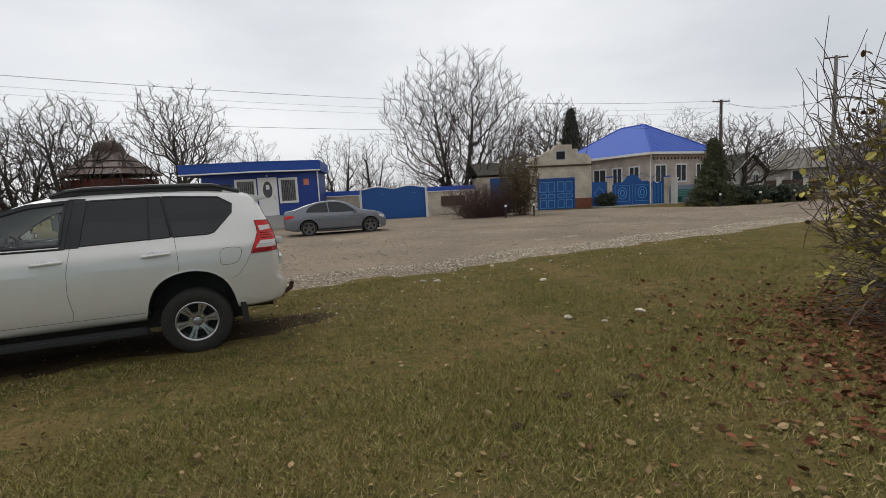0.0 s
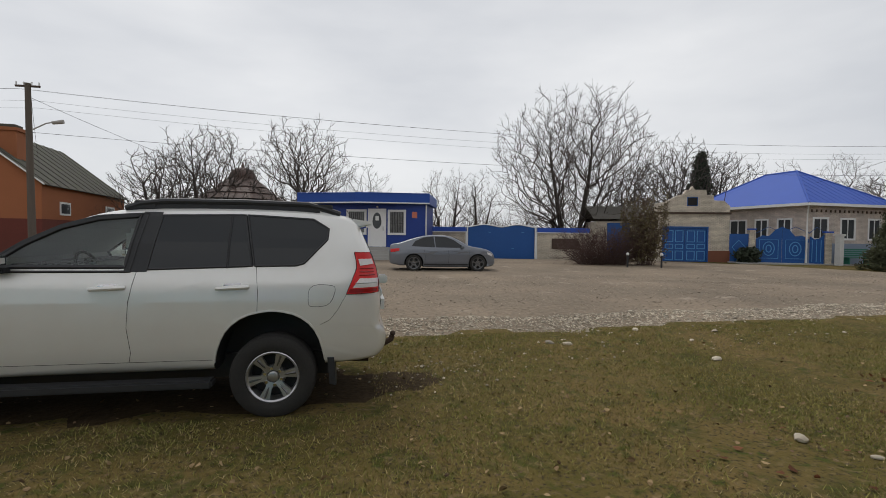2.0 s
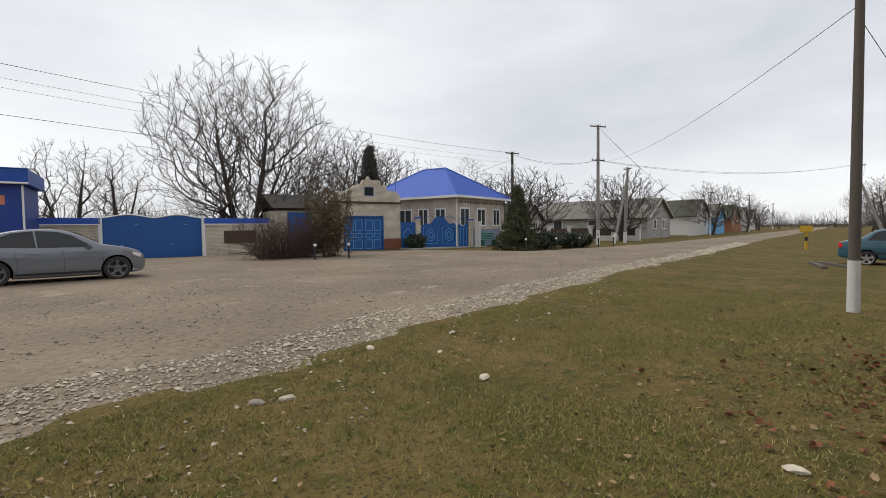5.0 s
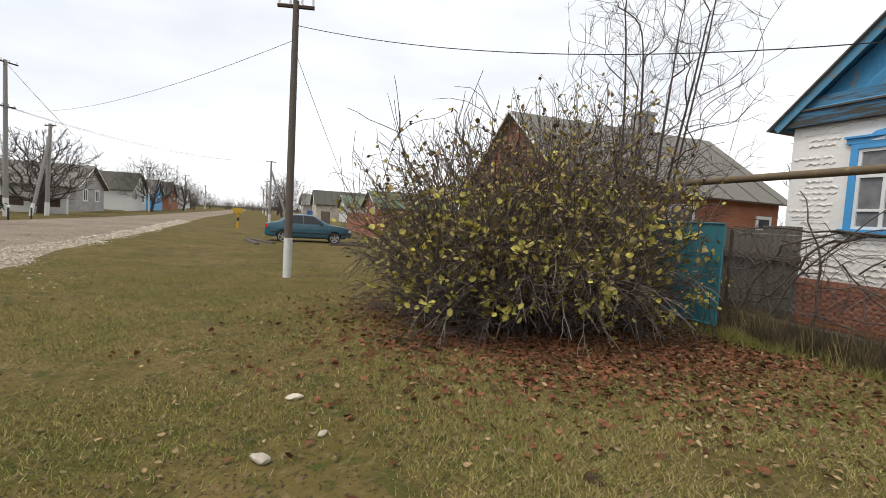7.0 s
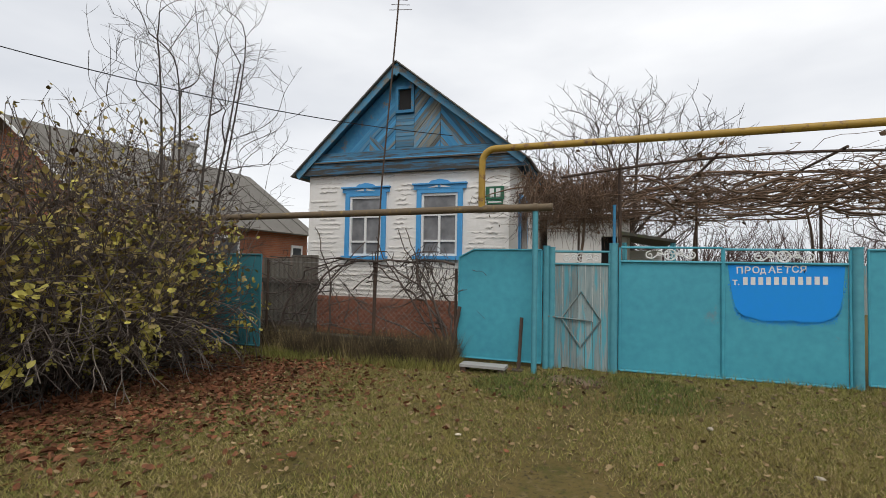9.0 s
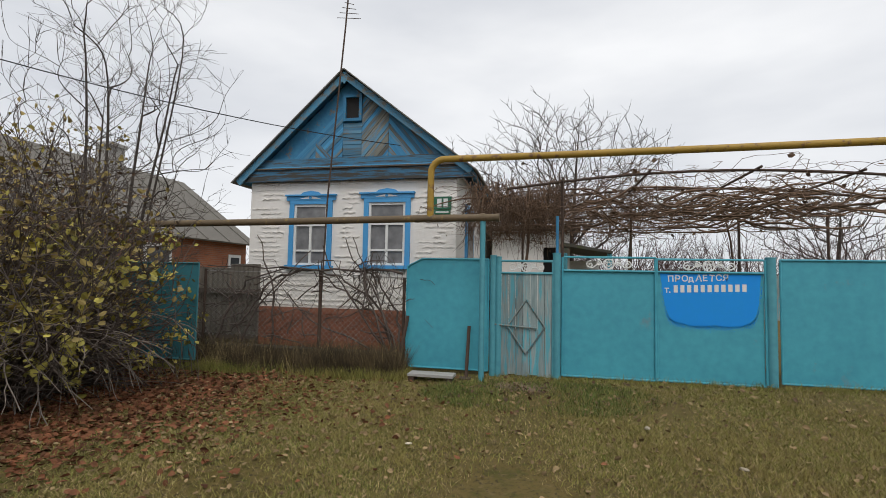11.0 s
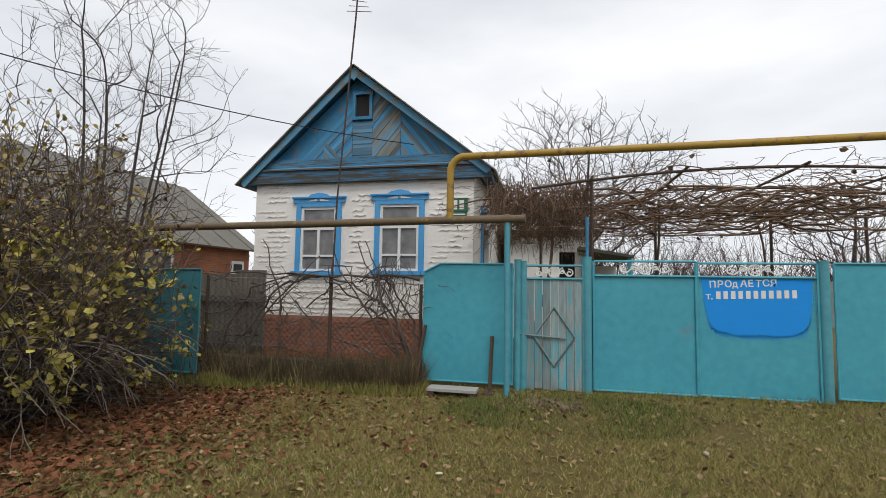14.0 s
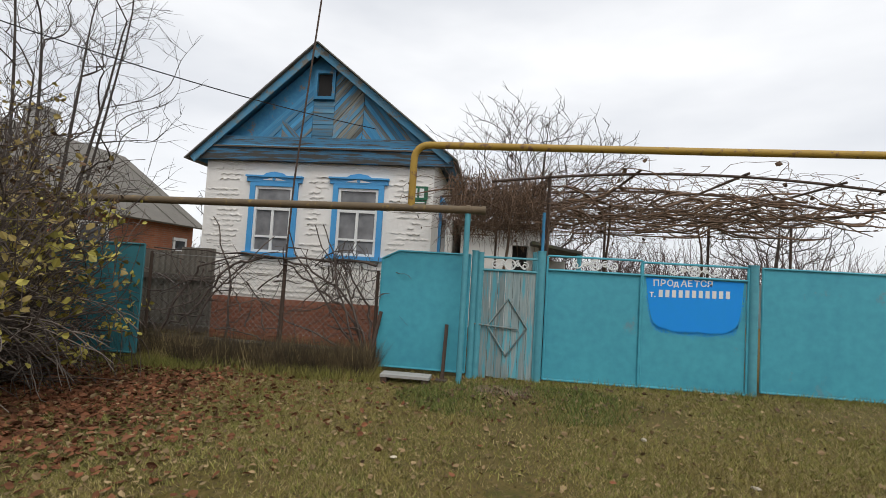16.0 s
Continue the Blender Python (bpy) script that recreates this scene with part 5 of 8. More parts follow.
# ---- the far frontage ----
FX, FYY, FR = 20.0, 28.9, 165.2
M_BLACKGRILLE = mat("black_window_grille", (0.015, 0.015, 0.016), rough=0.6, bump=0)
M_PVC = mat("white_plastic_frame", (0.74, 0.74, 0.73), (0.66, 0.66, 0.65), 0.4, bump=0.03)


M_LACE = mat("lace_behind_glass", (0.30, 0.30, 0.29), (0.16, 0.16, 0.16), 0.15, scale=5, fine=22, bump=0.0, amount=1.2)


def front_thing(name, label, cat):
    return thing(name, label, cat, FX, FYY, 0.06, FR)


def plain_window(parent, x0, x1, z0, z1, y, frame_w=0.10, mull=True, glass=None, frame_mat=None, name="window"):
    """A small far window facing +y."""
    win = new(name)
    win.parent = parent
    f = bmesh.new()
    w = frame_w
    box(f, x0, x0 + w, y - 0.02, y + 0.05, z0, z1)
    box(f, x1 - w, x1, y - 0.02, y + 0.05, z0, z1)
    box(f, x0 + w, x1 - w, y - 0.02, y + 0.05, z0, z0 + w)
    box(f, x0 + w, x1 - w, y - 0.02, y + 0.05, z1 - w, z1)
    if mull:
        c = (x0 + x1) / 2
        box(f, c - 0.03, c + 0.03, y - 0.02, y + 0.04, z0 + w, z1 - w)
    part("frame", f, frame_mat or M_PVC, win)
    part("pane", Box(x0 + w, x1 - w, y + 0.005, y + 0.012, z0 + w, z1 - w), glass or M_GLASS, win)
    return win


M_BENCHWOOD = mat("varnished_brown_slats", (0.27, 0.16, 0.075), (0.19, 0.11, 0.05), 0.6, scale=3, fine=14, bump=0.2)

# kiosk
kiosk = front_thing("kiosk", "deep blue shop kiosk with white door and windows", "kiosk")
KY = 3.7
part("wall", Box(15.6, 22.2, KY - 4.0, KY, 0.05, 3.35), M_KIOSK, kiosk)
part("base", Box(15.62, 22.18, KY - 3.98, KY + 0.03, -0.05, 0.42), M_CONCRETE, kiosk)
roof_ = bmesh.new()
n = 26
edge = [(15.36 + 7.9 * i / n, KY + 0.55 - 0.30 * math.cos(2 * math.pi * i / n) * (1 if i < n * 0.55 else 0.6)) for i in range(n + 1)]
top, bot = [], []
for x, y in edge:
    bot.append(roof_.verts.new((x, y, 3.33)))
    top.append(roof_.verts.new((x, y, 3.92)))
bb = [roof_.verts.new((15.36, KY - 4.1, 3.33)), roof_.verts.new((23.26, KY - 4.1, 3.33)), roof_.verts.new((23.26, KY - 4.1, 3.92)), roof_.verts.new((15.36, KY - 4.1, 3.92))]
for i in range(n):
    roof_.faces.new((bot[i], bot[i + 1], top[i + 1], top[i]))
roof_.faces.new(bot[::-1] + [bb[0], bb[1]][::1])
roof_.faces.new(top + [bb[2], bb[3]])
roof_.faces.new((bb[0], bot[0], top[0], bb[3]))
roof_.faces.new((bot[-1], bb[1], bb[2], top[-1]))
roof_.faces.new((bb[1], bb[0], bb[3], bb[2]))
bmesh.ops.recalc_face_normals(roof_, faces=roof_.faces)
part("fascia", roof_, M_KIOSKTOP, kiosk, "royal blue curved fascia")
trim = bmesh.new()
tube(trim, [(x, y + 0.02, 3.36) for x, y in edge], 0.045, 6)
part("trim", trim, M_WHITEPAINT, kiosk, "white trim under the fascia")
trim = bmesh.new()
tube(trim, [(x, y + 0.01, 3.93) for x, y in edge], 0.025, 6)
part("trim", trim, M_KIOSKTOP, kiosk)
for a, b in ((19.15, 20.37), (16.78, 17.87)):
    kw = plain_window(kiosk, a, b, 1.5, 3.0, KY, 0.13, False, M_LACE)
    gr = bmesh.new()
    for k in range(8):
        xx = a + 0.2 + (b - a - 0.4) * k / 7
        tube(gr, [(xx, KY + 0.06, 1.64), (xx, KY + 0.06, 2.86)], 0.02, 4)
    tube(gr, [(a + 0.15, KY + 0.06, 2.2), (b - 0.15, KY + 0.06, 2.2)], 0.012, 4)
    part("grille", gr, M_BLACKGRILLE, kw)
kd = new("door")
kd.parent = kiosk
part("door_leaf", Box(17.96, 19.06, KY - 0.02, KY + 0.06, 0.80, 3.05), M_PVC, kd)
ov = [(18.51 + 0.27 * math.cos(radians(a)), 2.28 + (0.55 if math.sin(radians(a)) > 0 else 0.42) * math.sin(radians(a))) for a in range(0, 360, 20)]
part("pane", Slab(ov, KY + 0.06, KY + 0.068), M_GLASS, kd)
part("notice", Box(18.40, 18.60, KY + 0.069, KY + 0.074, 2.35, 2.62), M_PVC, kd)
part("handle", Box(18.10, 18.14, KY + 0.06, KY + 0.1, 1.75, 2.0), M_CHROME, kd)
part("sign", Box(16.12, 16.42, KY + 0.005, KY + 0.03, 2.52, 2.88), mat("orange_notice_plate", (0.62, 0.20, 0.12), (0.5, 0.16, 0.1), 0.5), kiosk, "small orange notice plate")
for k in range(4):
    part("step", Box(17.5, 19.6, KY, KY + 0.3 * (4 - k), 0.2 * k - 0.1, 0.2 * k + 0.18), M_CONCRETE, kiosk)
part("lamp", Box(18.46, 18.54, KY, KY + 0.1, 3.12, 3.2), M_WHITEPAINT, kiosk)
part("downpipe", Tube([(15.58, KY + 0.03, 0.1), (15.58, KY + 0.03, 3.3)], 0.04, 6), M_WHITEPAINT, kiosk)
for xx in (20.3, 19.65):
    part("handrail", Tube([(xx, KY + 0.9, 0.0), (xx, KY + 0.9, 1.5), (xx, KY + 0.05, 1.5)], 0.02, 6), M_KIOSK, kiosk)

kb = front_thing("slatted_bench", "brown slatted wooden bench beside the kiosk wall", "bench")
for k in range(5):
    part("slat", Box(21.7, 23.2, KY + 0.12, KY + 0.15, 0.48 + 0.115 * k, 0.57 + 0.115 * k), M_BENCHWOOD, kb)
for k in range(3):
    part("slat", Box(21.7, 23.2, KY + 0.18 + 0.13 * k, KY + 0.29 + 0.13 * k, 0.43, 0.46), M_BENCHWOOD, kb)
for x in (21.8, 23.1):
    part("leg", Box(x - 0.04, x + 0.04, KY + 0.16, KY + 0.52, -0.05, 0.43), M_RUST, kb)
    part("upright", Box(x - 0.03, x + 0.03, KY + 0.09, KY + 0.12, -0.05, 1.04), M_RUST, kb)

# blue sheet gates and brick yard wall
bw = front_thing("yard_wall", "pale brick yard wall with blue coping", "wall")
for a, b in ((13.35, 15.6), (5.3, 8.65)):
    part("brickwork", Box(a, b, -0.5, -0.25, -0.2, 1.75), M_CREAM, bw)
    part("coping", Box(a - 0.05, b + 0.05, -0.58, -0.2, 1.75, 2.1), M_METALBLUE, bw, "blue metal coping")
    part("coping_edge", Box(a - 0.05, b + 0.05, -0.2, -0.18, 1.74, 1.80), M_WHITEPAINT, bw)
part("panel", Box(6.0, 7.7, -0.25, -0.22, 0.7, 1.4), M_RUST, bw, "rusty brown panel in the wall")
for x in (8.72, 13.3):
    part("gate_pier", Box(x - 0.08, x + 0.08, -0.45, -0.2, -0.1, 2.15), M_WHITEPAINT, bw)
bg = front_thing("sheet_gate", "plain blue sheet-metal double gate with scalloped top", "gate")
for a, b in ((8.81, 11.0), (11.0, 13.22)):
    pts = [(a, 0.02), (b, 0.02)] + [(b - (b - a) * i / 10, 2.12 + 0.16 * math.sin(math.pi * i / 10) ** 1.5) for i in range(11)]
    part("leaf", Slab(pts, -0.42, -0.38), M_GATEBLUE, bg)
    part("edge_trim", Tube([(x, -0.36, z) for x, z in pts[2:]], 0.035, 6), M_WHITEPAINT, bg)
    for fx, fz in ((0.35, 1.75), (0.65, 0.7)):
        part("motif", Box(a + (b - a) * fx - 0.08, a + (b - a) * fx + 0.08, -0.38, -0.365, fz, fz + 0.03), M_GATELIGHT, bg)

# cream brick garage
gar = front_thing("garage", "cream brick garage with stepped parapet and blue doors", "garage")
g0, g1 = -3.38, 1.2
wl_ = bmesh.new()
box(wl_, g0, -2.05, -0.3, 0, 0.0, 3.1)
box(wl_, 0.70, g1, -0.3, 0, 0.0, 3.1)
box(wl_, -2.05, 0.70, -0.3, 0, 2.22, 3.1)
box(wl_, g0, g0 + 0.3, -6, -0.3, 0, 3.1)
box(wl_, g1 - 0.3, g1, -6, -0.3, 0, 3.1)
part("wall", wl_, M_CREAM, gar)
par = [(g0, 3.2), (g1, 3.2), (g1, 3.75), (0.55, 3.85), (-0.15, 4.25), (-0.55, 4.35), (-0.7, 4.62), (-0.95, 4.62), (-1.05, 4.85), (-1.2, 4.62), (-1.9, 4.62), (-1.95, 4.3), (-2.35, 4.3), (-2.4, 3.95), (-3.0, 3.95), (g0, 3.6)]
part("parapet", Slab(par, -0.3, 0.0), M_CREAM, gar)
part("cornice", Box(g0 - 0.05, g1 + 0.05, -0.3, 0.09, 3.08, 3.20), M_RUST, gar, "dark brown cornice strip")
for k in range(24):
    part("dentil", Box(g0 + 0.1 + k * 0.185, g0 + 0.19 + k * 0.185, 0, 0.03, 2.92, 3.04), M_CREAM, gar)
vent = new("vent")
vent.parent = gar
part("opening", Box(-1.36, -0.78, 0.0, 0.02, 3.62, 4.12), M_DARK, vent)
part("frame", Box(-1.40, -0.74, -0.01, 0.012, 3.58, 4.16), M_GATEBLUE, vent)
part("roof", Box(g0 + 0.3, g1 - 0.3, -6, -0.3, 3.0, 3.1), M_ASBESTOS, gar)
part("plinth", Box(g0 - 0.03, -2.10, 0.0, 0.03, 0.0, 0.75), M_PLINTH, gar, "brown stone plinth")
for a, b in ((-2.0, -0.68), (-0.66, 0.66)):
    d = new("door")
    d.parent = gar
    part("leaf", Box(a, b, -0.12, -0.06, 0.02, 2.18), M_GATEBLUE, d)
    for u0, u1 in ((0.08, 0.58), (0.70, 1.2)):
        for v0, v1 in ((0.12, 0.72), (0.85, 1.15), (1.28, 2.02)):
            fr = bmesh.new()
            for q in ((u0, u1, v0, v0 + 0.04), (u0, u1, v1 - 0.04, v1), (u0, u0 + 0.04, v0 + 0.04, v1 - 0.04), (u1 - 0.04, u1, v0 + 0.04, v1 - 0.04)):
                box(fr, a + q[0], a + q[1], -0.06, -0.035, q[2], q[3])
            part("moulding", fr, M_GATELIGHT, d)
part("door_frame", box(box(box(bmesh.new(), -2.09, -2.0, -0.1, 0.03, 0, 2.28), 0.66, 0.74, -0.1, 0.03, 0, 2.28), -2.0, 0.66, -0.1, 0.03, 2.18, 2.28), M_GATEBLUE, gar)
part("dish", Tube([(-3.2, -0.4, 3.9), (-3.3, -0.3, 4.9)], 0.02, 6), M_RUST, gar)

# shed left of the garage, under the walnut
shed = front_thing("outbuilding", "old low outbuilding with a grey sheet roof and blue door", "outbuilding")
part("wall", Box(1.25, 4.6, -4.6, -1.2, 0.0, 2.6), M_CREAM, shed)
part("door", Box(2.4, 3.9, -1.2, -1.15, 0.1, 2.5), M_GATEBLUE, shed)
rf = bmesh.new()
for q in (((1.2, -0.8, 2.75), (4.9, -0.8, 2.75), (4.9, -3.4, 3.75), (1.2, -3.4, 3.75)), ((1.2, -3.4, 3.75), (4.9, -3.4, 3.75), (4.9, -6.0, 2.75), (1.2, -6.0, 2.75))):
    rf.faces.new([rf.verts.new(p) for p in q])
bmesh.ops.solidify(rf, geom=rf.faces[:], thickness=0.06)
part("roof", rf, M_ASBESTOS, shed)
shed2 = front_thing("long_shed", "long low shed with a brown rusty roof", "shed")
part("wall", Box(4.9, 12.5, -9.0, -5.0, 0.0, 2.0), M_RUST, shed2)
rf = bmesh.new()
rf.faces.new([rf.verts.new(p) for p in ((4.5, -4.6, 3.5), (12.8, -4.6, 2.3), (12.8, -9.4, 2.4), (4.5, -9.4, 3.7))])
bmesh.ops.solidify(rf, geom=rf.faces[:], thickness=0.08)
part("roof", rf, M_ASBESTOS, shed2)

# ornamental gates between garage and the blue-roofed house
og = front_thing("ornamental_gate", "bright blue iron double gate with oval medallions", "gate")
og.matrix_world = pose(FX, FYY, 0.06, 0, 0, FR) @ pose(-3.4, 0, 0) @ pose(0, 0, 0, 0, 0, -15) @ pose(3.4, 0, 0)
for x, zt in ((-4.62, 2.1), (-8.55, 1.95)):
    part("pier", Box(x - 0.16, x + 0.16, -0.2, 0.1, 0, zt), M_CREAM, og, "cream brick pier")
    part("pier_cap", Box(x - 0.22, x + 0.22, -0.26, 0.16, zt, zt + 0.09), M_METALBLUE, og)
part("side_panel", Box(-4.45, -3.4, -0.08, -0.04, 0.05, 1.85), M_GATEBLUE, og)
dm = bmesh.new()
dd = [(-3.92, 1.45), (-3.55, 1.0), (-3.92, 0.55), (-4.29, 1.0)]
for a, b in zip(dd, dd[1:] + dd[:1]):
    tube(dm, [(a[0], -0.03, a[1]), (b[0], -0.03, b[1])], 0.022, 5)
part("motif", dm, M_GATELIGHT, og)
for a, b, flip in ((-6.22, -4.85, 1), (-7.60, -6.24, -1)):
    lf = new("leaf")
    lf.parent = og
    pts = [(a, 0.06), (b, 0.06)]
    for i in range(9):
        k = i / 8
        xx = b + (a - b) * k
        rise = k if flip > 0 else 1 - k
        pts.append((xx, 1.65 + 0.18 * math.cos(4 * math.pi * (rise - 0.25)) * 0.5 + 0.75 * rise ** 2.2))
    part("sheet", Slab(pts, -0.08, -0.04), M_GATEBLUE, lf)
    cx = (a + b) / 2
    part("medallion", Tube([(cx + 0.30 * math.cos(radians(t)), -0.03, 0.95 + 0.42 * math.sin(radians(t))) for t in range(0, 361, 20)], 0.028, 5), M_GATELIGHT, lf)
    part("medallion", Tube([(cx + 0.14 * math.cos(radians(t)), -0.03, 0.95 + 0.22 * math.sin(radians(t))) for t in range(0, 361, 20)], 0.03, 5), M_GATELIGHT, lf)
    part("moulding", Tube([(cx - 0.5, -0.03, 0.35), (cx + 0.5, -0.03, 0.35), (cx + 0.5, -0.03, 1.5), (cx - 0.5, -0.03, 1.5), (cx - 0.5, -0.03, 0.35)], 0.02, 5), M_GATELIGHT, lf)
part("side_panel", Slab([(-8.38, 0.06), (-7.65, 0.06), (-7.65, 1.75), (-7.9, 1.55), (-8.1, 1.6), (-8.38, 1.85)], -0.08, -0.04), M_GATEBLUE, og)
for k in range(3):
    part("rod", Tube([(-7.78 - 0.22 * k, -0.03, 0.2), (-7.78 - 0.22 * k, -0.03, 1.5)], 0.02, 5), M_GATELIGHT, og)
for a, b in ((-4.85, -6.2), (-7.6, -8.4), (-6.2, -7.6)):
    part("canopy_rod", Tube([(a, -0.06, 1.9), ((a + b) / 2, -0.06, 2.3), (b, -0.06, 1.95)], 0.018, 5), M_GATEBLUE, og)
tagged(link("entrance_pavement", Box(-9.6, -3.3, 0.0, 1.7, 0.0, 0.09), M_CONCRETE), "pale concrete paving before the gates", "pavement", kind="structure").matrix_world = pose(FX, FYY, 0.06, 0, 0, FR)

# blue-roofed house
bh = thing("blue_roofed_house", "pale brick house with a blue hipped metal roof", "house", 26.8, 26.0, 0.08, 185)
BW, BD = 6.9, 9.2
BWIN = [(0.45, 1.75), (2.70, 4.0), (5.05, 6.2)]
part("wall", holed_wall(-BW, 0, 0, 3.62, 0, [(-q, -p, 1.5, 2.9) for p, q in BWIN]), M_PALEBRICK, bh)
part("wall", Box(-0.3, 0.0, -BD, -0.3, 0, 3.62), M_PALEBRICK, bh)
part("wall", Box(-BW, -BW + 0.3, -BD, -0.3, 0, 3.62), M_PALEBRICK, bh)
part("plinth", Box(-BW - 0.03, -0.02, 0.0, 0.05, 0.0, 1.3), mat("pale_blue_render", (0.24, 0.28, 0.36), (0.2, 0.24, 0.31), 0.9, scale=1.5, bump=0.2), bh, "pale blue rendered plinth")
for a, b in BWIN:
    plain_window(bh, -b, -a, 1.5, 2.9, -0.03, 0.12)
    part("curtain", Box(-b, -a, -0.36, -0.33, 1.5, 2.9), M_CURTAIN, bh)
for a, b in ((0.9, 1.9), (2.5, 3.5), (4.1, 5.5)):
    wv = new("window")
    wv.parent = bh
    wv.matrix_local = pose(0, 0, 0, 0, 0, -90)
    sub = bmesh.new()
    for q in ((a, a + 0.1, 1.5, 2.85), (b - 0.1, b, 1.5, 2.85), (a + 0.1, b - 0.1, 1.5, 1.6), (a + 0.1, b - 0.1, 2.75, 2.85), ((a + b) / 2 - 0.03, (a + b) / 2 + 0.03, 1.6, 2.75)):
        box(sub, q[0], q[1], -0.01, 0.05, q[2], q[3])
    part("frame", sub, M_PVC, wv)
    part("pane", Box(a + 0.1, b - 0.1, 0.002, 0.01, 1.6, 2.75), M_GLASS, wv)
rf = bmesh.new()
e = 0.45
c4 = [(e, e, 3.72), (-BW - e, e, 3.72), (-BW - e, -BD - e, 3.72), (e, -BD - e, 3.72)]
rdg = [(-BW / 2, -BW / 2, 6.25), (-BW / 2, -BD + BW / 2, 6.25)]
V_ = [rf.verts.new(p) for p in c4 + rdg]
for f in ((0, 1, 4), (1, 2, 5, 4), (2, 3, 5), (3, 0, 4, 5), (3, 2, 1, 0)):
    rf.faces.new([V_[i] for i in f])
bmesh.ops.recalc_face_normals(rf, faces=rf.faces)
part("roof", rf, M_METALBLUE, bh, "blue hipped sheet-metal roof")
for a, b in ((0, 4), (1, 4), (4, 5), (3, 5), (2, 5)):
    pa, pb = (c4 + rdg)[a], (c4 + rdg)[b]
    part("hip_cap", Tube([pa, pb], 0.07, 6), M_METALBLUE, bh)
for k in range(1, 14):
    x_ = e - (BW + 2 * e) * k / 14
    top_k = 1 - abs(x_ + BW / 2) / (BW / 2 + e)
    part("rib", Tube([(x_, e, 3.74), (x_, e - (e + BW / 2) * top_k, 3.74 + 2.53 * top_k)], 0.012, 4), M_METALBLUE, bh)
part("fascia", box(box(bmesh.new(), -BW - e - 0.03, e + 0.03, e, e + 0.03, 3.56, 3.73), e, e + 0.03, -BD - e, e, 3.56, 3.73), M_WHITEPAINT, bh, "white eaves board")
part("soffit", box(box(bmesh.new(), -BW - e, e, 0.0, e, 3.57, 3.62), 0.0, e, -BD - e, 0.0, 3.57, 3.62), M_CREAM, bh)
for k in range(36):
    part("dentil", Box(-0.1 - k * 0.19, -0.2 - k * 0.19, 0, 0.04, 3.2, 3.36), M_RUST if k % 2 else M_PALEBRICK, bh)
part("downpipe", Tube([(0.05, 0.06, 0.1), (0.05, 0.06, 3.1), (0.4, 0.4, 3.6)], 0.045, 6), M_WHITEPAINT, bh)
bench = thing("garden_bench", "green slatted bench against the house front", "bench", 29.6, 25.5, 0.10, 185)
M_GREENPAINT = mat("green_bench_paint", (0.02, 0.17, 0.115), (0.015, 0.13, 0.09), 0.6, bump=0.1)
for k in range(4):
    part("slat", Box(-1.1, 1.1, 0.05 + 0.11 * k, 0.14 + 0.11 * k, 0.43, 0.47), M_GREENPAINT, bench)
    part("slat", Box(-1.1, 1.1, 0.0, 0.03, 0.52 + 0.12 * k, 0.61 + 0.12 * k), M_GREENPAINT, bench)
for x in (-0.9, 0.9):
    part("leg", Box(x - 0.04, x + 0.04, 0.0, 0.45, 0.0, 0.43), M_GREENPAINT, bench)
pier = tagged(link("gate_pier", box(Box(-4.3, -4.0, 1.3, 1.6, -0.05, 1.75), -4.36, -3.94, 1.24, 1.66, 1.75, 1.86), M_LIME), "white pier with a blue cap by the bench", "pier")
pier.matrix_world = pose(26.8, 26.0, 0.08, 0, 0, 185)
pier2 = tagged(link("gate_pier", box(Box(-1.2, -0.9, 1.0, 1.3, -0.05, 1.75), -1.26, -0.84, 0.94, 1.36, 1.75, 1.86), M_LIME), "white pier with a cap beside the gate", "pier")
pier2.matrix_world = pose(26.8, 26.0, 0.08, 0, 0, 185)

# bollard lamps in the beds
def bollard(x, y):
    z = ground_z(x, y)
    b = thing("garden_lamp", "low black bollard lamp with a white globe", "lamp", x, y, z, group="bollard lamps")
    part("post", Tube([(0, 0, -0.05), (0, 0, 0.62)], 0.045, 8), M_BLACKPLASTIC, b)
    g = bmesh.new()
    bmesh.ops.create_uvsphere(g, u_segments=12, v_segments=8, radius=0.075, matrix=Matrix.Translation((0, 0, 0.68)))
    part("globe", g, M_PVC, b, smooth=True)
    return b


for x, y in ((14.6, 22.4), (13.1, 22.9), (25.2, 19.3), (27.6, 18.6), (30.0, 18.2), (32.3, 17.9), (34.4, 17.7)):
    bollard(x, y)

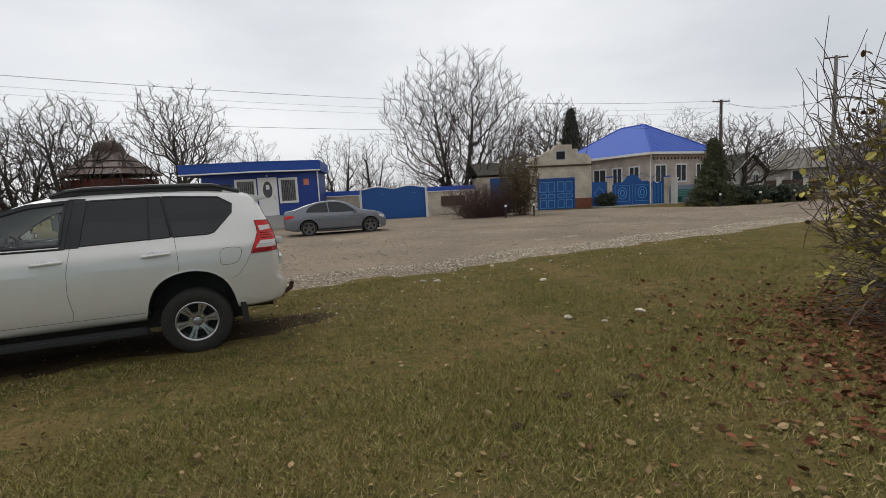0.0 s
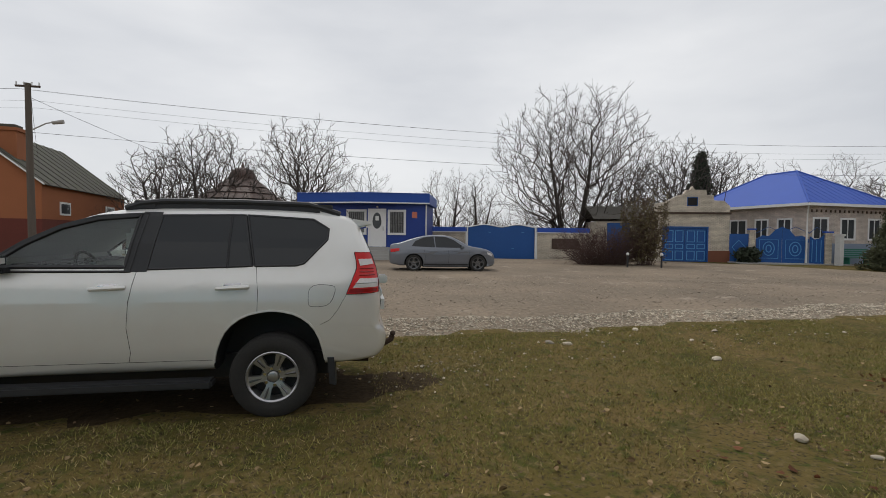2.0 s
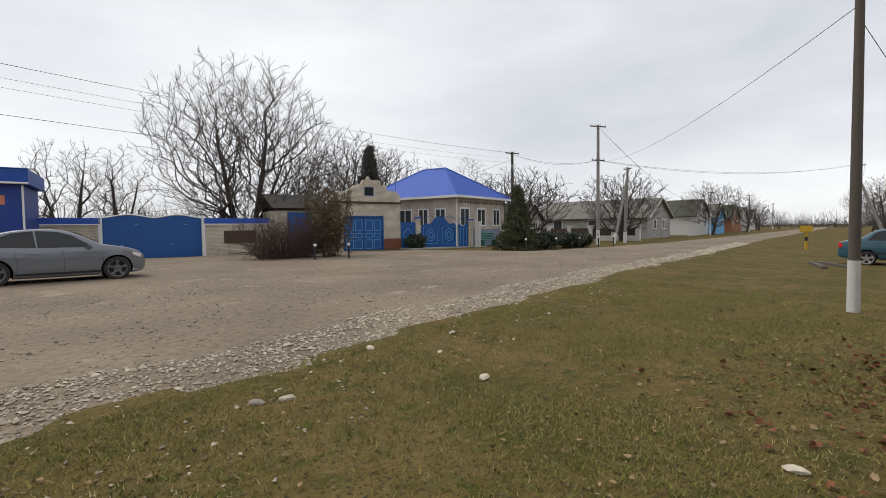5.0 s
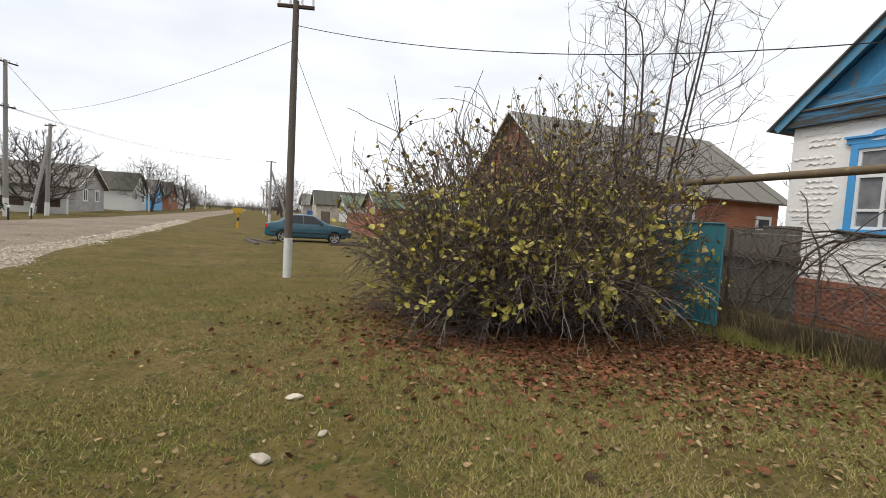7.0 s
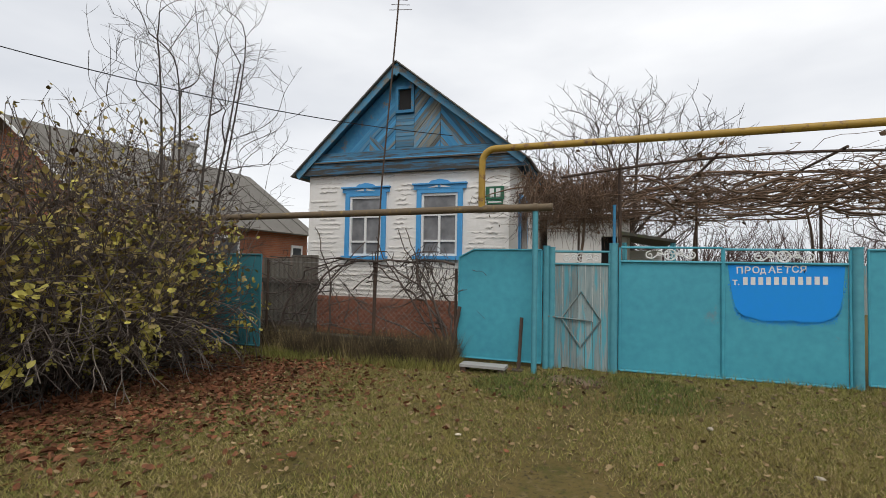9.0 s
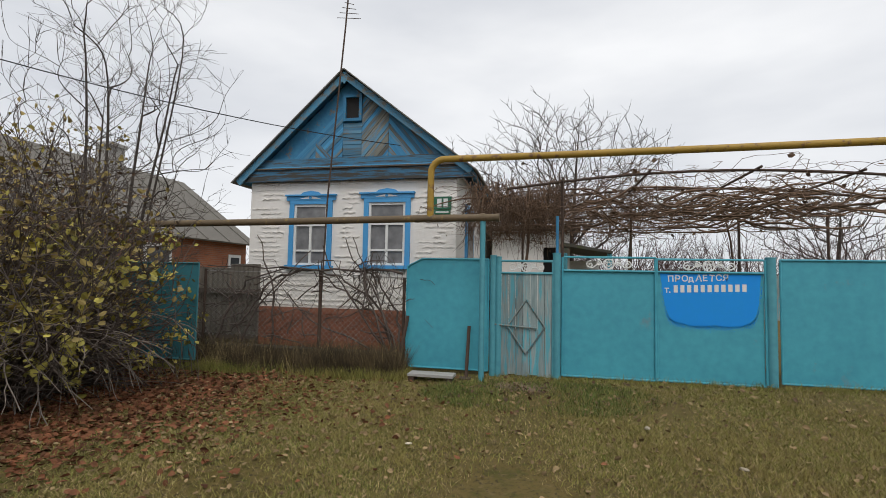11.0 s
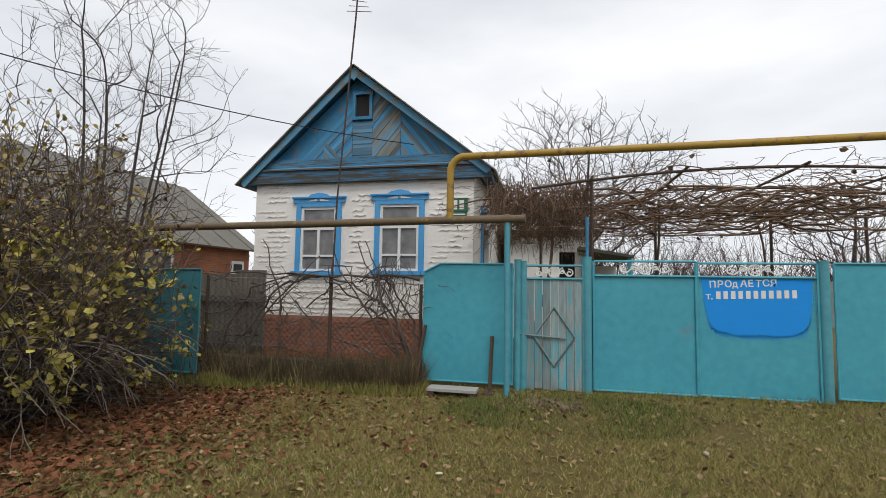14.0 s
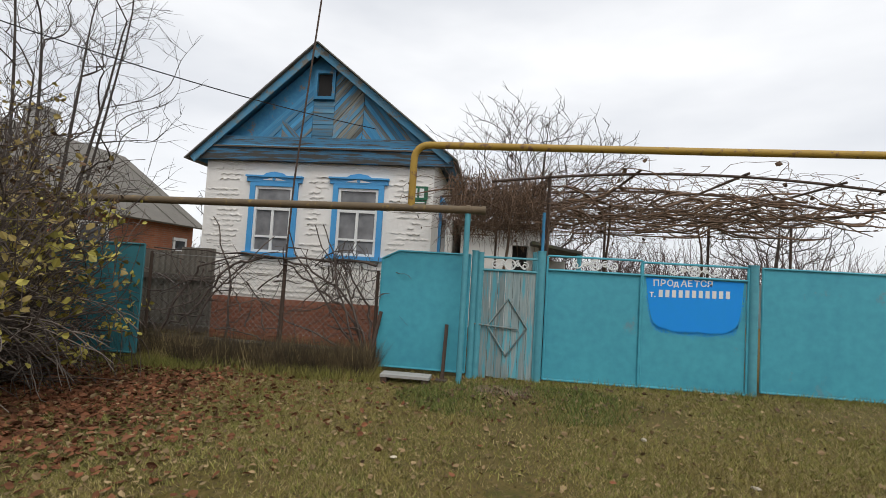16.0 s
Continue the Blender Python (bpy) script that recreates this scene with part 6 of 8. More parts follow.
# street poles
def utility_pole(x, y, h, label, lean=(0, 0), white=0.9, r=0.13, material=None, arm=1.1, arm_rz=0, arms=1, lamp=None, brace=None):
    z = ground_z(x, y)
    p = thing("utility_pole", label, "pole", x, y, z, group="street poles")
    top_ = (lean[0], lean[1], h)
    at = lambda k: (lean[0] * k, lean[1] * k, h * k)
    part("shaft", Tube([(0, 0, -0.2), at(0.5), top_], r, 10, r * 0.7), material or M_CONPOLE, p, smooth=True)
    if white:
        part("whitewash", Tube([at(0.0), at(white / h)], r * 1.02, 10), M_LIME, p, "whitewashed foot", smooth=True)
    ca, sa = math.cos(radians(arm_rz)), math.sin(radians(arm_rz))
    for k in range(arms):
        hh = h - 0.12 - (h * 0.28) * k
        cx, cy = lean[0] * hh / h, lean[1] * hh / h
        w_ = arm * (1 if k == 0 else 0.8)
        part("crossarm", Tube([(cx - ca * w_ / 2, cy - sa * w_ / 2, hh), (cx + ca * w_ / 2, cy + sa * w_ / 2, hh)], 0.045, 6), M_RUST, p)
        for q in (-0.46, -0.16, 0.16, 0.46):
            part("insulator", Tube([(cx + ca * w_ * q, cy + sa * w_ * q, hh + 0.03), (cx + ca * w_ * q, cy + sa * w_ * q, hh + 0.17)], 0.03, 6), M_PVC, p)
    if lamp:
        lx, ly, lz = lamp
        part("lamp_arm", Tube([(0, 0, lz - 0.3), (lx * 0.6, ly * 0.6, lz), (lx, ly, lz + 0.08)], 0.025, 6), M_CONCRETE, p)
        part("lamp_head", Tube([(lx * 0.85, ly * 0.85, lz + 0.03), (lx * 1.3, ly * 1.3, lz + 0.10)], 0.07, 8, 0.09), M_CONCRETE, p)
    if brace:
        part("brace", Tube([(brace[0], brace[1], -0.2), (lean[0] * 0.85, lean[1] * 0.85, h * 0.85)], r * 0.85, 8), material or M_CONPOLE, p)
        part("whitewash", Tube([(brace[0] * 1.0, brace[1] * 1.0, -0.1), (brace[0] * 0.85, brace[1] * 0.85, h * 0.85 * 0.15)], r * 0.88, 8), M_LIME, p)
    return p


utility_pole(12.0, 4.46, 6.2, "grey timber utility pole with whitewashed foot", (0.02, 0.03), 0.92, 0.095, M_WOODPOLE, 0.8, 75)
utility_pole(-13.2, 23.9, 7.5, "dark timber utility pole with a street lamp", (-0.12, 0.0), 0.9, 0.15, M_WOODPOLE, 0.9, 0, lamp=(0.9, 0, 5.9))
utility_pole(35.9, 19.5, 9.1, "tall concrete utility pole with two crossarms", (0.05, 0.05), 1.1, 0.14, M_CONPOLE, 1.4, -30, arms=2)
utility_pole(33.1, 25.4, 7.4, "dark timber utility pole with a street lamp", (0, 0), 0, 0.14, M_WOODPOLE, 1.3, -20, lamp=(-0.5, -0.3, 6.1))
utility_pole(40.6, 19.2, 6.3, "leaning concrete utility pole with a brace", (0.35, -0.05), 0.9, 0.14, M_CONPOLE, 0.9, 60, brace=(-1.3, 0.4, 0))
utility_pole(61.0, 4.8, 7.2, "concrete utility pole with a brace beside the road", (0, 0), 0.9, 0.15, M_CONPOLE, 1.2, 70, brace=(-0.4, -2.2, 0))
utility_pole(74.0, 20.0, 6.0, "slender whitewashed pole by a roadside tree", (0, 0), 3.0, 0.1, M_CONPOLE, 0.6, 70)
for x, y in ((105, 5.4), (150, 6.5), (110, 21), (160, 23)):
    utility_pole(x, y, 7.2, "distant grey utility pole along the road", (0, 0), 0.9, 0.15, M_CONPOLE, 1.2, 80)


def cable(name_label, a, b, sag, r=0.012):
    a, b = Vector(a), Vector(b)
    pts = [a + (b - a) * (i / 24) - Vector((0, 0, sag * 4 * (i / 24) * (1 - i / 24))) for i in range(25)]
    return tagged(link("overhead_cable", Tube(pts, r, 4), M_WIRE), name_label, "cable", "overhead cables")


LB = "thin black overhead cable between poles"
for dy, dz in ((-0.4, 7.35), (-0.1, 7.35), (0.15, 6.9), (0.3, 6.6)):
    cable(LB, (-13.3 + dy, 23.9, dz), (33.1 + dy, 25.4, dz + 0.05), 0.7, 0.005)
    cable(LB, (-13.3 + dy, 23.9, dz), (-58, 24, dz), 0.6, 0.005)
cable(LB, (-13.3, 23.9, 5.6), (33.0, 25.3, 5.6), 0.5, 0.009)
cable(LB, (-13.2, 23.9, 7.0), (-3.0, 33.5, 3.4), 0.3, 0.009)
cable(LB, (-13.2, 23.9, 7.0), (-20.0, 36, 5.6), 0.2, 0.009)
for d in (-0.5, 0.5):
    cable(LB, (33.1 + d, 25.4, 7.3), (35.9, 19.5 + d, 6.5), 0.5, 0.010)
    cable(LB, (35.9 + d, 19.5, 6.5), (61.0, 4.8 + d, 7.1), 0.9, 0.010)
    cable(LB, (35.9, 19.5, 9.0), (150 + d, 40, 9.0), 2.0, 0.009)
    cable(LB, (61.0, 4.8 + d, 7.1), (105, 5.4 + d, 7.1), 0.7, 0.009)
cable(LB, (35.9, 19.5, 6.4), (12.0, 4.46, 5.3), 0.7, 0.006)
cable(LB, (33.0, 25.3, 5.5), (60, 30, 5.0), 0.6, 0.009)
cable(LB, (33.0, 25.3, 6.9), (28, 30, 4.6), 0.1, 0.012)
cable(LB, (12.0, 4.46, 5.6), (3.1, -3.6, 4.1), 0.5, 0.010)
cable(LB, (12.0, 4.46, 5.0), (16.4, 2.2, 1.6), 0.05, 0.006)

# ---- houses further off ----
def gable_house(name, label, x, y, rz, w, d, eave, ridge, wall_mat, roof_mat, over=0.4, windows=(), base=None, base_h=0.0, win_frame=None, side_windows=()):
    """Gable end facing local +y at y=0; ridge runs back along -y; walls 0.3 thick."""
    h = thing(name, label, "house", x, y, ground_z(x, y), rz)
    b = bmesh.new()
    box(b, -w / 2, w / 2, -0.3, 0, 0, eave)
    box(b, -w / 2, -w / 2 + 0.3, -d, -0.3, 0, eave)
    box(b, w / 2 - 0.3, w / 2, -d, -0.3, 0, eave)
    box(b, -w / 2 + 0.3, w / 2 - 0.3, -d, -d + 0.3, 0, eave)
    part("wall", b, wall_mat, h)
    for ya in (-0.3, -d):
        part("gable", Slab([(-w / 2, eave), (w / 2, eave), (0, ridge - 0.1)], ya, ya + 0.3), wall_mat, h)
    if base:
        part("base", box(box(box(bmesh.new(), -w / 2 - 0.03, w / 2 + 0.03, 0, 0.03, 0, base_h), -w / 2 - 0.03, -w / 2, -d, 0, 0, base_h), w / 2, w / 2 + 0.03, -d, 0, 0, base_h), base, h)
    sl = (ridge - eave) / (w / 2)
    for s in (1, -1):
        xl, zl = s * (w / 2 + over), eave - sl * over
        rf = bmesh.new()
        rf.faces.new([rf.verts.new(p) for p in ((xl, over, zl), (0, over, ridge), (0, -d - over, ridge), (xl, -d - over, zl))])
        bmesh.ops.recalc_face_normals(rf, faces=rf.faces)
        if rf.faces[:][0].normal.z < 0:
            bmesh.ops.reverse_faces(rf, faces=rf.faces)
        bmesh.ops.solidify(rf, geom=rf.faces[:], thickness=0.07)
        part("roof", rf, roof_mat, h)
        part("verge", Slab([(xl, zl - 0.06), (0, ridge - 0.06), (0, ridge + 0.04), (xl, zl + 0.04)], over, over + 0.03), M_WHITEPAINT if win_frame is None else win_frame, h)
        nb = int(d / 1.1)
        for k in range(nb):
            yy = over - (d + 2 * over) * (k + 0.5) / nb
            part("sheet_lap", Tube([(xl, yy, zl + 0.03), (0, yy, ridge + 0.03)], 0.025, 4), roof_mat, h)
    for a, b_, z0, z1 in windows:
        plain_window(h, a, b_, z0, z1, 0.0, 0.12, frame_mat=win_frame)
    for s, a, b_, z0, z1 in side_windows:
        wv = new("window")
        wv.parent = h
        f = bmesh.new()
        x0, x1 = (w / 2 - 0.01, w / 2 + 0.05) if s > 0 else (-w / 2 - 0.05, -w / 2 + 0.01)
        for q in ((a, a + 0.12, z0, z1), (b_ - 0.12, b_, z0, z1), (a + 0.12, b_ - 0.12, z0, z0 + 0.12), (a + 0.12, b_ - 0.12, z1 - 0.12, z1), ((a + b_) / 2 - 0.03, (a + b_) / 2 + 0.03, z0 + 0.12, z1 - 0.12)):
            box(f, x0, x1, -q[1], -q[0], q[2], q[3])
        part("frame", f, M_PVC, wv)
        part("pane", Box(x1 if s > 0 else x0, (x1 if s > 0 else x0) + s * 0.004, -b_ + 0.12, -a - 0.12, z0 + 0.12, z1 - 0.12), M_GLASS, wv)
    return h


# orange house: its street gable faces the road (towards -y)
oh = gable_house("orange_house", "orange limewashed house with dark red base and mossy roof", -22.9, 33.0, 186, 9.0, 13.2, 4.4, 8.0, M_ORANGE, M_DARKROOF, 0.25, ((2.9, 3.9, 1.9, 3.6), (-0.6, 0.6, 1.9, 3.6)), M_DKRED, 2.15, None, ((-1, 2.1, 3.5, 2.45, 3.3), (-1, 9.2, 10.9, 2.6, 3.4)))
ch = thing("chimney", "orange plastered chimney with a stepped cap", "chimney", -20.9, 34.8, 5.6, 6)
part("shaft", Box(-0.6, 0.6, -0.5, 0.5, 0, 1.95), M_ORANGE, ch)
part("cap", Box(-0.7, 0.7, -0.6, 0.6, 1.95, 2.15), M_ORANGE, ch)
part("cap", Box(-0.5, 0.5, -0.4, 0.4, 2.15, 2.35), M_DARKROOF, ch)
# brick neighbour on the near side
gable_house("brick_house", "orange-red brick house with a grey sheet roof", 17.0, -3.9, 0, 7.4, 9.6, 3.05, 5.75, M_REDBRICK, M_ASBESTOS, 0.35, ((-2.6, -1.4, 1.2, 2.5), (1.2, 2.4, 1.2, 2.5)), None, 0, None, ((-1, 4.1, 5.3, 1.7, 2.5), (-1, 8.4, 9.2, 1.75, 2.3)))
c2 = thing("chimney", "grey plastered chimney on the brick house", "chimney", 15.4, -8.5, 4.3)
part("shaft", Box(-0.3, 0.3, -0.3, 0.3, 0, 1.6), M_CONCRETE, c2)
part("cap", Box(-0.36, 0.36, -0.36, 0.36, 1.6, 1.72), M_CONCRETE, c2)
# corner house beyond the side street, with its fence of pillars
gable_house("corner_house", "low grey brick house with a weathered sheet roof", 58.0, 21.8, 180, 8.0, 14.0, 2.5, 4.6, M_GREYBRICK, M_ASBESTOS, 0.4, ((-2.4, -1.2, 1.0, 2.2), (1.0, 2.2, 1.0, 2.2)), None, 0, None, ((1, 2.0, 3.3, 1.0, 2.2), (1, 5.5, 6.8, 1.0, 2.2), (1, 10.0, 11.3, 1.0, 2.2)))
pf = thing("pillar_fence", "white brick pillar fence with dark panels", "fence", 46.0, 20.0, 0.05, 90)
for k in range(7):
    part("pillar", Box(k * 2.3 - 0.2, k * 2.3 + 0.2, -0.2, 0.2, 0, 1.45), M_LIME, pf)
    part("cap", Box(k * 2.3 - 0.26, k * 2.3 + 0.26, -0.26, 0.26, 1.45, 1.55), M_LIME, pf)
    if k < 6:
        part("panel", Box(k * 2.3 + 0.2, k * 2.3 + 2.1, -0.05, 0.05, 0.55, 1.25), M_RUST, pf)
        part("low_wall", Box(k * 2.3 + 0.2, k * 2.3 + 2.1, -0.12, 0.12, 0, 0.5), M_LIME, pf)
# small annex by the juniper
gable_house("small_outhouse", "low whitewashed outhouse behind the shrubs", 38.5, 27.0, 188, 5.0, 6.0, 2.2, 3.6, M_LIME, M_DARKROOF, 0.4, ((-1.6, -0.6, 1.0, 1.9),))
M_GREENROOF = mat("dull_green_metal_roof", (0.085, 0.125, 0.07), (0.065, 0.09, 0.05), 0.6, bump=0.05)
far_houses = (
    (78, 22.0, 180, 8, 10, 2.9, 5.2, M_LIME, M_DARKROOF, "white cottage with a dark roof beside the road"),
    (92, 22.5, 180, 7, 9, 2.8, 5.0, M_TRIMBLUE, M_ASBESTOS, "light blue cottage with a grey roof"),
    (108, 23.0, 180, 8, 9, 2.8, 5.4, M_REDBRICK, M_DARKROOF, "brick cottage with a brown roof"),
    (130, 25.0, 180, 9, 9, 2.9, 5.6, M_GREYBRICK, M_ASBESTOS, "distant grey brick cottage"),
    (155, 27.0, 180, 9, 9, 2.9, 5.6, M_LIME, M_DARKROOF, "distant white cottage beside the road"),
    (57, -6.5, 0, 8, 9, 2.5, 4.3, M_REDBRICK, M_GREENROOF, "brick house with a green metal roof"),
    (76, -6.0, 0, 8, 9, 2.5, 4.2, M_LIME, M_GREENROOF, "whitewashed house with a green roof"),
    (86, -2.5, 0, 8, 9, 2.9, 5.2, M_CREAM, M_DARKROOF, "cream brick house with a dark roof"),
    (110, -2.0, 0, 9, 9, 2.9, 5.2, M_GREYBRICK, M_ASBESTOS, "distant grey house by the verge"),
    (-42, 34, 186, 9, 11, 3.2, 6.0, M_LIME, M_DARKROOF, "white house further up the road"),
    (2.0, 50, 165, 8, 9, 2.9, 5.2, M_CREAM, M_DARKROOF, "house behind the kiosk yard"),
)
for x, y, rz, w, d, ev, rd, wm, rm, lab in far_houses:
    gable_house("cottage", lab, x, y, rz, w, d, ev, rd, wm, rm, 0.4, ((-w * 0.33, -w * 0.17, 1.1, 2.3), (w * 0.15, w * 0.31, 1.1, 2.3)))
for x0, x1, y, m, lab in ((66, 72, 20.8, M_LIME, "white low garden wall"), (82, 88, 21, M_TRIMBLUE, "light blue board fence beside the road"), (95, 102, 21, M_REDBRICK, "brick-red sheet fence beside the road"), (28, 42, -1.5, M_REDBRICK, "brick-red sheet fence by the verge"), (52, 61, -1.2, M_RUST, "dark board fence by the verge"), (71, 81, -1.0, M_GATEBLUE, "blue sheet fence by the verge"), (10.0, 13.0, -2.2, M_GREYPLANK, "grey plank fence behind the shrub"), (20.8, 27.5, -1.8, M_RUST, "rusty sheet fence by the verge")):
    f = thing("board_fence", lab, "fence", x0, y, ground_z(x0, y))
    nb = int((x1 - x0) / 0.5)
    for k in range(nb):
        part("board", Box(k * 0.5, k * 0.5 + 0.49, -0.02, 0.02 + 0.01 * (k % 2), 0.05, 1.5 + 0.05 * (k % 3)), m, f)

# gazebo with a domed roof behind the kiosk
gz = thing("pavilion", "dark pavilion with a brown tiled pyramid roof and dome", "pavilion", -9.8, 45.0, 0.12)
M_BROWNTILE = mat("brown_metal_tile", (0.10, 0.055, 0.04), (0.075, 0.042, 0.032), 0.6, scale=1, fine=8, bump=0.3)
for k in range(8):
    a = radians(45 * k + 22.5)
    part("post", Tube([(3.1 * math.cos(a), 3.1 * math.sin(a), 0), (3.1 * math.cos(a), 3.1 * math.sin(a), 4.2)], 0.1, 6), M_RUST, gz)
    part("screen", Box(-1.15, 1.15, 3.0, 3.05, 0.2, 3.9, m=Matrix.Rotation(radians(45 * k), 4, "Z")), M_DKRED, gz)
for i, (r0, z0, r1, z1) in enumerate(((3.7, 4.25, 2.9, 4.75), (2.95, 4.8, 2.15, 5.3), (2.2, 5.35, 1.2, 6.1))):
    bm = bmesh.new()
    A = [bm.verts.new((r0 * math.cos(radians(45 * k + 22.5)), r0 * math.sin(radians(45 * k + 22.5)), z0)) for k in range(8)]
    B = [bm.verts.new((r1 * math.cos(radians(45 * k + 22.5)), r1 * math.sin(radians(45 * k + 22.5)), z1)) for k in range(8)]
    for k in range(8):
        bm.faces.new((A[k], A[(k + 1) % 8], B[(k + 1) % 8], B[k]))
    bm.faces.new(A[::-1])
    bm.faces.new(B)
    part("roof_tier", bm, M_BROWNTILE, gz)
bm = bmesh.new()
rings = []
for i in range(7):
    a = radians(15 * i)
    rings.append([bm.verts.new((1.15 * math.cos(a) * math.cos(t), 1.15 * math.cos(a) * math.sin(t), 6.1 + 1.0 * math.sin(a))) for t in (2 * math.pi * k / 20 for k in range(20))] if i < 6 else None)
for a, b in zip(rings[:5], rings[1:6]):
    for k in range(20):
        bm.faces.new((a[k], a[(k + 1) % 20], b[(k + 1) % 20], b[k]))
bm.faces.new(rings[5])
part("dome", bm, M_BROWNTILE, gz, smooth=True)
part("finial", Tube([(0, 0, 7.0), (0, 0, 7.35), (0, 0, 7.6)], 0.16, 8, 0.03), M_BROWNTILE, gz)

# yellow marker post and a timber pallet by the verge
mk = thing("marker_post", "yellow and black gas marker post", "post", 38.5, 7.0, ground_z(38.5, 7.0))
M_YELLOW = mat("yellow_paint", (0.55, 0.33, 0.02), (0.45, 0.27, 0.02), 0.6, bump=0.1)
part("shaft", Tube([(0, 0, -0.1), (0, 0, 1.25)], 0.09, 8), M_YELLOW, mk)
part("band", Tube([(0, 0, 0.55), (0, 0, 0.8)], 0.094, 8), M_BLACKPLASTIC, mk)
part("head", Box(-0.15, 0.15, -0.3, 0.35, 1.1, 1.5, bevel=0.03), M_YELLOW, mk)
for k, (x, y, rz) in enumerate(((23.6, 5.6, 12), (24.1, 5.2, 25), (23.8, 0.4, 70), (24.6, -0.1, 40), (23.4, 0.9, 100))):
    tagged(link("timber_beam", Box(-1.3, 1.3, -0.09, 0.09, 0, 0.1), M_WOODPOLE), "weathered grey timber beam lying on the verge", "timber").matrix_world = pose(x, y, ground_z(x, y) - 0.01, 0, 0, rz)

# ---- yard behind the gate ----
hut = thing("summer_kitchen", "whitewashed yard hut with a dark doorway", "outbuilding", 0, 0, 0.1)
part("wall", box(box(box(bmesh.new(), 0.35, 1.75, -8.3, -8.0, 0, 2.75), -0.35, -0.05, -8.3, -8.0, 0, 2.75), -0.05, 0.35, -8.3, -8.0, 2.3, 2.75), M_WHITEWALL, hut)
part("wall", box(box(bmesh.new(), 1.45, 1.75, -12, -8.3, 0, 2.75), -0.35, -0.05, -12, -8.3, 0, 2.75), M_WHITEWALL, hut)
part("doorway", Box(-0.045, 0.345, -8.27, -8.22, 0, 2.295), M_DARK, hut)
part("roof", Box(-0.6, 1.95, -12.2, -7.6, 2.75, 2.85), M_RUST, hut)
lean = thing("lean_to", "low lean-to with a dark roof in the yard", "shed", 0, 0, 0.1)
part("roof", slab(bmesh.new(), [(-0.1, 2.30), (-1.35, 2.10), (-1.35, 2.16), (-0.1, 2.38)], -10, -7.2), M_DARKROOF, lean)
part("wall", Box(-1.3, -0.4, -10, -9.8, 0, 2.0), M_LIME, lean)
for x in (-0.2, -1.28):
    part("post", Tube([(x, -7.3, 0), (x, -7.3, 2.1)], 0.06, 6), M_TEALPOST, lean)
for x0, y0 in ((-6, -12), (-12, -13)):
    f = thing("board_fence", "grey plank fence at the back of the yard", "fence", x0, y0, 0.2)
    for k in range(12):
        part("board", Box(k * 0.5, k * 0.5 + 0.49, -0.02, 0.02, 0.0, 1.6), M_GREYPLANK, f)

# trellis
tr = thing("vine_trellis", "arched iron grape trellis over the drive", "trellis", 0, 0, 0.1)
for y, dz in ((-2.25, 0.0), (-3.9, 0.05), (-5.6, 0.0)):
    pts = [(0.9 - 6.2 * i / 20, y, 2.71 + dz + 0.33 * math.sin(math.pi * (0.12 + 0.80 * i / 20))) for i in range(21)]
    part("arch_bar", Tube(pts, 0.022, 6), M_RUST, tr)
for x, z in ((0.05, 2.95), (-1.2, 3.05), (-2.65, 3.06), (-3.9, 2.98), (-5.1, 2.8)):
    part("cross_bar", Tube([(x, -2.15, z), (x * 1.02, -5.9, z + 0.02)], 0.02, 6), M_RUST, tr)
for x, y, z in ((0.05, -2.25, 2.95), (-3.6, -5.6, 2.98), (-5.2, -2.3, 2.85), (0.8, -5.6, 2.9), (-5.2, -5.6, 2.85), (-1.5, -5.6, 3.0)):
    part("upright", Tube([(x, y, -0.1), (x, y, z)], 0.026, 6), M_RUST, tr)

# mesh fence before the house
M_EARTHWALL = mat("mossy_dark_footing", (0.075, 0.062, 0.045), (0.05, 0.045, 0.03), 0.95, scale=3, fine=18, bump=0.5)
mf = thing("mesh_fence", "rusty wire mesh fence before the house", "fence", 0, 0, 0)
part("post", Tube([(3.97, -2.15, 0.0), (3.97, -2.15, 1.57)], 0.03, 8), M_RUST, mf)
part("post", Tube([(2.5, -2.1, 0.0), (2.5, -2.1, 1.5)], 0.025, 8), M_RUST, mf)
part("post", Tube([(6.18, -2.15, 0.0), (6.18, -2.15, 1.6)], 0.025, 8), M_RUST, mf)
part("top_wire", Tube([(2.45, -2.15, 1.50), (3.97, -2.15, 1.55), (6.18, -2.15, 1.57)], 0.007, 5), M_CONCRETE, mf)
ms = bmesh.new()
for k in range(-14, 40):
    for s in (1, -1):
        x0 = 2.45 + k * 0.095
        xa, xb = (x0, x0 + 1.07) if s > 0 else (x0 + 1.07, x0)
        pa, pb = [xa, 0.45], [xb, 1.52]
        lo, hi = 0.0, 1.0
        for b_, sg in ((2.45, 1), (6.18, -1)):
            da, db = (pa[0] - b_) * sg, (pb[0] - b_) * sg
            if da < 0 and db < 0:
                lo, hi = 1, 0
            elif da < 0:
                lo = max(lo, da / (da - db))
            elif db < 0:
                hi = min(hi, da / (da - db))
        if hi - lo > 0.02:
            f = lambda q: (pa[0] + (pb[0] - pa[0]) * q, -2.15, pa[1] + (pb[1] - pa[1]) * q)
            tube(ms, [f(lo), f(hi)], 0.0022, 3, cap=False)
part("wire_mesh", ms, M_CONCRETE, mf)
tagged(link("fence_footing", Box(2.45, 6.2, -2.32, -2.05, -0.05, 0.30), M_EARTHWALL), "dark low concrete footing under the mesh fence", "footing", kind="structure")
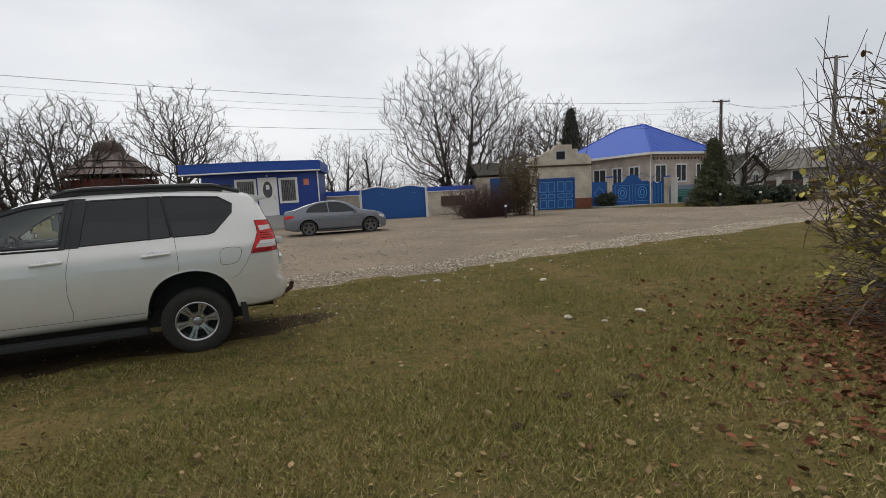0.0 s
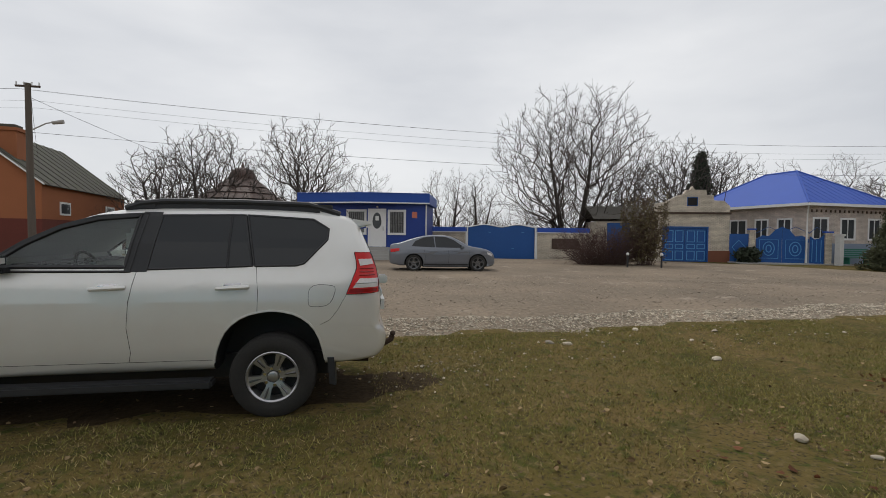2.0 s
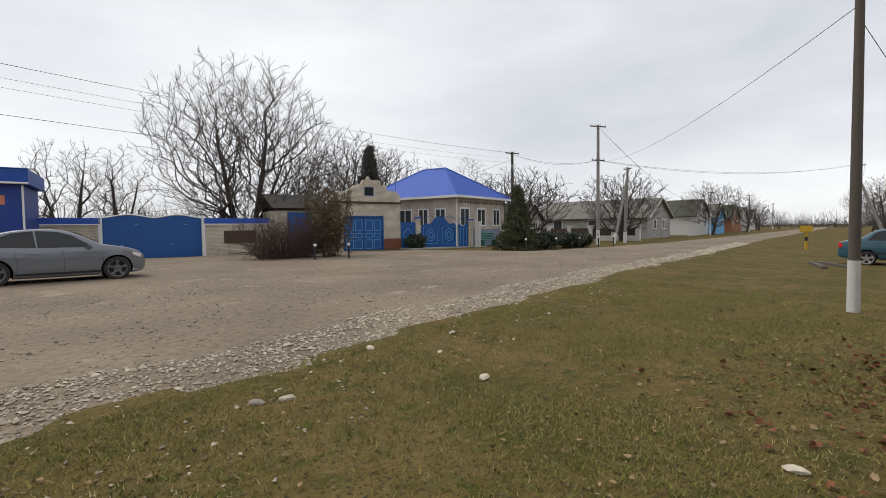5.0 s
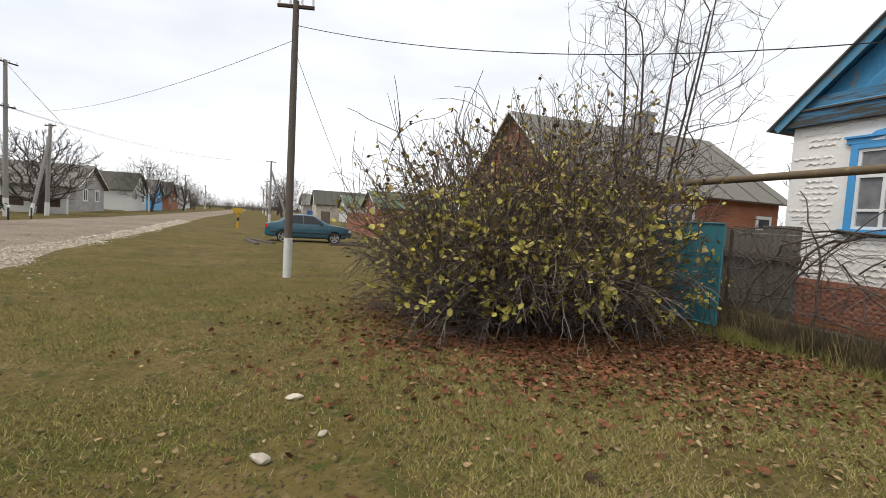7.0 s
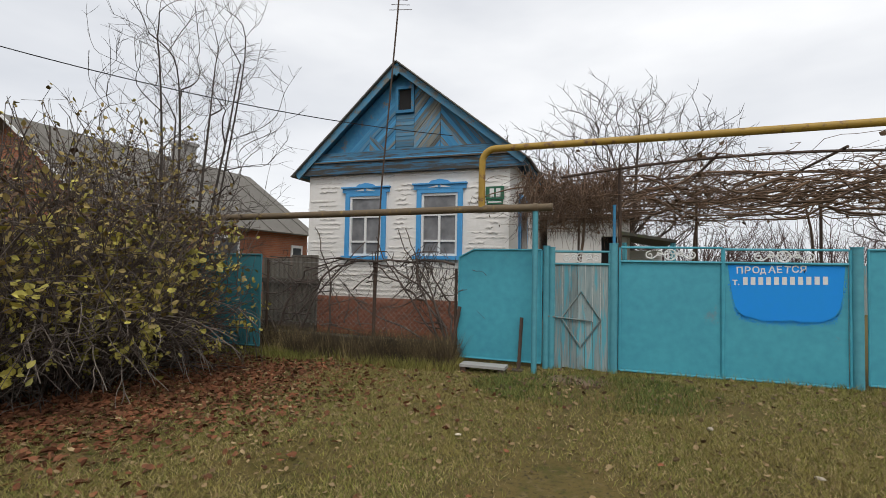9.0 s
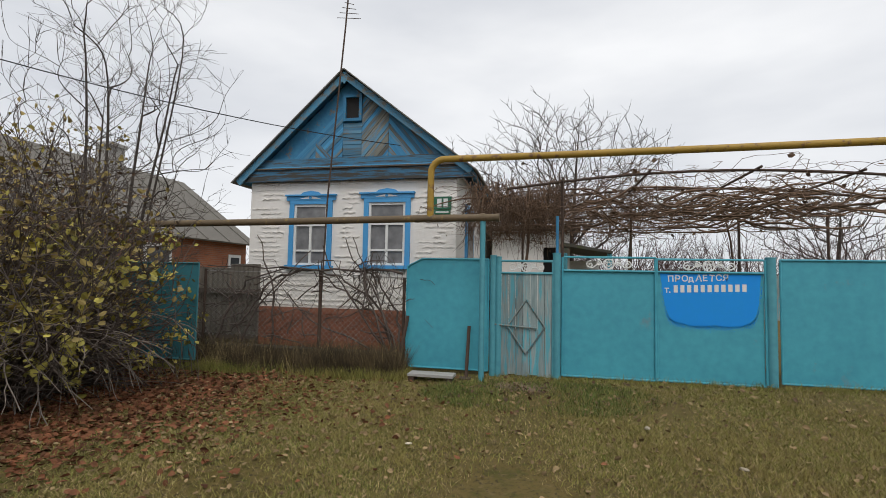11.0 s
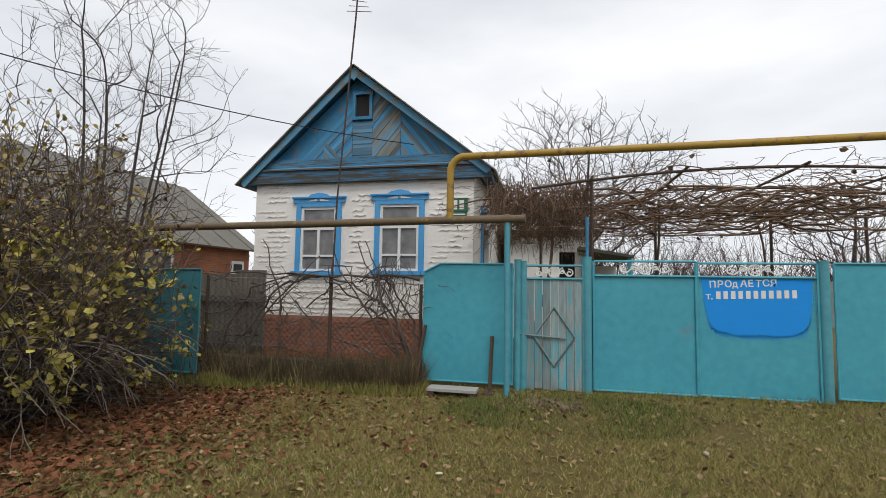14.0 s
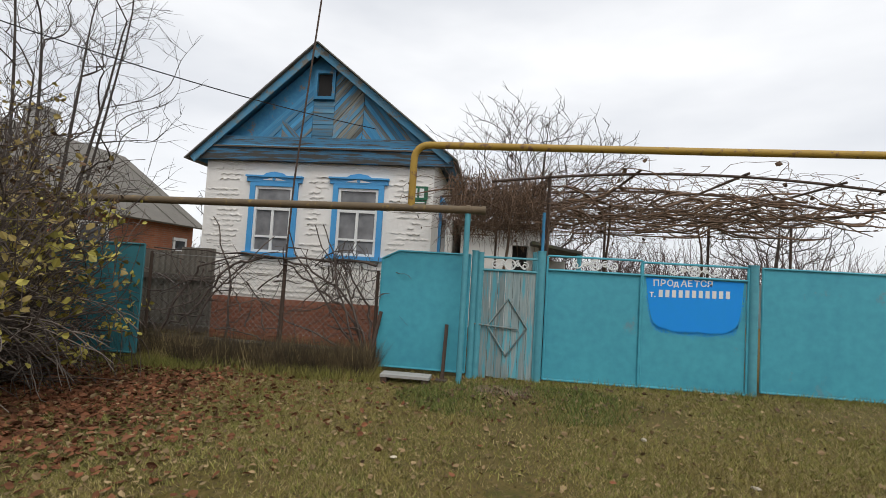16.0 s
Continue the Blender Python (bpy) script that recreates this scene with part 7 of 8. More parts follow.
# a plank bench and stakes by the turquoise panel
pb_ = thing("plank_bench", "low bench of pale weathered planks", "bench", 1.92, -1.55, 0.06)
for k in range(2):
    part("plank", Box(-0.36, 0.30, -0.12 + 0.13 * k, 0.0 + 0.13 * k, 0.0 + 0.05, 0.085), M_CONCRETE, pb_)
for x in (-0.3, 0.25):
    part("leg", Box(x - 0.04, x + 0.04, -0.1, 0.12, -0.06, 0.05), M_RUST, pb_)
for xa, xb, z1 in ((2.50, 2.38, 0.92), (1.43, 1.42, 0.80)):
    st = thing("iron_stake", "rusty iron rail standing against the panel", "stake", 0, 0, 0)
    part("rail", Tube([(xa, -1.75, 0.0), (xb, -1.93, z1)], 0.028, 5), M_RUST, st)
    part("foot", Box(xa - 0.08, xa + 0.08, -1.80, -1.62, 0.02, 0.08), M_RUST, st)

# ---- vegetation ----
def tubes(name, polys, material, parent=None, label="", sides=3):
    """Many thin tapering stems in one mesh. polys: (points, r0, r1)."""
    V, F, base = [], [], 0
    ang = np.arange(sides) * 2 * np.pi / sides
    for pts, r0, r1 in polys:
        P = np.asarray(pts, float)
        n = len(P)
        D = np.gradient(P, axis=0)
        D /= np.linalg.norm(D, axis=1)[:, None] + 1e-9
        ref = np.array((0.31, 0.17, 0.93)) if abs(D[0][2]) < 0.8 else np.array((0.93, 0.2, 0.1))
        A = np.cross(D, ref)
        A /= np.linalg.norm(A, axis=1)[:, None] + 1e-9
        B = np.cross(D, A)
        R = np.linspace(r0, r1, n)[:, None, None]
        V.append((P[:, None, :] + R * (np.cos(ang)[None, :, None] * A[:, None, :] + np.sin(ang)[None, :, None] * B[:, None, :])).reshape(-1, 3))
        i, k = np.meshgrid(np.arange(n - 1), np.arange(sides), indexing="ij")
        a = base + i * sides + k
        b = base + i * sides + (k + 1) % sides
        F.append(np.stack([a, b, b + sides, a + sides], -1).reshape(-1, 4))
        base += n * sides
    me = bpy.data.meshes.new(name)
    me.from_pydata(np.concatenate(V).tolist(), [], np.concatenate(F).tolist())
    me.polygons.foreach_set("use_smooth", [True] * len(me.polygons))
    me.materials.append(material)
    ob = new(name, me)
    ob.parent = parent
    if label:
        ob["label"] = label
    return ob


def stem(rng, p, d, L, n, wob, droop=0.0):
    p, d = np.array(p, float), np.array(d, float)
    d /= np.linalg.norm(d)
    pts = [p.copy()]
    for i in range(n):
        d = d + rng.normal(0, wob, 3) + np.array((0, 0, -droop))
        d /= np.linalg.norm(d)
        p = p + d * L / n
        pts.append(p.copy())
    return np.array(pts), d


def grow(rng, h, R, zf, n, stems, bf):
    """Nodes of a bare crown: each new shoot leaves the nearest limb on a smooth curve."""
    cap = 60000
    pos, par, path = np.zeros((cap, 3)), np.full(cap, -1), np.zeros(cap)
    m = 0
    zc, rz = zf + (h - zf) * 0.50, (h - zf) * 0.53

    def run(j, pts):
        nonlocal m
        for q in pts:
            pos[m], par[m] = q, j
            path[m] = path[j] + np.linalg.norm(q - pos[j]) if j >= 0 else 0
            j = m
            m += 1
        return j

    a0 = rng.uniform(0, 6.28)
    for s in range(stems):
        a = a0 + 6.28 * s / stems + rng.normal(0, 0.25)
        f = 0.12 * (stems > 1)
        lo = np.array((f * math.cos(a), f * math.sin(a), -0.1))
        fork = lo + np.array((R * 0.10 * math.cos(a), R * 0.10 * math.sin(a), zf)) * (1.0 if stems > 1 else 0.9)
        top = np.array((R * rng.uniform(0.15, 0.5) * math.cos(a), R * rng.uniform(0.15, 0.5) * math.sin(a), zf + (h - zf) * rng.uniform(0.55, 0.85)))
        k = np.linspace(0, 1, 5)[:, None]
        j = run(-1, list(lo + (fork - lo) * k + rng.normal(0, 0.03, (5, 3)) * (k > 0)))
        k = np.linspace(0.12, 1, 9)[:, None]
        run(j, list(fork + (top - fork) * k + np.cumsum(rng.normal(0, h * 0.006, (9, 3)), 0)))
    d = rng.normal(0, 1, (n, 3))
    d /= np.linalg.norm(d, axis=1)[:, None]
    P = np.array((0, 0, zc)) + d * (rng.random(n) ** 0.42)[:, None] * np.array((R, R, rz)) * rng.uniform(0.86, 1.1, (n, 1))
    P = P[P[:, 2] > zf * 0.75]
    P = P[np.argsort(np.linalg.norm(P - (0, 0, zf), axis=1) + rng.normal(0, 0.3, len(P)))]
    for p in P:
        dist = np.linalg.norm(pos[:m] - p, axis=1)
        cost = dist + bf * path[:m] + 1.4 * np.maximum(0, pos[:m, 2] + 0.25 * np.hypot(pos[:m, 0] - p[0], pos[:m, 1] - p[1]) - p[2]) + 3.0 * (pos[:m, 2] < zf * 0.55)
        j = int(np.argmin(cost))
        L = dist[j]
        if L < 0.04:
            continue
        back = pos[par[j]] if par[j] >= 0 else pos[j] - (0, 0, 0.1)
        t = pos[j] - back
        c = pos[j] + t / (np.linalg.norm(t) + 1e-9) * L * 0.2 + rng.normal(0, 0.03 * L, 3)
        q = max(2, min(7, int(L / (0.03 * h)) + 1))
        k = np.linspace(0, 1, q + 1)[1:, None]
        run(j, list((1 - k) ** 2 * pos[j] + 2 * k * (1 - k) * c + k * k * p + rng.normal(0, 0.008 * L, (q, 3))))
    return pos[:m], par[:m]


def bare_tree(x, y, h, spread_r, seed, label, trunk_h=0.25, kids=900, r=0.16, stems=1, twig=None, name="bare_tree", z0=None, twig_k=1.0, bf=0.3):
    rng = np.random.default_rng(seed)
    t = thing(name, label, "tree", x, y, ground_z(x, y) - 0.1 if z0 is None else z0)
    pos, par = grow(rng, h, spread_r, h * trunk_h, kids, stems, bf)
    m = len(pos)
    for _ in range(4):
        main_kid = np.arange(m)
        main_kid[par[par >= 0][::-1]] = np.nonzero(par >= 0)[0][::-1]
        inner = (par >= 0) & (main_kid != np.arange(m))
        pos[inner] = 0.5 * pos[inner] + 0.25 * (pos[par[inner]] + pos[main_kid[inner]])
    tips = np.zeros(m)
    kid = [[] for _ in range(m)]
    for i in range(m - 1, -1, -1):
        tips[i] = max(tips[i], 1)
        if par[i] >= 0:
            tips[par[i]] += tips[i]
            kid[par[i]].append(i)
    fine = 0.010 * twig_k
    ex = math.log(max(r / fine, 2)) / math.log(tips.max())
    rad = fine * tips ** ex
    lo, hi = [], []
    todo = [i for i in range(m) if par[i] < 0]
    while todo:
        i = todo.pop()
        chain = [par[i], i] if par[i] >= 0 else [i]
        r0 = rad[i]
        while kid[i]:
            best = max(kid[i], key=lambda c: tips[c])
            todo += [c for c in kid[i] if c != best]
            i = best
            chain.append(i)
        if len(chain) < 2:
            continue
        # a long limb is drawn in short lengths so that it tapers as its shoots leave it
        for k in range(0, len(chain) - 1, 4):
            seg = chain[k:k + 5]
            ra = min(rad[seg[0]], r0)
            (lo if ra > r * 0.33 else hi).append((pos[seg], ra, rad[seg[-1]]))
            r0 = rad[seg[-1]]
    for i in range(m):
        if tips[i] < 4 and par[i] >= 0:
            d = pos[i] - pos[par[i]]
            d = d / (np.linalg.norm(d) + 1e-9)
            for k in range(3 if not kid[i] else int(rng.random() < 0.45)):
                pts, _ = stem(rng, pos[i], d * 0.8 + rng.normal(0, 0.5, 3) + (0, 0, 0.25), h * rng.uniform(0.025, 0.06), 3, 0.12)
                hi.append((pts, fine * 0.85, fine * 0.5))
    tubes("trunk", lo, M_BARK, t, sides=7)
    tubes("crown", hi, twig or M_TWIG, t, "bare winter branches")
    return t


WAL = (16.2, 35.5)
bare_tree(*WAL, 12.2, 6.4, 3, "large bare walnut tree behind the yard wall", 0.13, 2100, 0.27, 3, twig_k=1.5)
bare_tree(-4.5, 42, 10.6, 4.2, 5, "bare tree behind the kiosk", 0.14, 1100, 0.25, 2, twig_k=1.75)
bare_tree(-11.8, 42.5, 9.7, 4.4, 6, "bare tree beside the pavilion", 0.14, 1100, 0.25, 2, twig_k=1.75)
bare_tree(-15.5, 44, 8.2, 4.2, 7, "bare tree beside the pavilion", 0.14, 900, 0.25, 3, twig_k=1.75)
bare_tree(0.5, 46, 7.8, 3.0, 8, "slender bare tree behind the kiosk", 0.18, 400, 0.15, 2)
bare_tree(7.6, 42, 7.4, 3.0, 9, "bare fruit tree behind the blue gate", 0.14, 420, 0.15, 2)
bare_tree(10.4, 42, 7.0, 2.8, 10, "bare fruit tree behind the blue gate", 0.14, 420, 0.15, 3)
bare_tree(29.5, 42, 10.6, 4.9, 11, "bare tree behind the garage", 0.14, 1100, 0.25, 2, twig_k=1.75)
bare_tree(35.0, 43, 10.0, 4.7, 12, "bare tree behind the garage", 0.14, 1100, 0.25, 2, twig_k=1.75)
bare_tree(24.0, 40, 8.0, 4.0, 19, "bare tree behind the garage", 0.14, 800, 0.25, 2, twig_k=1.75)
bare_tree(47.5, 41, 10.4, 3.0, 13, "slender bare tree behind the blue-roofed house", 0.2, 450, 0.15, 1)
bare_tree(42.0, 42, 9.2, 2.6, 14, "slender bare tree behind the blue-roofed house", 0.2, 400, 0.13, 1)
bare_tree(37.6, 27.2, 6.6, 4.6, 15, "spreading bare fruit tree beside the road", 0.16, 900, 0.25, 2, twig_k=1.75)
bare_tree(45.0, 21.2, 6.4, 4.0, 16, "spreading bare tree before the corner house", 0.18, 900, 0.25, 1, twig_k=1.75)
bare_tree(75.0, 20.0, 7.4, 4.6, 17, "bare roadside tree beside a pole", 0.22, 1000, 0.19, 1, twig_k=1.5)
bare_tree(-0.3, -14, 8.3, 4.5, 18, "bare spreading tree behind the yard", 0.2, 1100, 0.12, 2, twig_k=0.95)
sap = bare_tree(9.4, -3.2, 8.7, 2.3, 20, "tall multi-stemmed bare sapling behind the shrub", 0.10, 560, 0.040, 6, twig_k=0.55, bf=0.22)
roadside = bare_tree(104.0, 20.5, 7.0, 3.9, 21, "bare roadside tree far down the road", 0.18, 350, 0.2, 1, twig_k=1.6)
tree_rng = random.Random(4)
for x, y in ((122, 21), (140, 24), (165, 22), (120, 3), (96, 2.5), (78, 2.0), (150, 2), (185, 30), (190, 2), (-34, 40), (-48, 44), (-36, 52), (-60, 36), (22, 52), (60, 40), (70, 45), (54, 44), (-16, -26), (6.5, -22), (12.5, -20), (30, -8), (25, -14)):
    s = tree_rng.uniform(0.75, 1.25)
    copy_thing(roadside, pose(x, y, ground_z(x, y) - 0.1, 0, 0, tree_rng.uniform(0, 360)) @ Matrix.Scale(s, 4))
# far woods that close the view down the road and behind the gardens
far_rng = np.random.default_rng(8)
fw = []
for i in range(1500):
    side = i % 3
    if side == 0:
        x, y = far_rng.uniform(210, 420), far_rng.uniform(-60, 90)
    elif side == 1:
        x, y = far_rng.uniform(-120, 200), far_rng.uniform(62, 85)
    else:
        x, y = far_rng.uniform(-60, 200), far_rng.uniform(-85, -55)
    h = far_rng.uniform(3, 7) * (1.0 if side else 1.1)
    for k in range(5):
        pts, _ = stem(far_rng, (x + far_rng.normal(0, 0.5), y, 0), far_rng.normal(0, 0.45, 3) + (0, 0, 1.0), h, 4, 0.15)
        fw.append((pts, 0.07, 0.02))
tagged(tubes("far_woods", fw, M_TWIG), "distant belt of bare winter trees", "trees", kind="stuff")


def leaf_cloud(name, centres, size, material, rng, parent=None, up=None, aspect=1.6, label="", flat=0.0):
    """Many small pointed leaves, each one bent face pair."""
    n = len(centres)
    a = rng.normal(0, 1, (n, 3))
    if up is not None:
        a = a * (1 - up) + np.array((0, 0, 1.0)) * 0
    if flat:
        a[:, 2] *= (1 - flat)
    a /= np.linalg.norm(a, axis=1)[:, None]
    b = rng.normal(0, 1, (n, 3))
    if flat:
        b[:, 2] *= (1 - flat)
    b -= a * (a * b).sum(1)[:, None]
    b /= np.linalg.norm(b, axis=1)[:, None]
    c = np.cross(a, b)
    s = (size * rng.uniform(0.6, 1.3, n))[:, None]
    h = a * s * aspect / 2
    up_ = c * s * 0.12
    V = np.stack([centres - h, centres - h * 0.35 + b * s * 0.46 + up_, centres + h * 0.40 + b * s * 0.38 + up_, centres + h, centres + h * 0.40 - b * s * 0.38 + up_, centres - h * 0.35 - b * s * 0.46 + up_], 1).reshape(-1, 3)
    i = np.arange(n)[:, None] * 6
    F = np.concatenate([i + np.array([[0, 1, 2, 3]]), i + np.array([[0, 3, 4, 5]])])
    me = bpy.data.meshes.new(name)
    me.from_pydata(V.tolist(), [], F.tolist())
    me.materials.append(material)
    ob = new(name, me)
    ob.parent = parent
    if label:
        ob["label"] = label
    return ob


def conifer(name, label, x, y, h, r, seed, material, n=5000, size=0.10, droopy=False, egg=False):
    rng = np.random.default_rng(seed)
    t = thing(name, label, "shrub" if egg else "tree", x, y, ground_z(x, y))
    tubes("trunk", [(np.array([(0, 0, -0.1), (0, 0, h * 0.5), (0.03, 0, h * 0.97)]), 0.09, 0.02)], M_BARK, t, sides=6)
    limbs, C = [], []
    for k in range(int(70 + h * 12)):
        z = h * (0.04 + 0.93 * rng.random() ** 1.1)
        f = z / h
        rr = r * ((math.sin(math.pi * min(1, 0.16 + 0.84 * f)) ** 0.75) if egg else (1 - f) ** 1.0 + 0.03) * rng.uniform(0.7, 1.12)
        a = rng.uniform(0, 2 * math.pi)
        end = np.array((rr * math.cos(a), rr * math.sin(a), z + (-0.25 * rr if droopy else 0.35 * rr)))
        st = np.array((0, 0, z - 0.05))
        limbs.append((np.array([st, (st + end) / 2 + (0, 0, 0.05), end]), 0.02, 0.006))
        m = max(6, int(n / (70 + h * 12)))
        q = rng.uniform(0.35, 1.0, m)[:, None]
        C.append(st + (end - st) * q + rng.normal(0, 0.10 * (0.5 + r * 0.4), (m, 3)))
    tubes("limbs", limbs, M_BARK, t)
    leaf_cloud("foliage", np.concatenate(C), size, material, rng, t, aspect=2.2)
    return t


M_JUNIPER = mat("olive_juniper_needles", (0.085, 0.09, 0.042), (0.045, 0.055, 0.025), 0.85, scale=2, fine=9, bump=0, amount=1.0, island=0.4)
conifer("juniper", "dark olive conical evergreen on the roadside bed", 26.0, 20.4, 3.9, 1.6, 31, M_JUNIPER, 26000, 0.06, droopy=True)
bedx = lambda u, v: (20 + u * 0.9668 + v * 0.2554, 28.9 - u * 0.2554 + v * 0.9668)
conifer("spruce", "dark spruce behind the garage", 32.2, 42.0, 10.0, 2.7, 33, M_NEEDLE, 16000, 0.12, droopy=True)
for x, y, h, r, s in ((28.0, 19.6, 0.9, 1.2, 34), (30.4, 19.2, 0.8, 1.3, 35), (32.0, 19.0, 0.7, 1.0, 36), (*bedx(4.2, -0.7), 0.8, 0.8, 37)):
    conifer("low_juniper", "low dark spreading evergreen in the bed", x, y, h, r, s, M_NEEDLE, 1800, 0.10, egg=True)


def twig_bush(name, label, x, y, rx, ry, h, n, seed, material, r=0.010, twigs=7, droop=0.06, wob=0.12, low=0):
    """Arching stems from one crown of roots, each with side twigs; returns the thing and the points along its twigs."""
    rng = np.random.default_rng(seed)
    t = thing(name, label, "shrub", x, y, ground_z(x, y) - 0.03)
    main, fine, tips = [], [], []
    full = h

    def hold(pts):
        q = np.hypot(pts[:, 0] / rx, pts[:, 1] / ry) + 1e-6
        k = np.where(q > 0.85, (0.85 + 0.4 * np.tanh((q - 0.85) / 0.4)) / q, 1.0)
        pts[:, :2] *= k[:, None]
        pts[:, 2] = np.clip(pts[:, 2], 0.03, full * 1.02 + 0.12 * np.sin(pts[:, 0] * 9))
        return pts

    for k in range(n + low):
        a = rng.uniform(0, 2 * math.pi)
        q = math.sqrt(rng.random())
        h = full if k < n else full * 0.62
        p = np.array((rx * 0.5 * q * math.cos(a), ry * 0.5 * q * math.sin(a), 0))
        out_ = rng.uniform(0.15, 0.95) if k < n else rng.uniform(0.6, 1.25)
        d = np.array((out_ * math.cos(a) * rx / h * 1.1, out_ * math.sin(a) * ry / h * 1.1, 1.0))
        L = h * rng.uniform(0.7, 1.08)
        pts, dend = stem(rng, p, d, L, 7, wob, droop * out_)
        pts = hold(pts)
        main.append((pts, r * rng.uniform(0.7, 1.4), 0.003))
        for j in range(twigs):
            i = rng.integers(1, len(pts) - 1)
            dd = pts[i + 1] - pts[i]
            tp, _ = stem(rng, pts[i], dd / np.linalg.norm(dd) + rng.normal(0, 0.65, 3), L * rng.uniform(0.15, 0.38), 4, wob * 1.5, droop)
            tp = hold(tp)
            fine.append((tp, 0.006, 0.0035))
            tips.append(tp)
    tubes("framework", main, material, t, sides=4)["kind"] = "stuff"
    tubes("twig_mass", fine, material, t)["kind"] = "stuff"
    return t, np.concatenate(tips), rng


M_LEAFY = mat("yellow_green_autumn_leaves", (0.46, 0.39, 0.07), (0.25, 0.225, 0.05), 0.7, scale=1.5, fine=6, bump=0, amount=1.0, island=0.35)
M_LEAFB = mat("withered_brown_leaves", (0.085, 0.05, 0.03), (0.13, 0.075, 0.035), 0.85, scale=3, fine=8, bump=0, amount=1.0, island=0.4)
M_BUSHBARK = mat("dark_shrub_bark", (0.06, 0.045, 0.037), (0.13, 0.10, 0.082), 0.95, scale=4, fine=20, bump=0, amount=1.0)
big, tips, brng = twig_bush("shrub", "large tangled shrub with sparse yellowing leaves", 7.15, 1.0, 2.0, 2.6, 3.3, 330, 41, M_BUSHBARK, 0.012, 13, 0.10, low=190)
low = tips[(tips[:, 2] < 2.4) & (tips[:, 2] > 0.35)]
sprays = low[brng.integers(0, len(low), 330)]
pick = np.concatenate([low[brng.integers(0, len(low), 1500)] + brng.normal(0, 0.025, (1500, 3)), sprays[brng.integers(0, 330, 3700)] + brng.normal(0, 0.08, (3700, 3))])
leaf_cloud("leaves", pick, 0.066, M_LEAFY, brng, big, aspect=1.35, label="yellow-green leaves left on the shrub")
M_LEAFO = mat("olive_brown_shrub_leaves", (0.33, 0.255, 0.075), (0.19, 0.13, 0.042), 0.75, scale=2, fine=7, bump=0, amount=1.0, island=0.35)
tips = tips[np.hypot(tips[:, 0] / 2.5, tips[:, 1] / 2.9) < 1 - 0.12 * np.maximum(tips[:, 2] - 1.6, 0)]
mid_ = tips[(tips[:, 2] > 1.0) & (tips[:, 2] < 3.0)]
pick = mid_[brng.integers(0, len(mid_), 4000)] + brng.normal(0, 0.03, (4000, 3))
leaf_cloud("olive_leaves", pick, 0.057, M_LEAFO, brng, big, aspect=1.4, label="olive-brown leaves left on the shrub")
hi_ = tips[(tips[:, 2] > 2.0) & (tips[:, 2] < 2.95)]
pick = hi_[brng.integers(0, len(hi_), 1100)] + brng.normal(0, 0.015, (1100, 3))
leaf_cloud("withered_leaves", pick, 0.046, M_LEAFB, brng, big, aspect=1.5, label="withered brown leaves at the shoot tips")
tall, stips, srng = twig_bush("tall_shrub", "tall thin shrub with olive-yellow leaves by the fence", 8.65, -0.75, 1.2, 1.15, 4.0, 95, 48, M_BUSHBARK, 0.012, 12, 0.06)
spick = stips[stips[:, 2] > 1.2]
spick = spick[srng.integers(0, len(spick), 3600)] + srng.normal(0, 0.02, (3600, 3))
leaf_cloud("olive_leaves", spick[:2300], 0.055, M_LEAFO, srng, tall, aspect=1.4, label="olive-brown leaves")
leaf_cloud("leaves", spick[2300:3100], 0.058, M_LEAFY, srng, tall, aspect=1.35, label="yellow-green leaves")
leaf_cloud("withered_leaves", spick[3100:], 0.045, M_LEAFB, srng, tall, aspect=1.5, label="withered brown leaves")
M_PALETWIG = mat("pale_dead_branches", (0.27, 0.225, 0.185), (0.17, 0.135, 0.11), 0.95, scale=4, fine=20, bump=0, amount=1.0)
dead = []
for k in range(64):
    a = brng.uniform(1.6, 4.6)
    p = np.array((math.cos(a) * brng.uniform(0.5, 1.3), math.sin(a) * brng.uniform(0.6, 1.5), brng.uniform(0.6, 1.35)))
    pts, dd = stem(brng, p, (math.cos(a), math.sin(a), brng.uniform(-0.1, 0.4)), brng.uniform(0.9, 1.6), 8, 0.16, 0.16)
    pts[:, 2] = np.maximum(pts[:, 2], 0.05)
    dead.append((pts, 0.011, 0.005))
    for j in range(4):
        i = brng.integers(2, 8)
        tp, _ = stem(brng, pts[i], (pts[i] - pts[i - 1]) / np.linalg.norm(pts[i] - pts[i - 1]) + brng.normal(0, 0.6, 3), brng.uniform(0.2, 0.5), 4, 0.2, 0.1)
        tp[:, 2] = np.maximum(tp[:, 2], 0.05)
        dead.append((tp, 0.006, 0.003))
tubes("dead_wood", dead, M_PALETWIG, big, "pale dead wood drooping to the ground", sides=4)["kind"] = "stuff"
thx, thy = bedx(-3.7, -5.6)
thu, ttips, trng = twig_bush("thuja", "ragged olive-brown evergreen in the roadside bed", thx, thy, 0.95, 0.9, 3.9, 60, 32, M_REDTWIG, 0.014, 12, 0.05)
pick = ttips[trng.integers(0, len(ttips), 7000)] + trng.normal(0, 0.07, (7000, 3))
leaf_cloud("foliage", pick, 0.055, M_OLIVE, trng, thu, aspect=2.0)
bx, by = bedx(-5.9, -5.5)
red, rtips, rrng = twig_bush("red_bush", "dense reddish-brown leafless bush in the roadside bed", bx, by, 2.5, 1.6, 2.15, 280, 42, M_REDTWIG, 0.012, 14, 0.05)
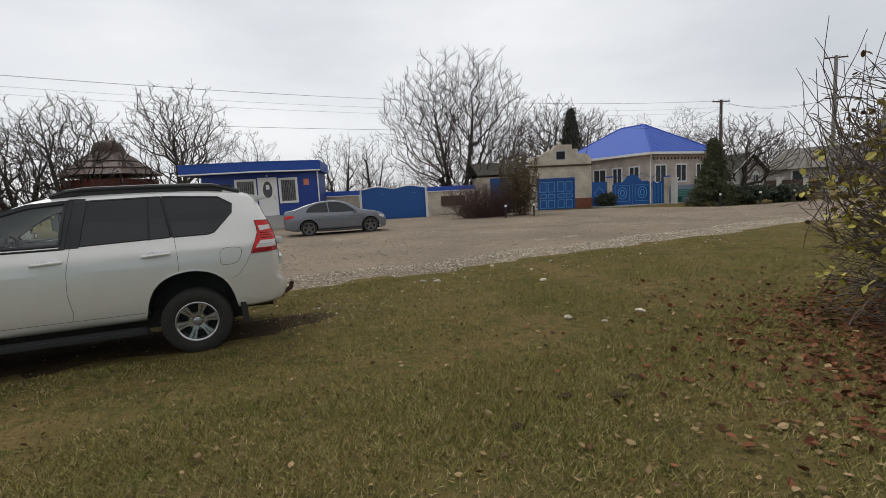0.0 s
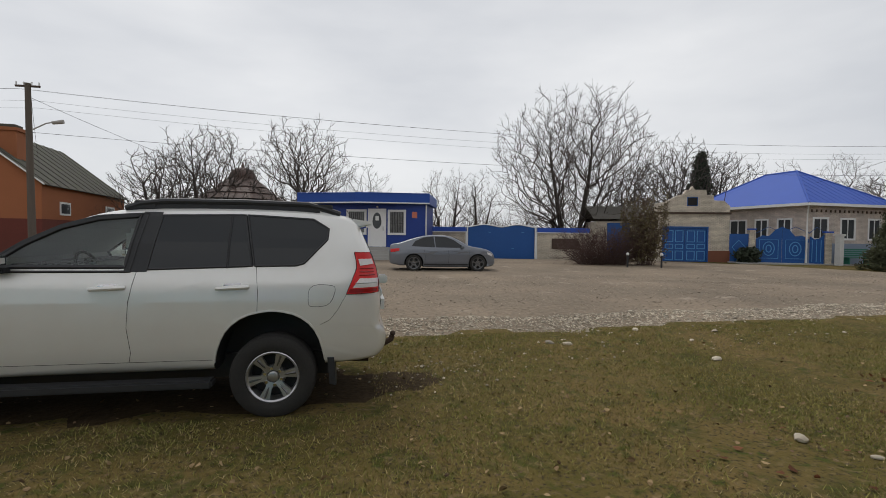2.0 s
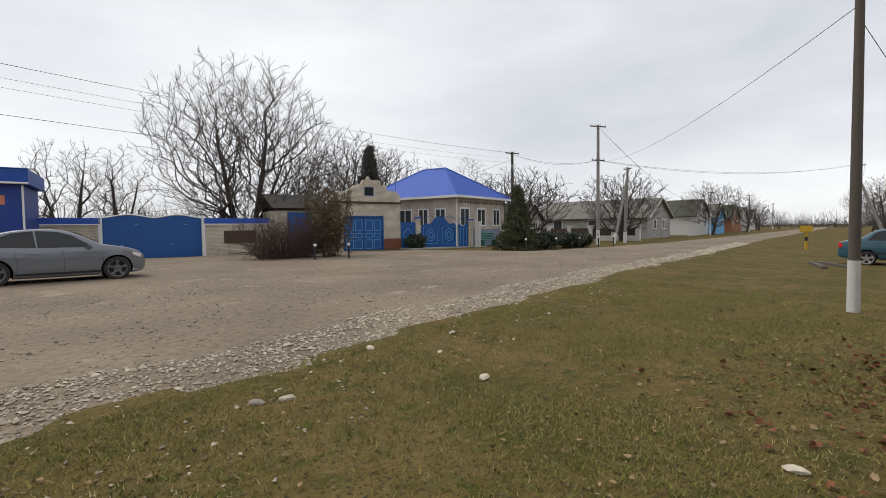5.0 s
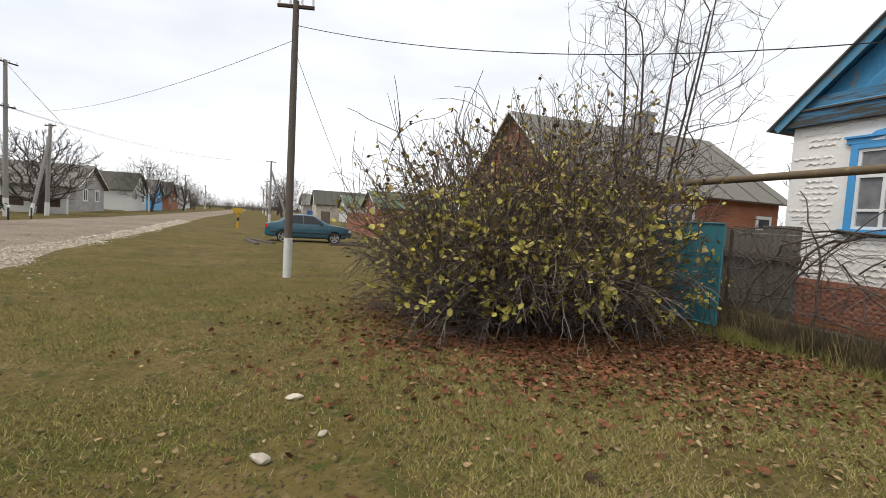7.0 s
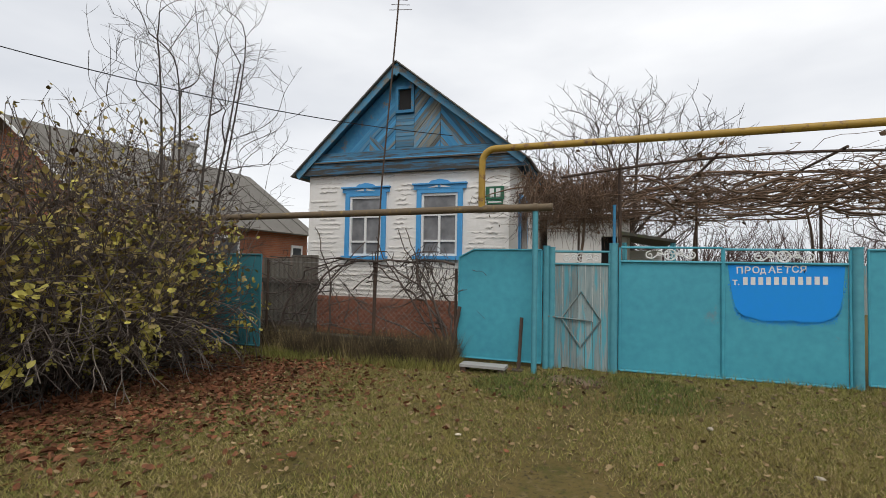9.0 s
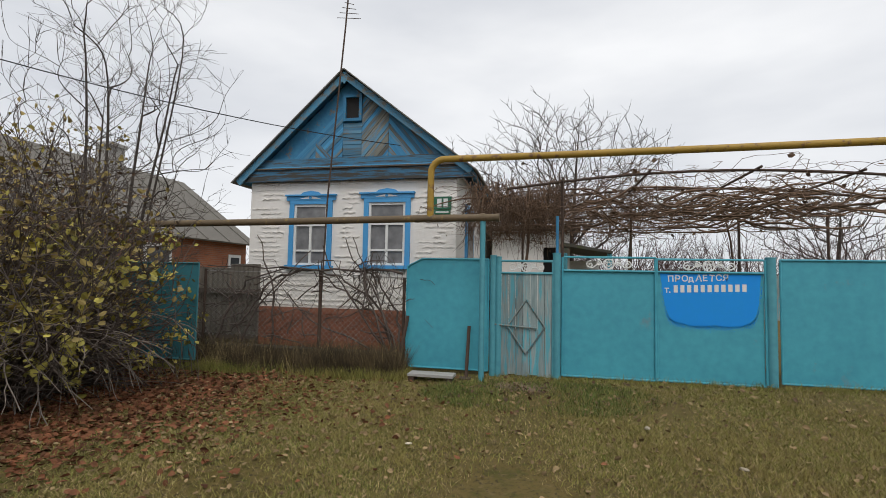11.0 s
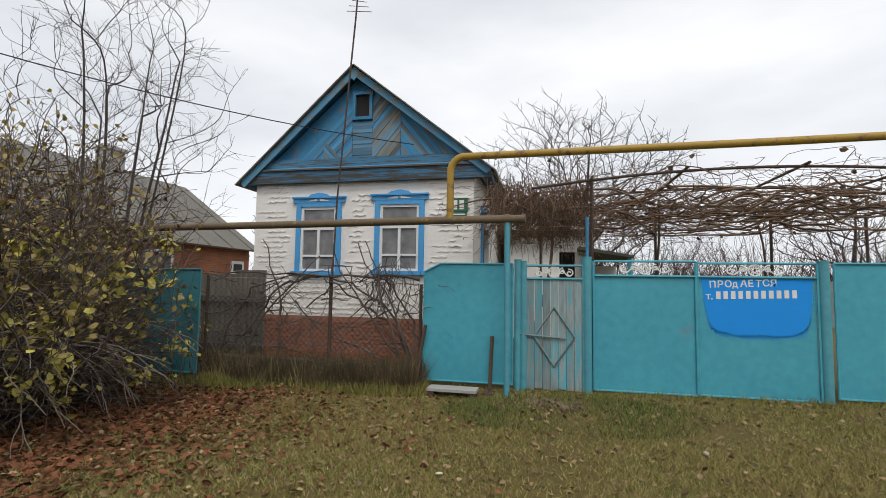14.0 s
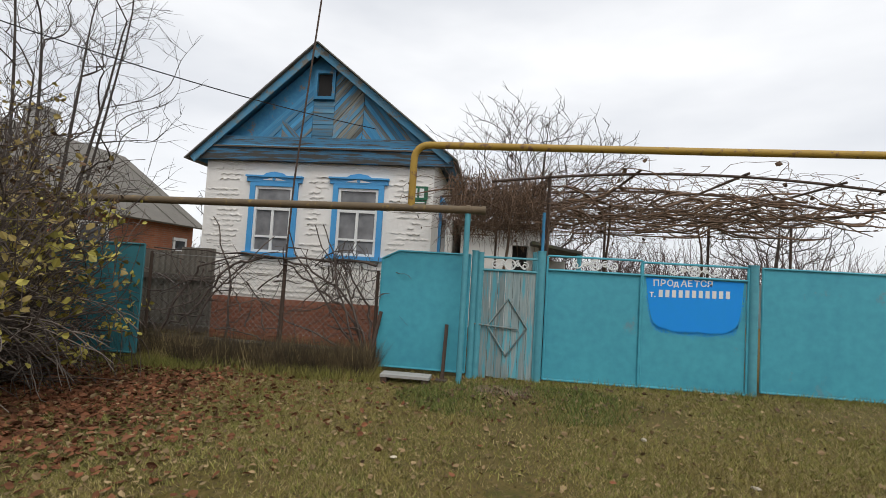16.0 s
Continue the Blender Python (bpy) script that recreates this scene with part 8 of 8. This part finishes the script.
for x, y, s in ((-24, 41, 43), (-18, 41, 44), (-8, 40, 45), (4, 39, 46), (11, 37, 47), (-2.5, -13.5, 52), (-6.5, -14.5, 53), (-11, -14, 54)):
    t, _, _ = twig_bush("hedge_bush", "brown leafless garden bush", x, y, 3.2, 1.5, 3.4, 120, s, M_REDTWIG, 0.025, 8, 0.04)

# vines over the trellis and along the fence
vr = np.random.default_rng(51)
M_VINE = mat("dry_vine_stems", (0.22, 0.135, 0.078), (0.07, 0.046, 0.036), 0.95, scale=5, fine=20, bump=0, island=0.4)
vines, vtips = [], []
for k in range(90):
    # old rope-like canes, gathered in strands
    x, y = vr.uniform(-4.6, 1.4), vr.choice((-5.4, -4.6, -3.9, -3.3, -2.7)) + vr.normal(0, 0.10)
    pts, _ = stem(vr, (x, y, vr.uniform(2.58, 2.86)), (vr.choice((-1, 1)), vr.normal(0, 0.15), vr.normal(0, 0.08)), vr.uniform(1.2, 2.8), 14, 0.21)
    pts[:, 2] = np.clip(pts[:, 2], 2.45, 3.0)
    vines.append((pts, vr.uniform(0.013, 0.026), 0.008))
for k in range(560):
    x, y = vr.uniform(-5.0, 1.3), vr.uniform(-5.8, -2.2)
    dens = 1.0 if x > -3.4 else 0.55
    if vr.random() > dens:
        continue
    sag = 2.95 - 0.33 * vr.random() ** 0.8 * (1.6 if x > -0.6 else 1.0)
    a = vr.normal(0, 0.6) + (math.pi if vr.random() < 0.5 else 0)
    pts, _ = stem(vr, (x, y, sag), (math.cos(a), 0.5 * math.sin(a) + vr.normal(0, 0.25), vr.normal(0.0, 0.25)), vr.uniform(0.8, 2.3), 11, 0.33)
    pts[:, 2] = np.clip(pts[:, 2], 2.25 + 0.25 * (x < -1), 3.2)
    vines.append((pts, vr.choice((0.004, 0.006, 0.009, 0.018), p=(0.45, 0.35, 0.15, 0.05)), 0.003))
    if k % 2:
        up_, _ = stem(vr, pts[4], (vr.normal(0, 0.5), vr.normal(0, 0.3), vr.uniform(-0.8, 1)), vr.uniform(0.15, 0.4), 5, 0.25)
        vines.append((up_, 0.0035, 0.002))
    vtips.append(pts)
for k in range(820):
    pts, _ = stem(vr, (vr.uniform(0.0, 1.6), vr.uniform(-3.8, -2.3), vr.uniform(2.6, 3.1)), (vr.normal(0, 0.4), vr.normal(0, 0.3), -1), vr.uniform(0.4, 1.1), 6, 0.25)
    vines.append((pts, 0.005, 0.002))
for x, y in ((0.9, -3.0), (-1.4, -4.5), (-3.4, -5.2)):
    pts, _ = stem(vr, (x, y, 0.1), (0.05, 0, 1), 2.9, 8, 0.08)
    vines.append((pts, 0.03, 0.02))
gv = thing("grape_vine", "leafless tangled grape vine on the trellis", "vine", 0, 0, 0.1)
tubes("cane_tangle", vines, M_VINE, gv, sides=4)["kind"] = "stuff"
vt = np.concatenate(vtips)
leaf_cloud("dry_leaves", vt[vr.integers(0, len(vt), 260)] - (0, 0, 0.03), 0.07, M_LEAFB, vr, gv, aspect=1.2)
fvines, old_canes = [], []
for k in range(95):
    x = vr.uniform(2.5, 6.1)
    pts, _ = stem(vr, (x, -2.12, vr.uniform(0.3, 1.55)), (vr.normal(0, 1), vr.normal(0, 0.1), vr.normal(0.1, 0.5)), vr.uniform(0.5, 1.5), 8, 0.28)
    pts[:, 1] = np.clip(pts[:, 1], -2.35, -1.95)
    pts[:, 2] = np.clip(pts[:, 2], 0.1, 1.72)
    fvines.append((pts, vr.choice((0.004, 0.007, 0.012)), 0.003))
for x0, dx in ((2.62, 0.9), (2.7, 0.5), (2.66, 1.3), (2.6, 0.7), (4.9, -0.6), (5.4, 0.4), (5.6, -0.8), (5.9, 0.2), (3.0, 1.6)):
    pts, _ = stem(vr, (x0, -2.1, 0.1), (dx, 0, 1.0), 2.3, 12, 0.17, 0.03)
    pts[:, 1] = np.clip(pts[:, 1], -2.3, -1.95)
    old_canes.append((pts, 0.02, 0.008))
for run in (((2.55, 0.15), (2.75, 0.7), (3.1, 1.15), (3.6, 1.46), (4.2, 1.55), (4.7, 1.58)), ((2.52, 0.2), (2.62, 0.9), (2.95, 1.45), (3.2, 1.62)), ((4.3, 1.52), (4.75, 1.45), (5.1, 1.05), (5.45, 0.6), (5.75, 0.45)),
            ((6.0, 0.2), (5.7, 0.8), (5.3, 1.3), (4.9, 1.52), (4.4, 1.56)), ((2.6, 0.3), (3.0, 0.9), (3.3, 1.1), (3.75, 1.4), (4.05, 1.5)), ((2.5, 1.52), (3.2, 1.56), (4.0, 1.55), (5.0, 1.57), (6.1, 1.60))):
    t_ = np.linspace(0, 1, 16)
    k_ = np.linspace(0, 1, len(run))
    pts = np.stack([np.interp(t_, k_, [q[0] for q in run]), np.full(16, -2.08), np.interp(t_, k_, [q[1] for q in run])], 1) + vr.normal(0, 0.022, (16, 3))
    old_canes.append((pts, 0.022, 0.010))
for k in range(60):
    pts, _ = stem(vr, (vr.normal(2.95, 0.2), -2.05, vr.uniform(1.3, 1.9)), (vr.normal(0, 0.4), vr.normal(0, 0.15), -1), vr.uniform(0.5, 1.1), 6, 0.2)
    fvines.append((pts, 0.0045, 0.002))
fv = thing("fence_vine", "dark leafless vine climbing the mesh fence", "vine", 0, 0, 0.05)
tubes("cane_tangle", fvines, M_BUSHBARK, fv, sides=4)["kind"] = "stuff"
for cane_ in old_canes:
    tubes("cane", [cane_], M_BUSHBARK, fv, sides=6)

# ---- ground cover ----
gr = np.random.default_rng(61)


def in_cover(x, y):
    return (y > -1.95) & (y < 8.9 + 0.055 * x)


def zs_of(x, y):
    return np.array([ground_z(a, b) for a, b in zip(x, y)])


M_BLADE = mat("short_green_grass", (0.165, 0.175, 0.034), (0.26, 0.215, 0.062), 0.9, scale=0.7, fine=5, bump=0, amount=1.2, island=0.35, use_world=True)
M_LUSH = mat("lush_green_grass", (0.085, 0.125, 0.025), (0.15, 0.165, 0.04), 0.9, scale=1.5, fine=6, bump=0, amount=1.2, island=0.4, use_world=True)
M_WEED = mat("dead_brown_weeds", (0.14, 0.10, 0.05), (0.045, 0.034, 0.02), 0.95, scale=1.5, fine=5, bump=0, amount=1.2, island=0.5, use_world=True)
M_STRAW = mat("straw_grass", (0.43, 0.335, 0.155), (0.22, 0.165, 0.072), 0.9, scale=0.8, fine=5, bump=0, amount=1.2, island=0.35, use_world=True)


def blades(name, n, x0, x1, y0, y1, h, width, material, label, lean=0.8, keep=None, share=None):
    x, y = gr.uniform(x0, x1, n), gr.uniform(y0, y1, n)
    ok = in_cover(x, y) if keep is None else keep(x, y)
    patchy = np.array([noise.noise((a * 0.8, b * 0.8, 7)) for a, b in zip(x, y)])
    ok &= patchy > gr.uniform(-0.55, 0.45, n)
    ok &= gr.random(len(x)) < np.clip((15.5 - x) / 5.5, 0, 1) * np.clip((x + 6.5) / 3.0, 0, 1)
    if keep is None:
        # blades left out to deepen the car's shade, sparse in the mud behind it
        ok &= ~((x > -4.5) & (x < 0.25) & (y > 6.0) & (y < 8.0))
        ok &= (((x - 0.8) / 1.0) ** 2 + ((y - 6.95) / 0.62) ** 2 > 1) | (gr.random(len(x)) < 0.42)
    if share:
        ok &= gr.random(len(x)) < np.interp(y + 1.2 * np.sin(x * 0.7), (1.5, 5.5), share)
    x, y = x[ok], y[ok]
    n = len(x)
    z = zs_of(x, y) + np.array([0.02 * noise.noise((a * 0.9, b * 0.9, 0)) for a, b in zip(x, y)])
    a = gr.uniform(0, 2 * np.pi, n)
    hh = h * gr.uniform(0.4, 1.3, n)
    b = gr.uniform(0, 2 * np.pi, n)
    ln = hh * lean * gr.uniform(0.2, 1.3, n)
    w = width * gr.uniform(0.6, 1.3, n)
    base = np.stack([x, y, z - 0.004], 1)
    sd = np.stack([np.cos(a) * w, np.sin(a) * w, np.zeros(n)], 1)
    tip = base + np.stack([np.cos(b) * ln, np.sin(b) * ln, hh], 1)
    V = np.stack([base - sd, base + sd, tip], 1).reshape(-1, 3)
    F = np.arange(3 * n).reshape(-1, 3)
    me = bpy.data.meshes.new(name)
    me.from_pydata(V.tolist(), [], F.tolist())
    me.materials.append(material)
    return tagged(new(name, me), label, "grass", kind="stuff")


blades("grass", 520000, -6, 15.5, -1.95, 9.7, 0.038, 0.0042, M_BLADE, "short trodden green grass on the verge", 1.1, share=(0.62, 1.0))
blades("dry_grass", 470000, -6, 15.5, -1.95, 9.7, 0.028, 0.0042, M_STRAW, "short dry straw among the grass", 1.6, share=(1.0, 0.40))
blades("near_grass", 260000, -3.5, 8.0, -1.95, 4.2, 0.046, 0.0042, M_BLADE, "short green grass before the gates", 1.0)
blades("near_straw", 200000, -3.5, 8.0, -1.95, 4.2, 0.032, 0.0040, M_STRAW, "dry straw before the gates", 1.5)
blades("lush_grass", 15000, -1.1, 1.9, -1.7, -0.2, 0.085, 0.0050, M_LUSH, "lush dark green grass before the wicket", 0.8, lambda x, y: ((x - 0.4) / 1.5) ** 2 + ((y + 0.95) / 0.75) ** 2 < 1)
blades("mud_grass", 5000, -0.4, 1.7, 6.3, 7.7, 0.04, 0.006, M_STRAW, "sparse dry grass in the muddy patch", 1.4)
blades("tall_weeds", 30000, 2.4, 6.6, -2.05, -1.55, 0.42, 0.0045, M_WEED, "tall dry weeds along the mesh fence", 0.5, lambda x, y: (y < -1.55 - 0.25 * np.sin(x * 3.1) * np.sin(x * 1.7 + 1)))
blades("green_weeds", 16000, 2.3, 6.6, -2.05, -1.3, 0.17, 0.006, M_BLADE, "green weeds along the mesh fence", 0.6, lambda x, y: (y < -1.35))
blades("gate_weeds", 4200, -6, 2.4, -2.0, -1.75, 0.09, 0.005, M_BLADE, "weeds along the foot of the gates", 0.7, lambda x, y: (y < -1.75))

blades("dry_stalks", 3200, 2.4, 6.5, -2.05, -1.6, 0.46, 0.0035, M_STRAW, "dry straw stalks along the mesh fence", 0.45, lambda x, y: (y < -1.6))
M_RED = mat("fallen_red_brown_leaves", (0.205, 0.082, 0.042), (0.10, 0.05, 0.029), 0.85, scale=2, fine=8, bump=0, amount=1.0, island=0.5)
M_TAN = mat("fallen_tan_leaves", (0.30, 0.22, 0.12), (0.20, 0.13, 0.07), 0.85, scale=2, fine=8, bump=0, amount=1.0, island=0.45)


def litter(name, cx, cy, sx, sy, n, size, material, label, uniform=False):
    if uniform:
        x, y = gr.uniform(cx - sx, cx + sx, n), gr.uniform(cy - sy, cy + sy, n)
    else:
        x, y = gr.normal(cx, sx, n), gr.normal(cy, sy, n)
    ok = in_cover(x, y)
    x, y = x[ok], y[ok]
    c = np.stack([x, y, zs_of(x, y) + 0.018 + 0.02 * gr.random(len(x))], 1)
    ob = leaf_cloud(name, c, size, material, gr, flat=0.72, aspect=1.4)
    return tagged(ob, label, "leaves", kind="stuff")


litter("leaf_litter", 6.6, 0.9, 1.35, 1.40, 15000, 0.050, M_RED, "red-brown fallen leaves under the shrub")
litter("leaf_litter", 5.0, -0.4, 1.4, 0.9, 2800, 0.042, M_RED, "red-brown fallen leaves on the grass")
litter("pale_leaf_litter", 5.2, 0.3, 1.8, 1.5, 1300, 0.042, M_TAN, "tan fallen leaves on the grass")
litter("scattered_leaves", 3.0, 3.0, 8.0, 5.5, 1500, 0.036, M_TAN, "scattered tan leaves on the turf", True)
litter("gate_leaves", 0.5, -0.3, 3.6, 1.7, 620, 0.040, M_TAN, "tan fallen leaves on the turf before the gates", True)
litter("scattered_leaves", 0.5, -1.2, 1.2, 0.35, 260, 0.045, M_LEAFB, "brown leaves before the wicket gate")
litter("dark_leaves", 3.0, 3.0, 8.0, 5.5, 800, 0.024, M_LEAFB, "scattered dark leaf scraps on the turf", True)

# bare earth, painted shade under the car, stones and gravel
M_EARTHSHADE = mat("damp_earth_and_car_shade", (0.034, 0.024, 0.014), (0.066, 0.046, 0.026), 1.0, scale=2.0, fine=20, bump=0.7, amount=1.0, use_world=True, bump_dist=0.03)
for m_ in (M_EARTHSHADE, M_RED, M_TAN):
    m_.node_tree.nodes["Principled BSDF"].inputs["Specular IOR Level"].default_value = 0.06
M_STONE = mat("pale_road_stones", (0.50, 0.435, 0.34), (0.33, 0.285, 0.22), 0.95, scale=2, fine=18, bump=0.15, amount=1.0, island=0.4, use_world=True)
M_GRIT = mat("brown_road_grit", (0.34, 0.285, 0.22), (0.24, 0.195, 0.145), 0.95, scale=2, fine=18, bump=0.1, amount=1.0, island=0.4, use_world=True)


M_CLAY = mat("trodden_clay", (0.20, 0.135, 0.095), (0.12, 0.08, 0.055), 1.0, scale=3.0, fine=20, bump=0.5, amount=1.0, use_world=True)


def earth(name, cx, cy, rx, ry, label, rise=0.012, seed=0, soil=None):
    bm = bmesh.new()
    c = bm.verts.new((cx, cy, ground_z(cx, cy) + rise + 0.012))
    prev = None
    for f in (0.35, 0.7, 1.0):
        ring = []
        for k in range(36):
            a = 2 * math.pi * k / 36
            q = f * (1 + 0.35 * noise.noise((2 * math.cos(a) + seed, 2 * math.sin(a), f)) + 0.22 * noise.noise((6 * math.cos(a), 6 * math.sin(a) + seed, f)))
            x, y = cx + rx * q * math.cos(a), cy + ry * q * math.sin(a)
            ring.append(bm.verts.new((x, y, ground_z(x, y) + 0.02 * noise.noise((x * 0.9, y * 0.9, 0)) + (rise if f < 1 else -0.012) + (0.01 * noise.noise((x * 7, y * 7, seed)) if f < 1 else 0))))
        for k in range(36):
            if prev is None:
                bm.faces.new((c, ring[k], ring[(k + 1) % 36]))
            else:
                bm.faces.new((prev[k], ring[k], ring[(k + 1) % 36], prev[(k + 1) % 36]))
        prev = ring
    return tagged(link(name, bm, soil or M_EARTHSHADE, smooth=True), label, "earth", kind="structure")


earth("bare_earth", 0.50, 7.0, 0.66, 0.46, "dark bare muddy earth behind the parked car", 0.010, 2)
# dark colour painted on the ground as the car's shade
earth("bare_earth", -1.9, 6.9, 2.7, 0.95, "dark patch painted as the shade under the parked car", 0.006, 5)
earth("doorstep_earth", 0.55, -1.45, 0.55, 0.28, "trodden pale clay before the wicket", 0.010, 9, M_CLAY)
for x, y, r, s in ((2.52, 2.78, 0.09, 1), (2.15, 2.94, 0.075, 4), (1.56, 2.68, 0.07, 6), (2.90, 2.97, 0.09, 8)):
    earth("mole_hill", x, y, r, r * 0.8, "small dark mound of mole earth", 0.02, s)


def stones(name, x, y, size, material, label, zf=None, lift=0.3):
    """Angular pebbles, six faces to a side, half sunk."""
    n = len(x)
    O = np.array(((1, 0, 0), (0, 1, 0), (-1, 0, 0), (0, -1, 0), (0, 0, 1), (0, 0, -1)), float)
    s = size * gr.lognormal(0, 0.35, n)
    a = gr.uniform(0, 2 * np.pi, n)
    V = O[None] * (1 + gr.normal(0, 0.18, (n, 6, 1))) * s[:, None, None] * np.array((1, 0.75, 0.5))
    V = V + gr.normal(0, 0.14, (n, 6, 3)) * s[:, None, None]
    ca, sa = np.cos(a)[:, None], np.sin(a)[:, None]
    X, Y = V[:, :, 0] * ca - V[:, :, 1] * sa, V[:, :, 0] * sa + V[:, :, 1] * ca
    z = np.array([(zf or road_z)(p, q) for p, q in zip(x, y)]) + s * 0.5 * lift
    V = np.stack([X + x[:, None], Y + y[:, None], V[:, :, 2] + z[:, None]], -1).reshape(-1, 3)
    T = np.array(((0, 1, 4), (1, 2, 4), (2, 3, 4), (3, 0, 4), (1, 0, 5), (2, 1, 5), (3, 2, 5), (0, 3, 5)))
    F = (np.arange(n)[:, None, None] * 6 + T[None]).reshape(-1, 3)
    me = bpy.data.meshes.new(name)
    me.from_pydata(V.tolist(), [], F.tolist())
    me.materials.append(material)
    return tagged(new(name, me), label, "gravel", kind="stuff")


def along(n, x0, x1, lo, hi, edge=road_near):
    x = gr.uniform(x0, x1, n)
    return x, np.array([edge(q) for q in x]) + gr.uniform(lo, hi, n)


x, y = along(17000, -6, 18, -0.25, 1.25)
stones("edge_gravel", x, y, 0.020, M_STONE, "pale gravel along the edge of the road")
x, y = along(6000, 18, 45, -0.2, 1.0)
stones("edge_gravel", x, y, 0.032, M_STONE, "pale gravel along the edge of the road")
x, y = along(14000, -8, 30, 0.9, 9.0)
stones("road_grit", x, y, 0.017, M_GRIT, "small stones pressed into the road")
x, y = along(260, -2, 12, -1.4, -0.1)
stones("stray_gravel", x, y, 0.018, M_STONE, "stray stones in the grass by the road", ground_z)
x, y = gr.normal(1.0, 0.6, 110), gr.normal(7.5, 0.45, 110)
stones("mud_stones", x, y, 0.016, M_STONE, "stones in the muddy patch", lambda a, b: ground_z(a, b) + 0.01)


def field_stone(x, y, size, seed, label):
    bm = bmesh.new()
    bmesh.ops.create_icosphere(bm, subdivisions=2, radius=1.0)
    for v in bm.verts:
        k = 1 + 0.25 * noise.noise(v.co * 1.3 + Vector((seed, 0, 0)))
        v.co = Vector((v.co.x * size * k, v.co.y * size * 0.65 * k, v.co.z * size * 0.38 * k))
    ob = link("stone", bm, M_STONE, smooth=True)
    ob.matrix_world = pose(x, y, ground_z(x, y) + 0.015, 0, 0, seed * 50)
    return tagged(ob, label, "stone", "stones in the grass")


for i, (x, y, s) in enumerate(((3.66, 4.90, 0.075), (4.62, 4.65, 0.075), (3.90, 4.50, 0.045), (4.95, 7.35, 0.09), (4.76, 9.0, 0.08), (2.95, 8.4, 0.08), (3.2, 8.3, 0.08), (5.3, 8.3, 0.05), (-0.7, 0.03, 0.04), (-1.25, 0.9, 0.035), (1.52, 0.9, 0.03))):
    field_stone(x, y, s, i + 1, "pale rounded stone lying in the grass")

# bricks of the house plinth, four courses hidden by weeds and four in sight
brick_me = bpy.data.meshes.new("brick")
bbm = Box(-0.117, 0.117, -0.02, 0.012, -0.031, 0.031, bevel=0.004)
bbm.to_mesh(brick_me)
bbm.free()
brick_me.materials.append(M_PLINTH)
for row in range(10):
    x = HX0 - 0.05 + (0.12 if row % 2 else 0.0)
    while x < HX1 + 0.0:
        b = bpy.data.objects.new("brick", brick_me)
        scene.collection.objects.link(b)
        b.parent = plinth
        b.location = (x + 0.12, HY + 0.03 + 0.003 * math.sin(x * 40 + row), 0.12 + row * 0.0725)
        x += 0.245
